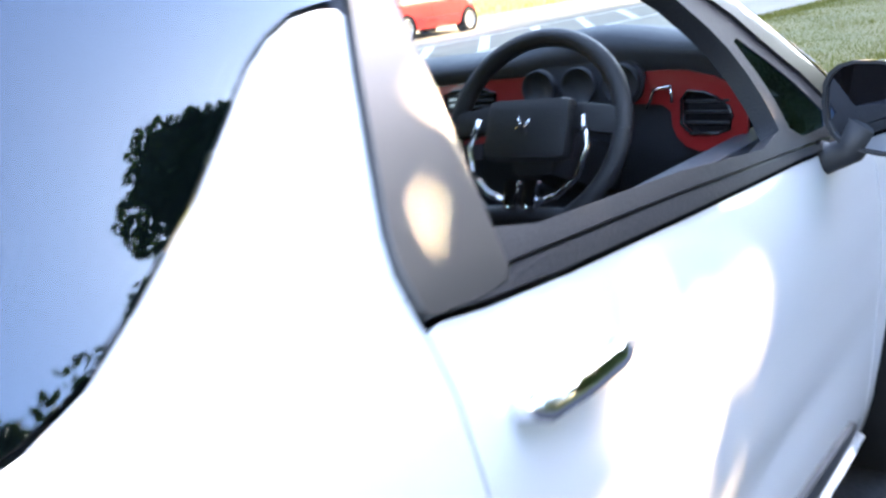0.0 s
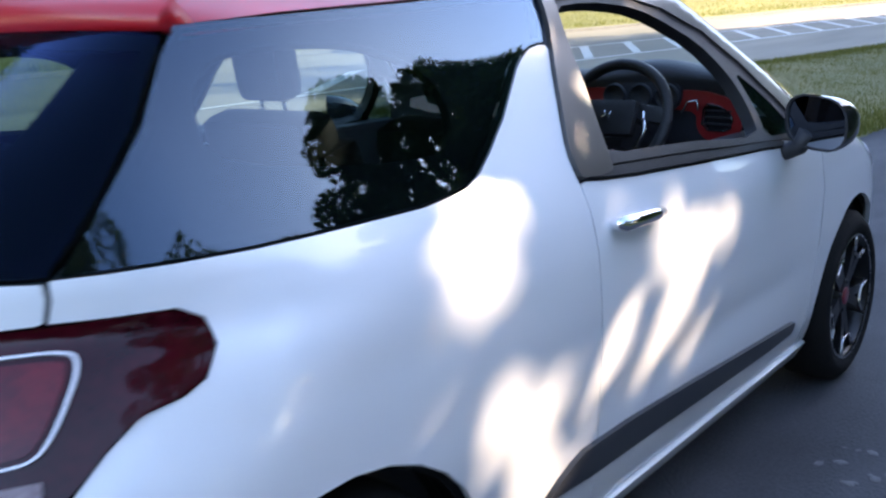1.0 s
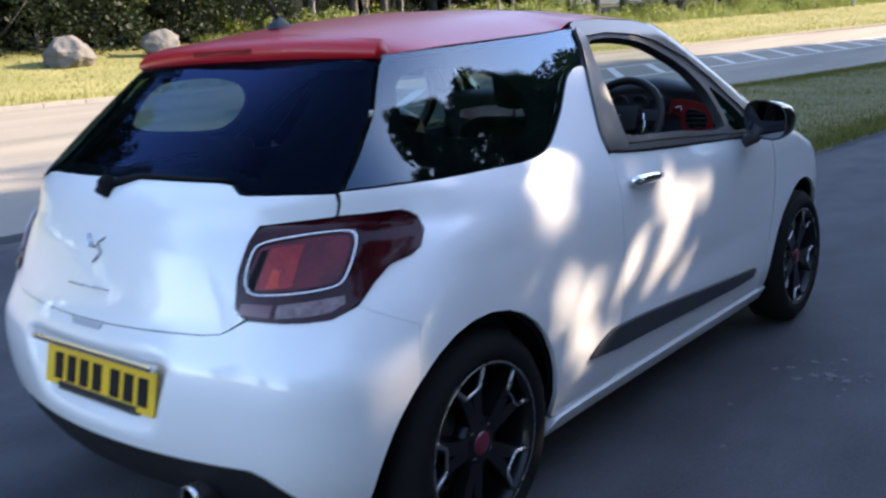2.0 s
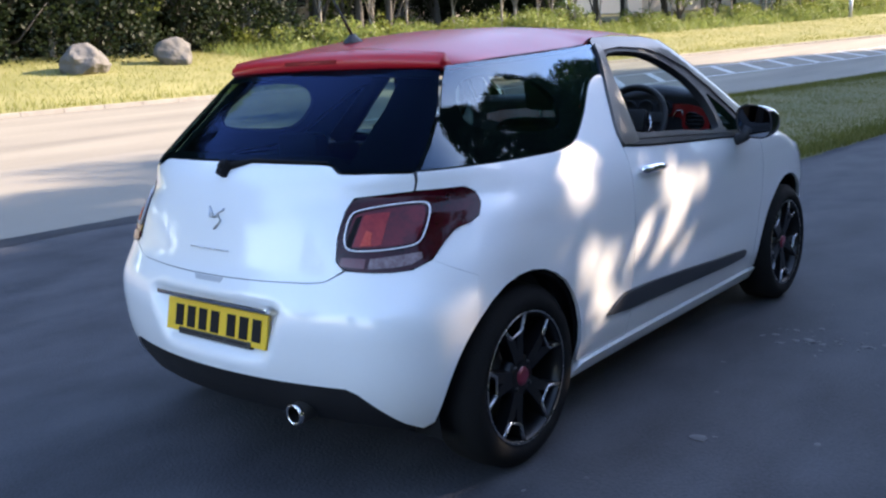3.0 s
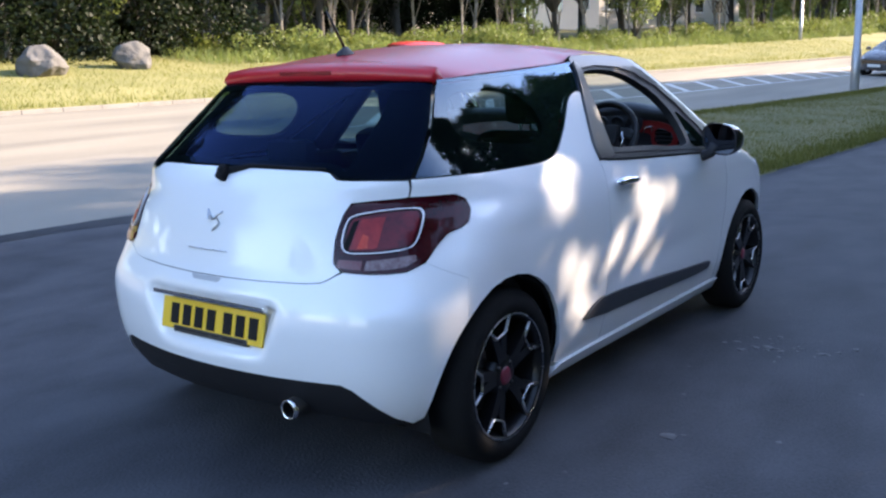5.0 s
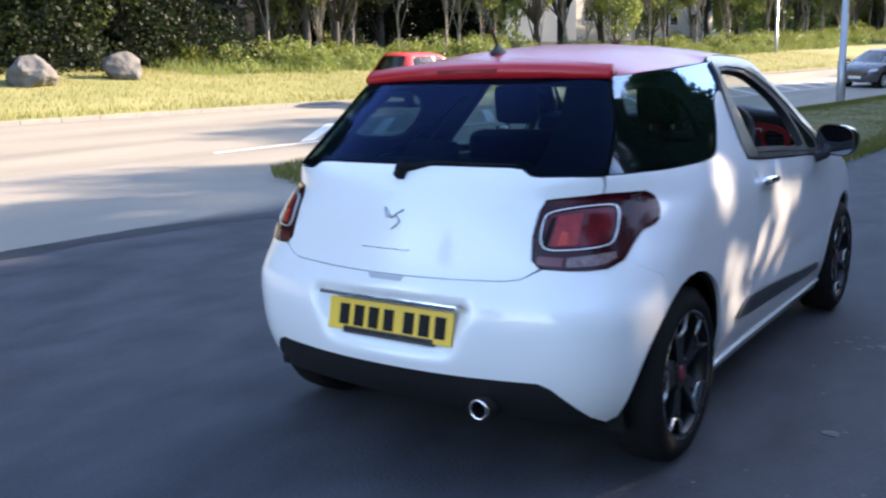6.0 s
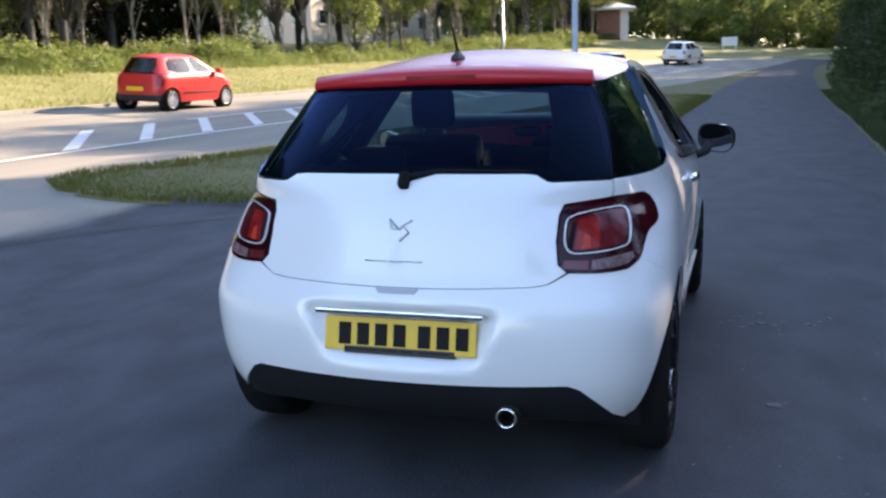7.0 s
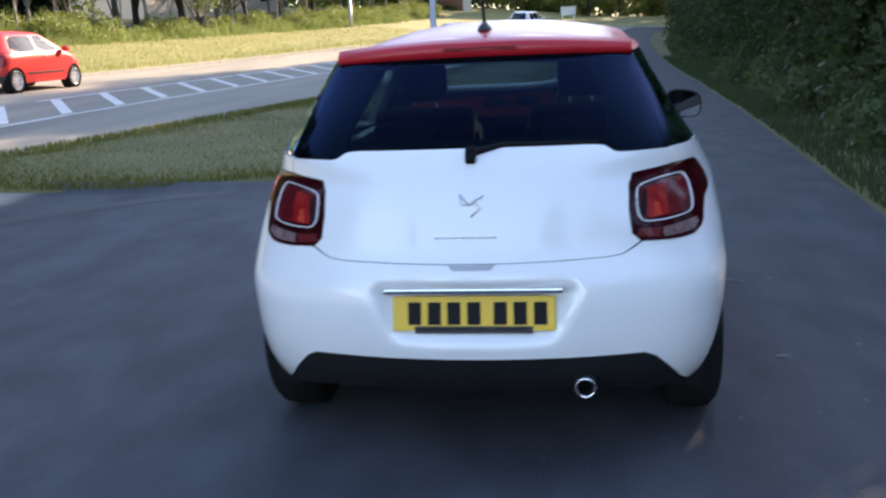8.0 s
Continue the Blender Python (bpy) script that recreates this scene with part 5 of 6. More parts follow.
# kerb along the far side of the road: separate stones
kerb_mesh = None
kerb = empty("kerb", "weathered stone kerb along the road", "kerb", kind="structure")
for y in np.arange(-6, 66, 0.92):
    x = -15.98 + 0.8 * float(road_shift(y))
    if kerb_mesh is None:
        bm = boxed(-0.06, 0.06, -0.455, 0.455, -0.1, 0.085, bevel=0.012)
        kerb_mesh = bpy.data.meshes.new("kerb_stone")
        bm.to_mesh(kerb_mesh)
        bm.free()
        kerb_mesh.materials.append(KERB)
    ob = new("kerb_stone", kerb_mesh)
    ob.parent = kerb
    ob.matrix_world = pose(x, y, float(height(x, y)), 1, 0, -math.degrees(math.atan(0.4 * float(road_shift(y + 1) - road_shift(y - 1)))))


# white markings: a hatched strip along the middle of the road
def mark(name, quad, parent):
    (x0, y0), (x1, y1), (x2, y2), (x3, y3) = quad
    rows_ = 6
    v_, f_ = [], []
    for i in range(rows_ + 1):
        t = i / rows_
        for (a0, b0), (a1, b1) in (((x0, y0), (x1, y1)), ((x3, y3), (x2, y2))):
            x, y = a0 + (a1 - a0) * t, b0 + (b1 - b0) * t
            v_.append((x, y, float(height(x, y)) + 0.004))
    for i in range(rows_):
        f_.append((2 * i, 2 * i + 1, 2 * i + 3, 2 * i + 2))
    return link(name, v_, [q[::-1] for q in f_], LINE, parent, smooth=False)


markings = empty("road_markings", "worn white painted hatching on the road", "road marking", kind="structure")


def hatch_left(y):
    return -11.7 + 0.75 * float(road_shift(y))


def hatch_right(y):
    return -9.4 + 0.75 * float(road_shift(y))


for y in np.arange(11.2, 62, 1.95):
    l, r = hatch_left(y), hatch_right(y - 1.0)
    mark("diagonal_bar", [(l + 0.12, y + 1.75), (r - 0.12, y - 1.25), (r - 0.12, y - 1.65), (l + 0.12, y + 1.35)], markings)
for y in np.arange(7.5, 62, 3.0):
    mark("edge_line", [(hatch_right(y), y), (hatch_right(y + 2.98), y + 2.98), (hatch_right(y + 2.98) + 0.12, y + 2.98), (hatch_right(y) + 0.12, y)], markings)
for y in np.arange(16.0, 62, 3.0):
    mark("edge_line", [(hatch_left(y), y), (hatch_left(y + 2.98), y + 2.98), (hatch_left(y + 2.98) + 0.12, y + 2.98), (hatch_left(y) + 0.12, y)], markings)


# ---- leaves, grass and trees ----
rng = np.random.default_rng(7)


def quick(name, v, quads, mat, parent=None, label="", tri=False):
    """One mesh from arrays of points and equal faces, fast."""
    me = bpy.data.meshes.new(name)
    k = 3 if tri else 4
    me.vertices.add(len(v))
    me.vertices.foreach_set("co", np.asarray(v, np.float32).ravel())
    me.loops.add(len(quads) * k)
    me.loops.foreach_set("vertex_index", np.asarray(quads, np.int32).ravel())
    me.polygons.add(len(quads))
    me.polygons.foreach_set("loop_start", np.arange(len(quads), dtype=np.int32) * k)
    me.materials.append(mat)
    me.update(calc_edges=True)
    ob = new(name, me)
    if parent:
        ob.parent = parent
    if label:
        ob["label"] = label
    return ob


def leaves(centres, size, flat=0.3):
    """Small pointed leaf blades, turned at random, at the given centres."""
    n_ = len(centres)
    d = rng.normal(size=(n_, 3))
    d[:, 2] *= 1 - flat
    d /= np.linalg.norm(d, axis=1)[:, None]
    s_ = rng.normal(size=(n_, 3))
    s_ -= (s_ * d).sum(1)[:, None] * d
    s_ /= np.linalg.norm(s_, axis=1)[:, None]
    L = (size * rng.uniform(0.6, 1.3, n_))[:, None]
    v_ = np.stack([centres - d * L * 0.5, centres + s_ * L * 0.32, centres + d * L * 0.5, centres - s_ * L * 0.32], 1).reshape(-1, 3)
    return v_, np.arange(4 * n_).reshape(-1, 4)


def puffs(centres, radii, count, hollow=0.55):
    """Leaf places in uneven balls round centres."""
    w = np.asarray(radii) ** 2
    pick = rng.choice(len(centres), count, p=w / w.sum())
    d = rng.normal(size=(count, 3))
    d /= np.linalg.norm(d, axis=1)[:, None]
    r = rng.uniform(hollow ** 3, 1.15, count) ** (1 / 3)
    return np.asarray(centres)[pick] + d * (np.asarray(radii)[pick] * r)[:, None]


def make_tree(name, tall, spread, first, count, leaf, mat, bark, label, clumps=26, lean=0.0, trunk=0.16, puff=(0.22, 0.42), dapple_cut=None, limb=0.35):
    """A tree at the origin: tapered trunk, limbs, crown of leaf clumps with gaps."""
    tree_ = empty(name, label, "tree")
    top = Vector((lean, lean * 0.4, tall * 0.82))
    stem = [Vector((0, 0, -0.3)), Vector((0.02, 0, 0.4))]
    for i in range(1, 9):
        t = i / 8
        stem.append(Vector((top.x * t ** 1.5 + rng.normal() * 0.06, top.y * t + rng.normal() * 0.06, top.z * t + 0.4)))
    limbs, trunk_mesh = [], tube(stem, [trunk * 1.35, trunk * 1.05] + [trunk * (1 - 0.85 * i / 8) for i in range(1, 9)], 9)
    centres, radii = [], []
    for i in range(clumps):
        z = rng.uniform(first, 1.0)
        a = rng.uniform(0, 2 * math.pi)
        reach = spread * math.sin(math.pi * min(0.98, (z - first) / (1 - first) * 0.82 + 0.16)) * rng.uniform(0.45, 1.0)
        c = np.array((reach * math.cos(a) + lean * z, reach * math.sin(a), tall * z))
        k = min(len(stem) - 2, max(1, int(z * 0.75 * 8)))
        b = stem[k]
        mid_ = b.lerp(Vector(c), 0.5) + Vector((0, 0, -0.15 * reach))
        limbs.append(tube([b, mid_, Vector(c)], [trunk * limb, trunk * limb * 0.63, trunk * limb * 0.2], 6))
        centres.append(c)
        radii.append(spread * rng.uniform(*puff))
    link("trunk", *trunk_mesh, bark, tree_)
    tagged(link("branchwork", *joined(*limbs), bark, tree_), kind="stuff")
    spots_ = puffs(centres, radii, count)
    if dapple_cut:
        # narrow gaps cut through the crown along the sun's slant, to drop dapples: (across, up, half width, half
        # height) on the upright plane at x = 0
        (ox, oy, oz), (ax, ay, az), gaps = dapple_cut
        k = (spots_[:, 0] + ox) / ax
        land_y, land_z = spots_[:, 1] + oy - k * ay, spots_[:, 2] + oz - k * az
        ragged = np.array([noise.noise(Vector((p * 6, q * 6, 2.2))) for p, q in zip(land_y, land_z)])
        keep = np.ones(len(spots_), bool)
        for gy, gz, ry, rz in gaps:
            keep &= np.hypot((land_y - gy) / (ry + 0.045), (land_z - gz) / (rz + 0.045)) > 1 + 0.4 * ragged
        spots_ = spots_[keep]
    v_, q_ = leaves(spots_, leaf)
    quick("crown", v_, q_, mat, tree_)
    return tree_


def at_ground(x, y, turn=0.0, size=1.0, sink=0.05):
    return pose(x, y, float(height(x, y)) - sink, 0, 0, turn) @ Matrix.Scale(size, 4)


def place_trees(kinds, spots, group):
    """The first trees of each kind are moved into place; the rest are copies."""
    used = set()
    for kind, x, y, turn, size in spots:
        m = at_ground(x, y, turn, size)
        if kind not in used:
            used.add(kind)
            kinds[kind].matrix_world = m
            kinds[kind]["group"] = group
        else:
            ob = copy_thing(kinds[kind], Matrix.Identity(4))
            ob.matrix_world = m
            ob["group"] = group


# right of the path: dark broadleaf trees that shade the car
rng = np.random.default_rng(1)
# Each gap is added to land one sun dapple on the car's side.
DAPPLE_GAPS = [(1.07, 0.86, 0.06, 0.10), (1.19, 1.01, 0.025, 0.06), (1.07, 0.60, 0.05, 0.07), (1.19, 0.46, 0.05, 0.07), (1.53, 0.90, 0.015, 0.02), (1.52, 0.66, 0.025, 0.07), (1.64, 0.80, 0.018, 0.07), (1.65, 0.57, 0.028, 0.05), (1.76, 0.87, 0.018, 0.05), (1.77, 0.65, 0.03, 0.08), (1.88, 0.77, 0.02, 0.08), (1.87, 0.51, 0.03, 0.06), (2.0, 0.82, 0.02, 0.08), (1.99, 0.60, 0.025, 0.05), (1.40, 0.56, 0.015, 0.04), (0.34, 0.56, 0.06, 0.08)]
right_kinds = {
    "a": make_tree("shade_tree", 12.2, 3.2, 0.16, 25000, 0.17, LEAF_DARK, BARK, "tall leafy tree in shade behind the hedge", 74, puff=(0.16, 0.30)),
    "b": make_tree("shade_tree", 7.5, 2.45, 0.14, 56000, 0.125, LEAF_DARK, BARK, "dense dark-green tree beside the path", 120, lean=-0.3, puff=(0.12, 0.24), limb=0.10, dapple_cut=((6.0 - 0.83, 8.25, -0.05), (0.472, 0.756, 0.454), DAPPLE_GAPS)),
}
# Several stand out of view, added to block sun or fill reflections.
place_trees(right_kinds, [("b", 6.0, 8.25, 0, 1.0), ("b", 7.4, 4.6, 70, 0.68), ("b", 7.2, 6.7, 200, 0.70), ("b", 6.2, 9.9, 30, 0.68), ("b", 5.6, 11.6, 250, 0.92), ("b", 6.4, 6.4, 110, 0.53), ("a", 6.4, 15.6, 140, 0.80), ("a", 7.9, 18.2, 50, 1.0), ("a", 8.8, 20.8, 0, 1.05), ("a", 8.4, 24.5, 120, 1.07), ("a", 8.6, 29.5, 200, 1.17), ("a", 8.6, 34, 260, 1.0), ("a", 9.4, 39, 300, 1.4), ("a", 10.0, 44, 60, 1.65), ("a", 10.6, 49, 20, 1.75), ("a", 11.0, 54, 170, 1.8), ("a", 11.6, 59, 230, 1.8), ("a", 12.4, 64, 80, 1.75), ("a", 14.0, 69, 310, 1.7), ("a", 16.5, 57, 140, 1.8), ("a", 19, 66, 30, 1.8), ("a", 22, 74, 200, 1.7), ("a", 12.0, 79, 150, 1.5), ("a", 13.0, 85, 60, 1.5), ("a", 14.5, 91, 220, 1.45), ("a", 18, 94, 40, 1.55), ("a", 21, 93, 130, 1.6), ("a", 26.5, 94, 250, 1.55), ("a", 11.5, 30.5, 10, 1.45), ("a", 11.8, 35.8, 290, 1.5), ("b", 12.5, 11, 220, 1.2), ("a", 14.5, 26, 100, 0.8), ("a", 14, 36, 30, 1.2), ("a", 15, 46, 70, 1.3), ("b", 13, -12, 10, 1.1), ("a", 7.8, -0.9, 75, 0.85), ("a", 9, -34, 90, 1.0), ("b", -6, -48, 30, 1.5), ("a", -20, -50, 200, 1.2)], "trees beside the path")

# hedge under them
rng = np.random.default_rng(5)
n_h = 620
hy = 5.5 + 60 * rng.uniform(0, 1, n_h) ** 1.25
hx = path_right(hy) + 1.25 + rng.uniform(0, 1, n_h) ** 0.8 * 3.6
hz = rng.uniform(0.08, 1.0, n_h) * np.minimum(1, 0.35 + 0.4 * (hx - path_right(hy) - 1.2)) * (3.6 + 0.9 * np.sin(hy * 0.7) + 0.6 * np.sin(hy * 1.9)) * np.interp(hy, (9.5, 14), (1, 1.4))
centres = np.column_stack([hx, hy, height(hx, hy) + hz])
v_, q_ = leaves(puffs(centres, rng.uniform(0.45, 1.0, n_h), 170000), 0.145)
tagged(quick("hedge", v_, q_, LEAF_HEDGE), "dense dark-green hedge beside the path", "hedge", kind="stuff")
brush_rng = np.random.default_rng(41)
n_h = 330
hy = 5.8 + 46 * brush_rng.uniform(0, 1, n_h) ** 1.4
hx = path_right(hy) + 0.75 + 0.35 * np.sin(hy * 1.3) + brush_rng.uniform(0, 1, n_h) * 1.25
hz = brush_rng.uniform(0.05, 0.35, n_h) + brush_rng.uniform(0, 0.55, n_h) * np.clip(hx - path_right(hy) - 0.6, 0, 1.3)
v_, q_ = leaves(puffs(np.column_stack([hx, hy, height(hx, hy) + hz]), brush_rng.uniform(0.14, 0.36, n_h), 52000), 0.085)
tagged(quick("brush", v_, q_, LEAF_SHADE), "low pale-green brush and weeds at the hedge's foot", "undergrowth", kind="stuff")
n_h = 460
hy = rng.uniform(-24, 6.4, n_h)
hx = path_right(hy) + 3.6 + rng.uniform(0, 3.4, n_h)
hz = rng.uniform(0.05, 1.0, n_h) * (4.5 + 0.55 * np.clip((hy - 0.5) / 2, 0, 1) + 0.35 * np.sin(hy * 0.9) + 0.3 * np.sin(hy * 2.3))
centres = np.column_stack([hx, hy, height(hx, hy) + hz])
v_, q_ = leaves(puffs(centres, rng.uniform(0.4, 0.9, n_h), 140000), 0.14)
tagged(quick("shrub_hedge", v_, q_, LEAF_DARK), "uneven dark-green shrub hedge beside the path", "hedge", kind="stuff")

# across the road: undergrowth, birches and taller trees
def bushes(name, y0, y1, count, total, mat, label, x_in, x_out, tall):
    """A belt of uneven bushes along the wood's edge."""
    by = rng.uniform(y0, y1, count)
    bx = x_in + 0.8 * road_shift(by) - rng.uniform(0, x_out, count)
    size = rng.uniform(0.5, 1.25, count)
    pick = np.repeat(np.arange(count), 7)
    d = rng.normal(size=(len(pick), 3)) * np.array((0.5, 0.6, 0.42))
    s_ = size[pick]
    cx, cy = bx[pick] + d[:, 0] * s_, by[pick] + d[:, 1] * s_
    cz = height(cx, cy) + np.maximum(0.1, (0.45 + d[:, 2]) * s_ * tall)
    v_, q_ = leaves(puffs(np.column_stack([cx, cy, cz]), s_ * rng.uniform(0.3, 0.55, len(pick)), total), 0.12)
    tagged(quick(name, v_, q_, mat), label, "bushes", kind="stuff")


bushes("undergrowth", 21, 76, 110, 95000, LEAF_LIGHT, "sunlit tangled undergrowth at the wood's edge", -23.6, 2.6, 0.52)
bushes("green_bushes", 20.5, 90, 90, 70000, LEAF_MID, "mid-green bushes along the wood's edge", -24.4, 3.2, 0.68)
n_u = 1500
ux = rng.uniform(-46, 60, n_u)
uy = 108 + rng.uniform(0, 14, n_u) + 0.15 * np.abs(ux - 10)
centres = np.column_stack([ux, uy, height(ux, uy) + rng.uniform(0.03, 1, n_u) ** 1.35 * (8.5 + 2.0 * np.sin(ux * 0.45) + 1.5 * np.sin(ux * 1.3))])
v_, q_ = leaves(puffs(centres, rng.uniform(0.9, 1.9, n_u), 150000), 0.42)
tagged(quick("far_hedge", v_, q_, LEAF_LIGHT), "green hedge and bushes closing the road's far end", "hedge", kind="stuff")
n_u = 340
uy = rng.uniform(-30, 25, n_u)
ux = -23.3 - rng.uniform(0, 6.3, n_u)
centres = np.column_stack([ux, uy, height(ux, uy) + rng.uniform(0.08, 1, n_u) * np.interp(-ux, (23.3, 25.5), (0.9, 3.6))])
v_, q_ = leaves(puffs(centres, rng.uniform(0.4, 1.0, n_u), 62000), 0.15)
tagged(quick("dark_undergrowth", v_, q_, LEAF_DEEP), "dark bushes under the trees, shade put into their leaf colour", "bushes", kind="stuff")

left_kinds = {
    "birch": make_tree("birch_tree", 9.0, 2.0, 0.38, 6500, 0.17, LEAF, PALE_BARK, "slender birch with pale trunk and thin crown", 30, lean=0.9, trunk=0.10),
    "young": make_tree("young_tree", 7.0, 1.9, 0.22, 6500, 0.17, LEAF_LIGHT, BARK, "young tree with light green leaves", 30, trunk=0.09),
    "tall": make_tree("woodland_tree", 13.0, 3.6, 0.30, 15000, 0.24, LEAF, BARK, "tall woodland tree with dense crown", 60, trunk=0.17),
    "dark": make_tree("dark_tree", 12.0, 4.0, 0.10, 16000, 0.24, LEAF_DEEP, BARK, "dark tree with low branches, wood's shade put into its leaf colour", 52, trunk=0.26),
}
left_kinds["leafy"] = make_tree("leafy_tree", 11.0, 2.5, 0.06, 8500, 0.34, LEAF_LIGHT, BARK, "full pale-green tree leafy to the ground", 56, trunk=0.14)
left_kinds["sapling"] = make_tree("sapling", 7.5, 1.3, 0.45, 1600, 0.16, LEAF, PALE_BARK, "thin bare-stemmed sapling at the wood's edge", 14, lean=0.5, trunk=0.06)
spots = []
for i, y in enumerate(np.arange(17, 95, 2.1)):
    spots.append(("sapling", -24.6 + 0.8 * float(road_shift(y)) - rng.uniform(0, 2.2), y + rng.normal() * 0.7, rng.uniform(0, 360), rng.uniform(0.8, 1.25)))
for i, y in enumerate(np.arange(14, 112, 2.6)):
    spots.append((("birch", "young", "tall")[i % 3], -25.5 + 0.8 * float(road_shift(y)) - rng.uniform(0, 4), y + rng.normal() * 0.8, rng.uniform(0, 360), rng.uniform(0.85, 1.2)))
for i, y in enumerate(np.arange(18, 120, 9.0)):
    spots.append((("tall", "birch")[i % 2], -33 + 0.8 * float(road_shift(y)) - rng.uniform(0, 4), y, rng.uniform(0, 360), rng.uniform(0.9, 1.25)))
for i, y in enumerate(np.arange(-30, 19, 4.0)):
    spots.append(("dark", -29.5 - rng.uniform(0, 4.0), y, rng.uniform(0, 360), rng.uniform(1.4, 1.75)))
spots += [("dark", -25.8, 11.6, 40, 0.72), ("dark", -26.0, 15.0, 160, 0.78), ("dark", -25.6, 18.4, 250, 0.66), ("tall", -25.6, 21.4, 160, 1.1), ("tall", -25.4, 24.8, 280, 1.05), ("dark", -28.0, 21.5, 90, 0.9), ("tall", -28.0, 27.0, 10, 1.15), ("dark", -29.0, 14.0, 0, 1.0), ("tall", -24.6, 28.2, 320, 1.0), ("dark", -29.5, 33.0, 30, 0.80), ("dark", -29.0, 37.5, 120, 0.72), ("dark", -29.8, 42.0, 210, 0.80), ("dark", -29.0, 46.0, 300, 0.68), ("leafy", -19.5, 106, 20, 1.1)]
place_trees(left_kinds, spots, "woodland across the road")
far_spots = [("tall", -42 + i * 5.2 + 2 * math.sin(i * 3.3), 158 + 9 * math.sin(i * 2.1), i * 77.0, 1.15 + 0.2 * math.sin(i * 1.3)) for i in range(22)]
far_spots += [(("leafy", "leafy", "leafy", "young")[i % 4], -16 + i * 3.1 + 1.2 * math.sin(i * 2.7), 103 + 5 * math.sin(i * 1.9), i * 67.0, 1.15 + 0.15 * math.sin(i * 2.2)) for i in range(16)]
far_spots += [("young", -12 + i * 4.3, 128 + 6 * math.sin(i * 1.7), i * 51.0, 1.5) for i in range(11)]
far_spots += [("tall", -54 + 0.8 * float(road_shift(y)), y, y * 13.0, 1.1) for y in np.arange(26, 130, 8.0)]
for kind, x, y, turn, size in far_spots:
    ob = copy_thing(left_kinds[kind], Matrix.Identity(4))
    ob.matrix_world = at_ground(x, y, turn, size)
    ob["group"] = "trees at the far end of the road"


# grass blades
def blades(name, poly_test, x0, x1, y0, y1, count, tall, mat, label, lift=0.07):
    x, y = rng.uniform(x0, x1, count), rng.uniform(y0, y1, count)
    ok = poly_test(x, y)
    x, y = x[ok], y[ok]
    n_ = len(x)
    z = height(x, y) + lift
    a = rng.uniform(0, 2 * math.pi, n_)
    h_ = tall * rng.uniform(0.4, 1.3, n_)
    wide = 0.006 + 0.35 * h_ * 0.12
    bend = rng.normal(size=(n_, 2)) * 0.5
    p0 = np.column_stack([x + wide * np.cos(a), y + wide * np.sin(a), z - 0.03])
    p1 = np.column_stack([x - wide * np.cos(a), y - wide * np.sin(a), z - 0.03])
    p2 = np.column_stack([x + bend[:, 0] * h_, y + bend[:, 1] * h_, z + h_])
    v_ = np.stack([p0, p1, p2], 1).reshape(-1, 3)
    return tagged(quick(name, v_, np.arange(3 * n_).reshape(-1, 3), mat, tri=True), label, "grass", kind="stuff")


strip_poly = outline_strip()
blades("verge_grass", lambda x, y: within(strip_poly, x, y), -7.5, 0.8, 5.6, 34, 240000, 0.045, GRASS, "short uneven grass on the strip")
blades("far_grass", lambda x, y: (x < -16.2 + 0.8 * road_shift(y)) & (x > -25.5 + 0.8 * road_shift(y)), -26, -8, -8, 62, 150000, 0.11, DRY_GRASS, "sun-bleached grass across the road", 0.10)
blades("tall_grass", lambda x, y: (x < -22.6 + 0.8 * road_shift(y)) & (x > -25.4 + 0.8 * road_shift(y)), -26, -6, 18.5, 80, 86000, 0.42, LEAF_LIGHT, "tall pale seeding grass at the wood's edge", 0.08)
blades("side_grass", lambda x, y: (x > path_right(y) + 0.02) & (x < path_right(y) + 3.6), 2.4, 8, -2, 40, 90000, 0.12, SHADE_TONED_GRASS, "long grass along the hedge, shade put into its colour", 0.05)


# boulders on the far verge
def boulder(x, y, a, b, c, turn, seed, label):
    bm = bmesh.new()
    bmesh.ops.create_icosphere(bm, subdivisions=5, radius=1)
    stone = random.Random(seed)
    cuts = [(Vector((stone.gauss(0, 1), stone.gauss(0, 1), stone.gauss(0, 0.8))).normalized(), stone.uniform(0.66, 0.88)) for _ in range(13)]
    for v in bm.verts:
        p = v.co.copy()
        for n_, o_ in cuts:
            over = p.dot(n_) - o_
            if over > 0:
                p -= n_ * over * 0.9
        p *= 1 + 0.12 * noise.noise(p * 1.2 + Vector((seed, 0, 0))) + 0.07 * noise.noise(p * 3.1 + Vector((0, seed, 0))) + 0.025 * noise.noise(p * 9 + Vector((0, 0, seed)))
        v.co = Vector((p.x * a, p.y * b, max(-0.55, p.z) * c))
    ob = part("boulder", bm, ROCK, None, smooth=True)
    ob.matrix_world = pose(x, y, float(height(x, y)) + 0.12 + 0.45 * c, 0, 0, turn)
    tagged(ob, label, "boulder", group="boulders on the verge")


boulder(-21.3, 12.1, 0.68, 1.15, 0.56, 58, 1.7, "large pale rough boulder on sunny grass")
boulder(-22.0, 15.45, 0.60, 0.86, 0.54, 40, 5.2, "grey rounded boulder partly in shade")

# pale stones and litter pressed into the asphalt, thickest on one worn patch
stone_rng = random.Random(12)
stone_spots = [(1.2, 1.19, 0.024), (0.2, -1.15, 0.022), (1.55, 1.35, 0.012), (1.17, 2.47, 0.022)]
stone_spots += [(1.2 + stone_rng.gauss(0, 0.13), 2.46 + stone_rng.gauss(0, 0.12), stone_rng.uniform(0.006, 0.017)) for _ in range(26)]
stone_spots += [(stone_rng.uniform(0.9, 2.3), stone_rng.uniform(-0.6, 3.6), stone_rng.uniform(0.004, 0.009)) for _ in range(34)]
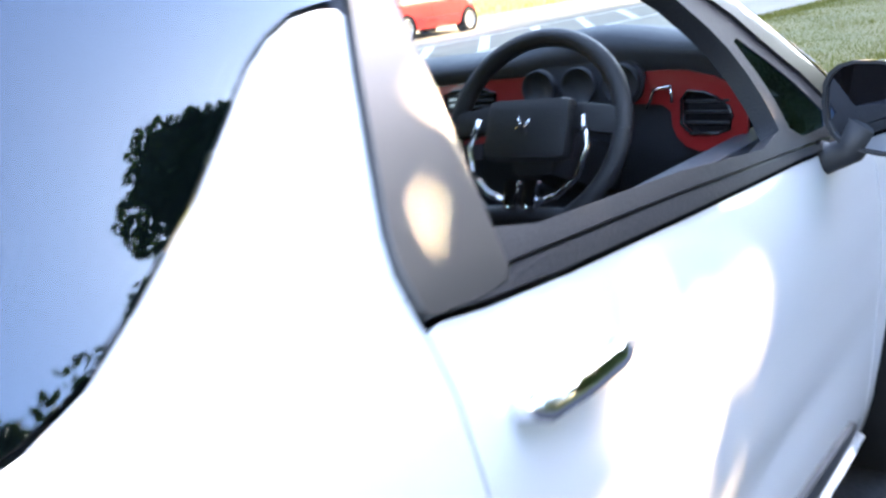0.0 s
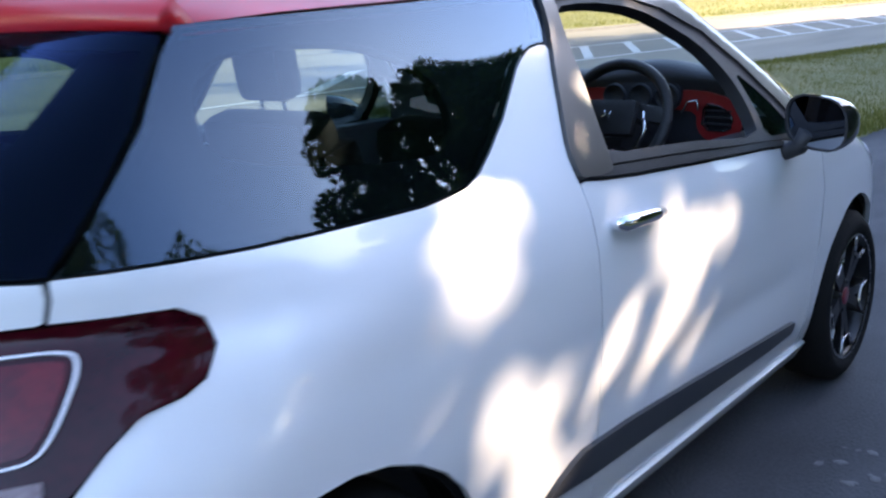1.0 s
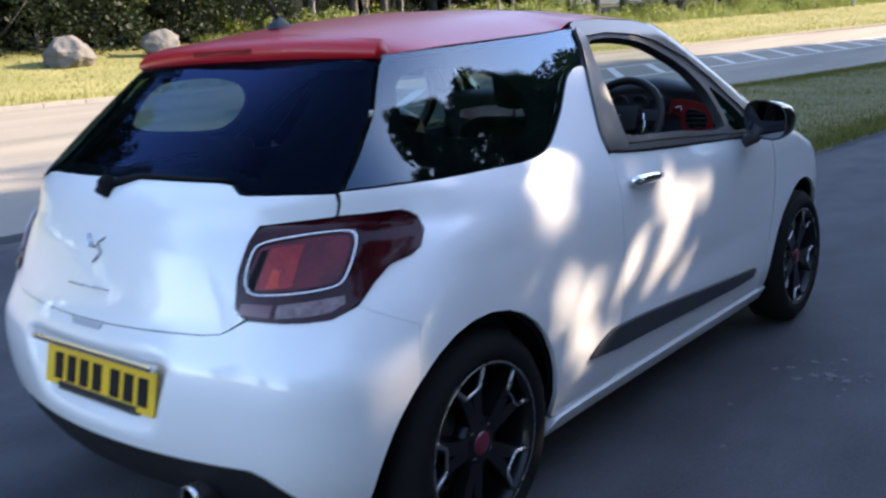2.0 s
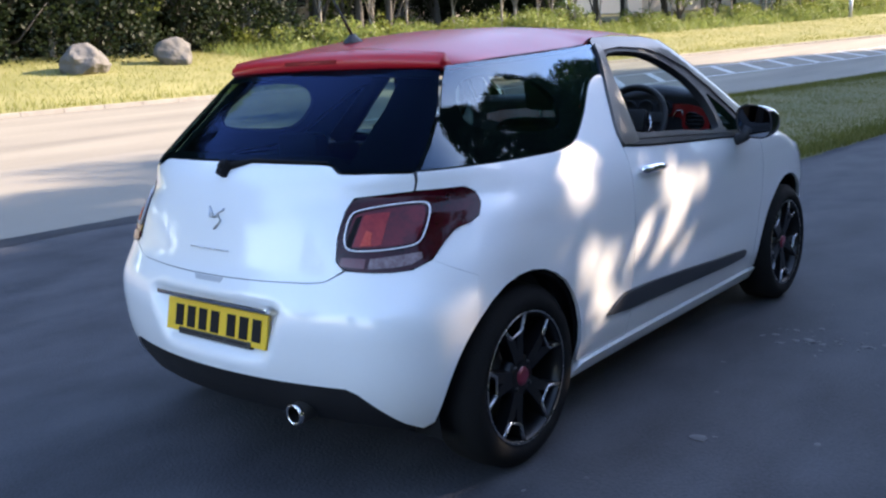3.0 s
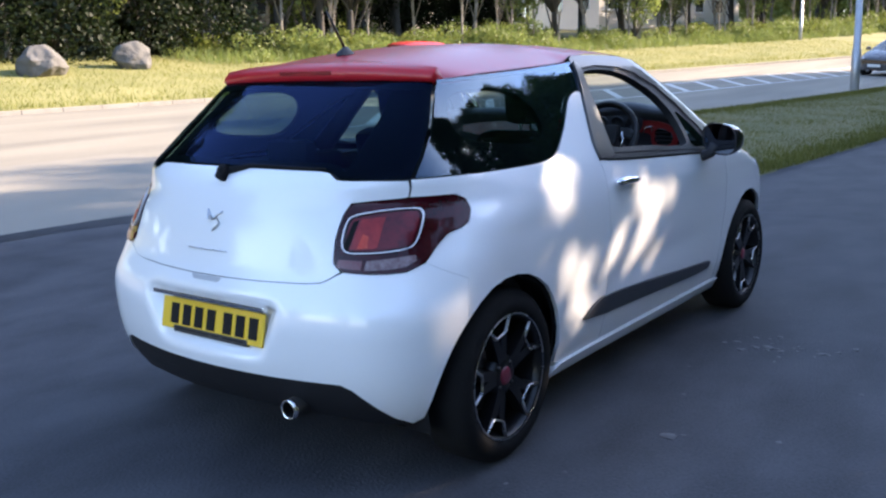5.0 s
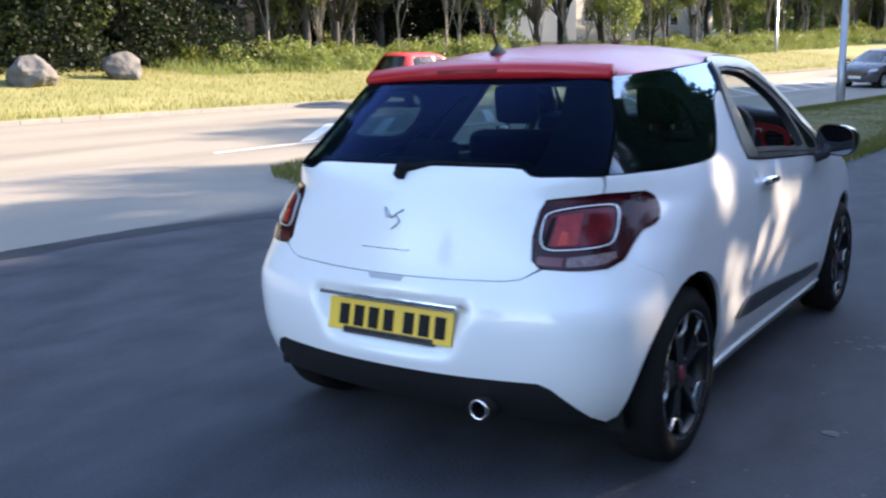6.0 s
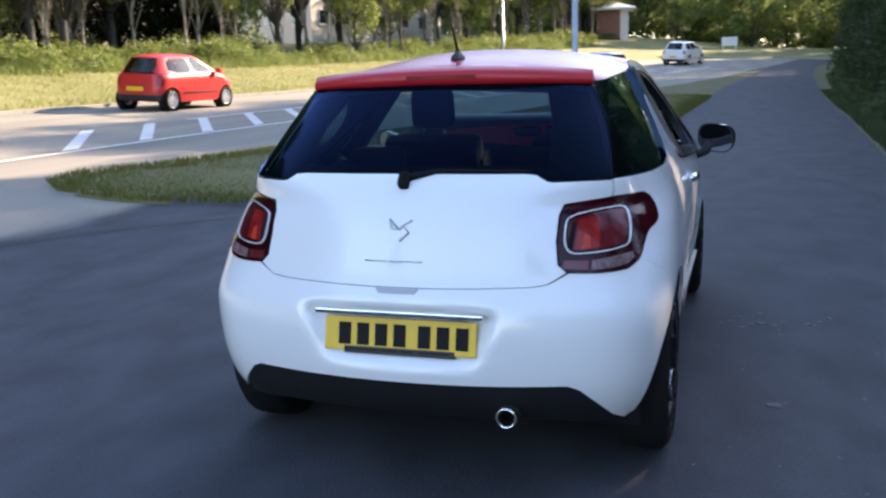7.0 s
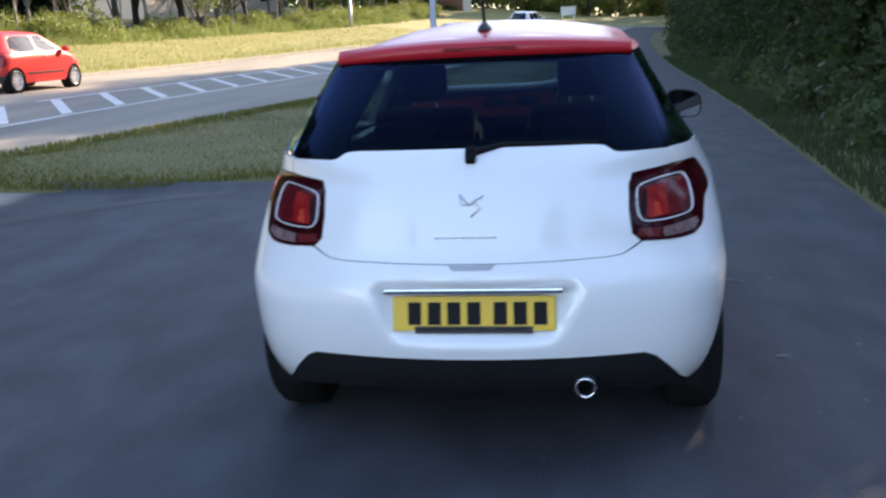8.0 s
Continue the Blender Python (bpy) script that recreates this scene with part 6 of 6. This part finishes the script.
stone_spots += [(stone_rng.uniform(-4.6, -0.9), stone_rng.uniform(-1.5, 3.6), stone_rng.uniform(0.004, 0.009)) for _ in range(34)]
for i, (x, y, s) in enumerate(stone_spots):
    bm = bmesh.new()
    bmesh.ops.create_icosphere(bm, subdivisions=2 if s > 0.011 else 1, radius=1)
    for v in bm.verts:
        v.co *= 1 + 0.45 * noise.noise(v.co * 1.7 + Vector((i * 3.3, 0, 0)))
        v.co = Vector((v.co.x * s * 1.5, v.co.y * s, v.co.z * s * 0.22))
    ob = part("stone", bm, STONE_LIGHT, None, smooth=True)
    ob.matrix_world = pose(x, y, s * 0.10, 0, 0, i * 50)
    tagged(ob, "small pale flat stone lying on asphalt", "stone", group="stones on the asphalt")


# ---- lamp posts ----
def lamp_post(x, y, tall, r, label, turn=0):
    post = empty("street_lamp", label, "street lamp", group="lamp posts")
    link("pole", *tube([(0, 0, -0.3), (0, 0, 1.3), (0, 0, 1.32), (0, 0, tall)], [r * 1.25, r * 1.25, r, r * 0.6], 14), GALVANISED, post)
    link("arm", *tube([(0, 0, tall - 0.02), (0.4, 0, tall + 0.12), (0.9, 0, tall + 0.15)], [r * 0.55, r * 0.5, r * 0.45], 10), GALVANISED, post)
    part("lamp_head", boxed(0.85, 1.4, -0.12, 0.12, tall + 0.08, tall + 0.2, bevel=0.04), GALVANISED, post, smooth=True)
    part("base_flap", boxed(-0.03, 0.03, -r * 1.25 - 0.006, -r * 1.2, 0.45, 0.95, bevel=0.003), GALVANISED, post)
    post.matrix_world = at_ground(x, y, turn)
    return post


lamp_post(-4.35, 29.0, 8.0, 0.11, "tall galvanised street lamp on the grass strip", 170)
lamp_post(-14.6, 60.0, 8.0, 0.09, "distant galvanised street lamp across the road", 0)


# white notice board on the grass at the far end of the road
board = empty("notice_board", "white notice board on two posts on far grass", "sign")
for x in (-0.55, 0.55):
    part("post", boxed(x - 0.05, x + 0.05, -0.05, 0.05, -0.3, 1.45, bevel=0.01), FRAME, board)
part("panel_board", boxed(-0.7, 0.7, -0.085, -0.052, 0.62, 1.4, bevel=0.01), FRAME, board)
board.matrix_world = pose(0.0, 86.5, float(height(0.0, 86.5)))

# ---- houses behind the wood ----
def house(x, y, turn, wide, deep, tall, wall_mat, label, hipped=False):
    h = empty("house", label, "house", group="buildings beyond the trees")
    part("wall", boxed(-wide / 2, wide / 2, -deep / 2, deep / 2, -0.8, tall), wall_mat, h)
    bm = bmesh.new()
    if hipped:
        box(bm, -wide / 2 - 0.7, wide / 2 + 0.7, -deep / 2 - 0.7, deep / 2 + 0.7, tall, tall + 0.22, 0.04)
        q = [bm.verts.new((sx * (wide / 2 + 0.6), sy * (deep / 2 + 0.6), tall + 0.222)) for sx, sy in ((-1, -1), (1, -1), (1, 1), (-1, 1))] + [bm.verts.new((0, sy * deep * 0.2, tall + 0.95)) for sy in (-1, 1)]
        for g in ((0, 1, 4), (1, 2, 5, 4), (2, 3, 5), (3, 0, 4, 5)):
            bm.faces.new([q[i] for i in g])
        # Cream block added in place of the pale gable wall at the right.
        part("gable_block", boxed(wide / 2 - 0.75, wide / 2 + 0.05, -deep / 2 - 0.05, -deep / 2 + 0.6, -0.8, tall - 0.003), RENDERED, h)
    else:
        q = [bm.verts.new(p) for p in ((-wide / 2 - 0.3, -deep / 2 - 0.4, tall - 0.1), (wide / 2 + 0.3, -deep / 2 - 0.4, tall - 0.1), (wide / 2 + 0.3, deep / 2 + 0.4, tall - 0.1), (-wide / 2 - 0.3, deep / 2 + 0.4, tall - 0.1), (-wide / 2 - 0.3, 0, tall + deep * 0.32), (wide / 2 + 0.3, 0, tall + deep * 0.32))]
        for g in ((0, 1, 5, 4), (2, 3, 4, 5), (0, 4, 3), (1, 2, 5), (0, 3, 2, 1)):
            bm.faces.new([q[i] for i in g])
    part("roof", bm, FRAME if hipped else ROOFING, h)
    storeys = max(1, int(tall // 2.6))
    for s in range(storeys):
        for i in range(int(wide // 3)):
            cx = -wide / 2 + 1.6 + i * 3.0
            z0 = 0.9 + s * 2.6
            for side in (-1, 1):
                yy = side * deep / 2
                win = part("window", boxed(cx - 0.65, cx + 0.65, yy - 0.05, yy + 0.05, z0, z0 + 1.2), FRAME, h)
                part("pane", boxed(cx - 0.57, cx + 0.57, yy - 0.06, yy + 0.06, z0 + 0.08, z0 + 1.12), WINDOW, win)
                part("sill", boxed(cx - 0.72, cx + 0.72, yy - 0.12, yy + 0.12, z0 - 0.07, z0), FRAME, win)
    for i in range(int(deep // 3)):
        cy = -deep / 2 + 1.6 + i * 3.0
        for side in (-1, 1):
            xx = side * wide / 2
            win = part("window", boxed(xx - 0.05, xx + 0.05, cy - 0.6, cy + 0.6, 0.9, 2.1), FRAME, h)
            part("pane", boxed(xx - 0.06, xx + 0.06, cy - 0.52, cy + 0.52, 0.98, 2.02), WINDOW, win)
    h.matrix_world = pose(x, y, float(height(x, y)), 0, 0, turn)
    return h


house(-41, 26, 80, 16, 8, 5.3, RENDERED, "pale rendered house half hidden behind trees")
house(-39, 47, 82, 22, 8, 5.3, RENDERED, "long cream-rendered house behind trees")
house(-34, 78, 76, 20, 8, 5.3, RENDERED, "cream-rendered house behind the wood")
house(-11.3, 92, 8, 2.9, 5.0, 2.65, BRICK, "low red-brown building with white hipped roof", hipped=True)


# ---- other cars on the road ----
def plain_taper(k_r, k_n):
    def taper(y, z):
        up = np.clip((z - 0.85) / 0.2, 0, 1)
        return -np.maximum(1.3 - y, 0) ** 2 * (0.03 + k_r * up) - np.maximum(y - 2.4, 0) ** 2 * (0.03 + k_n * up)
    return taper


def traffic_car(label, at, long, half_w, tall, belt, paint, tail_rake, nose_y, screen, wheelbase, overhang, wheel_r, lower=None, doors=1, rim_mat=STEEL, front_plate=False):
    """A simpler car for the road: body, roof, glass all round, lamps, plates and wheels."""
    thing = empty("passing_car", label, "car")
    mid_ = long * 0.5
    sh = Shell(
        width=[(0.15, half_w - 0.10), (0.25, half_w - 0.03), (0.5, half_w), (belt - 0.12, half_w), (belt, half_w - 0.04), (tall - 0.12, half_w - 0.26), (tall, half_w - 0.36)],
        tail=[(0.15, 0.16), (0.3, 0.06), (0.5, 0.02), (0.7, 0.05), (belt, 0.10), (tall - 0.1, 0.10 + tail_rake), (tall, 0.25 + tail_rake)],
        nose=[(0.15, long - 0.16), (0.3, long - 0.05), (0.5, long - 0.01), (0.68, long - 0.06), (0.8, long - 0.25), (belt - 0.06, nose_y + 0.35), (belt + 0.02, nose_y), (tall - 0.08, screen), (tall, screen - 0.2)],
        mid=mid_, round_tail=[(0, 0.3), (2, 0.3)], round_nose=[(0, 0.4), (belt, 0.35), (belt + 0.06, 0.16), (2, 0.15)], taper=plain_taper(0.07, 0.06), bow=0.14)
    s_, b_, n_ = sh.side, sh.back, sh.front
    rear_y, front_y = overhang, overhang + wheelbase
    ra = wheel_r + 0.05

    def arch(y, a0, a1, n=10):
        return [s_(y + ra * math.cos(radians(a0 + (a1 - a0) * i / n)), wheel_r + ra * math.sin(radians(a0 + (a1 - a0) * i / n))) for i in range(n + 1)]

    side = [b_(0.0, 0.25), b_(half_w * 0.6, 0.25), s_(rear_y - ra - 0.05, 0.25)] + arch(rear_y, 176, 4) + [s_(rear_y + ra + 0.05, 0.22), s_(front_y - ra - 0.05, 0.22)] + arch(front_y, 176, 4) + [s_(front_y + ra + 0.04, 0.25), n_(half_w * 0.6, 0.22), n_(0.0, 0.22), n_(0.0, belt - 0.0), n_(half_w * 0.6, belt - 0.0), s_(nose_y - 0.3, belt), s_(long * 0.5, belt), s_(0.7, belt), b_(half_w * 0.7, belt), b_(0.0, belt)]
    for flip in (False, True):
        panel("body_side", sh, side, paint, thing, flip=flip, rim=0.03, step=0.08)
    rail = tall - 0.10
    z1, z0 = rail - 0.01, belt + 0.01
    y_front = nose_y - 0.28
    cuts = [0.42] + [0.42 + (y_front - 0.42) * i / (doors + 1) for i in range(1, doors + 1)] + [y_front]
    for flip in (False, True):
        band_ = [b_(half_w * 0.62, z0), s_(0.6, z0), s_(long * 0.45, z0), s_(y_front + 0.1, z0), n_(half_w * 0.66, z0), n_(half_w * 0.55, (z0 + z1) / 2), n_(half_w * 0.5, z1), s_(screen - 0.35, z1), s_(long * 0.4, z1), s_(tail_rake + 0.45, z1), b_(half_w * 0.5, z1), b_(half_w * 0.57, (z0 + z1) / 2)]
        holes = []
        for i in range(len(cuts) - 1):
            ya, yb = cuts[i] + 0.02, cuts[i + 1] - 0.02
            top_a, top_b = max(ya, tail_rake + 0.40), min(yb, screen - 0.15)
            holes.append(rounded([s_(ya, z0 + 0.005), s_(yb, z0 + 0.005), s_(top_b, z1 - 0.012), s_((top_a + top_b) / 2, z1 - 0.008), s_(top_a, z1 - 0.012)], 1))
        panel("pillar_frame", sh, band_, paint, thing, holes=holes, flip=flip, rim=0.03, step=0.06)
        for h in holes:
            panel("side_window", sh, h, TRAFFIC_GLASS, thing, off=-0.012, rim=0.004, flip=flip, step=0.1).visible_shadow = False
        tl = rounded([b_(half_w * 0.72, belt - 0.32), s_(0.24, belt - 0.30), s_(0.30, belt - 0.03), b_(half_w * 0.74, belt - 0.04)], 1)
        panel("tail_lamp", sh, tl, LAMP_RED, thing, off=0.006, rim=0.012, flip=flip, step=0.05)
        hl = rounded([n_(half_w * 0.55, 0.62), s_(long - 0.32, 0.66), s_(long - 0.45, 0.78), n_(half_w * 0.6, 0.74)], 1)
        panel("headlamp", sh, hl, LAMP_WHITE, thing, off=0.006, rim=0.012, flip=flip, step=0.05)
        handle = [s_(cuts[-1] - (cuts[-1] - cuts[-2]) * 0.86, belt - 0.12), s_(cuts[-1] - (cuts[-1] - cuts[-2]) * 0.70, belt - 0.12), s_(cuts[-1] - (cuts[-1] - cuts[-2]) * 0.70, belt - 0.09), s_(cuts[-1] - (cuts[-1] - cuts[-2]) * 0.86, belt - 0.09)]
        panel("door_handle", sh, handle, paint, thing, off=0.025, rim=0.02, flip=flip, step=0.03)
        for y in cuts[1:] + [y_front + 0.18]:
            panel("door_gap", sh, [s_(y - 0.004, 0.30), s_(y + 0.004, 0.30), s_(y + 0.004, belt - 0.01), s_(y - 0.004, belt - 0.01)], LINER, thing, off=0.002, rim=0.003, flip=flip, step=0.12)
        strip_ = [s_(rear_y + ra + 0.1, 0.44), s_(front_y - ra - 0.1, 0.44), s_(front_y - ra - 0.1, 0.48), s_(rear_y + ra + 0.1, 0.48)]
        panel("side_strip", sh, strip_, BLACK if lower else paint, thing, off=0.012, rim=0.012, flip=flip, step=0.08)
        sx = -1 if flip else 1
        part("door_mirror", boxed(sx * (half_w + 0.06) - 0.09, sx * (half_w + 0.06) + 0.09, nose_y - 0.36, nose_y - 0.24, belt + 0.0, belt + 0.13, bevel=0.04), paint, thing, smooth=True)
        lo = [b_(0.0, 0.27), b_(half_w * 0.6, 0.27), s_(0.3, 0.28), s_(0.3, 0.42), b_(half_w * 0.6, 0.42), b_(0.0, 0.42)]
        if lower:
            panel("lower_bumper", sh, lo, lower, thing, off=0.015, rim=0.03, flip=flip, step=0.06)
    bg = [b_(0.0, z0 + 0.02), b_(half_w * 0.58, z0 + 0.02), b_(half_w * 0.53, (z0 + z1) / 2), b_(half_w * 0.47, z1 - 0.02), b_(0.0, z1)]
    panel("rear_window", sh, bg + [(-a, z) for a, z in bg[::-1] if a > 1e-6], TRAFFIC_GLASS, thing, rim=0.01, step=0.08).visible_shadow = False
    wsn = [n_(0.02, z0 + 0.01), n_(half_w * 0.64, z0 + 0.01), n_(half_w * 0.54, (z0 + z1) / 2), n_(half_w * 0.48, z1 - 0.01), n_(0.02, z1)]
    panel("windscreen", sh, wsn + [(2 * math.pi - a, z) for a, z in wsn[::-1]], TRAFFIC_GLASS, thing, rim=0.01, step=0.08).visible_shadow = False
    edge_phi = np.linspace(-math.pi, math.pi, 73)[:-1]
    ring_ = sh.at(edge_phi, np.full(72, rail - 0.012))
    cy = (ring_[:, 1].min() + ring_[:, 1].max()) / 2
    rows_ = [ring_]
    for k_, up in ((0.97, 0.02), (0.85, 0.055), (0.6, 0.085), (0.3, 0.1)):
        r2 = ring_.copy()
        r2[:, 0] *= k_
        r2[:, 1] = cy + (ring_[:, 1] - cy) * k_
        r2[:, 2] += up
        rows_.append(r2)
    v_ = list(np.concatenate(rows_)) + [(0, cy, rail + 0.092)]
    f_ = [(i * 72 + j, i * 72 + (j + 1) % 72, (i + 1) * 72 + (j + 1) % 72, (i + 1) * 72 + j) for i in range(4) for j in range(72)] + [(4 * 72 + j, 4 * 72 + (j + 1) % 72, 5 * 72) for j in range(72)]
    link("roof", v_, f_, paint, thing)
    part("cabin", boxed(-half_w + 0.2, half_w - 0.2, 0.7, nose_y - 0.2, 0.2, belt - 0.06, bevel=0.05), LINER, thing)
    for x in (-0.36, 0.36):
        part("seat_back", boxed(x - 0.22, x + 0.22, long * 0.44, long * 0.44 + 0.12, 0.5, belt + 0.28, bevel=0.05), CLOTH, thing, smooth=True)
    yb = float(sh.at(0.0, 0.5)[1])
    part("number_plate", boxed(-0.26, 0.26, yb - 0.02, yb, 0.52, 0.63), PLATE, thing)
    if front_plate:
        yf_ = float(sh.at(math.pi, 0.42)[1])
        part("number_plate", boxed(-0.26, 0.26, yf_ - 0.005, yf_ + 0.02, 0.36, 0.47), FRAME, thing)
        part("grille", boxed(-0.5, 0.5, yf_ - 0.04, yf_ + 0.008, 0.5, 0.62, bevel=0.01), GLOSS_BLACK, thing)
    for y in (rear_y, front_y):
        for sx in (1, -1):
            m = pose(sx * (half_w - 0.10), y, wheel_r) if sx > 0 else pose(sx * (half_w - 0.10), y, wheel_r, 0, 0, 180)
            wheel(thing, m, radius=wheel_r, rim_r=wheel_r - 0.085, cap=False, polished=False, rim_mat=rim_mat, spokes=7)
            hous = lathe([(-0.14, ra - 0.01), (0.06, ra - 0.01)], 24, "x")
            link("wheel_housing", *moved(hous, m), LINER, thing)
    thing.matrix_world = at
    return thing


def on_road(x, y, turn):
    z = float(height(x, y)) + 0.0
    gx, gy = float(height(x + 0.5, y) - height(x - 0.5, y)), float(height(x, y + 0.5) - height(x, y - 0.5))
    base = pose(x, y, z, 0, 0, turn)
    up = Vector((-gx, -gy, 1)).normalized()
    fwd = base.to_3x3() @ Vector((0, 1, 0))
    fwd = (fwd - up * fwd.dot(up)).normalized()
    side_ = fwd.cross(up)
    m = Matrix((side_, fwd, up)).transposed().to_4x4()
    m.translation = (x, y, z)
    return m


RED_CAR = material("bright_red_paint", (0.55, 0.024, 0.018), 0.4, coat=0.3, spread=0.1, size=3)
GREY_CAR = material("dark_grey_paint", (0.085, 0.08, 0.085), 0.28, coat=0.4, spread=0.2, size=3, second=(0.13, 0.125, 0.13))
ALLOY = material("silver_alloy", (0.7, 0.7, 0.71), 0.3, metal=0.7)
traffic_car("small bright red three-door city car on the road", on_road(-13.75, 17.6, -4), 3.43, 0.815, 1.46, 0.95, RED_CAR, 0.22, 2.72, 1.95, 2.34, 0.50, 0.285, lower=BLACK, doors=1, rim_mat=ALLOY)
traffic_car("dark grey five-door hatchback on the road", on_road(-4.5, 41.5, 180 - 17), 3.9, 0.85, 1.52, 0.98, GREY_CAR, 0.26, 3.05, 2.15, 2.5, 0.60, 0.30, doors=2, rim_mat=ALLOY, front_plate=True)
traffic_car("white sport utility vehicle far along the road", on_road(-3.6, 65.0, -17), 4.44, 0.92, 1.64, 1.08, WHITE, 0.35, 3.25, 2.35, 2.64, 0.88, 0.34, lower=BLACK, doors=2, rim_mat=ALLOY)
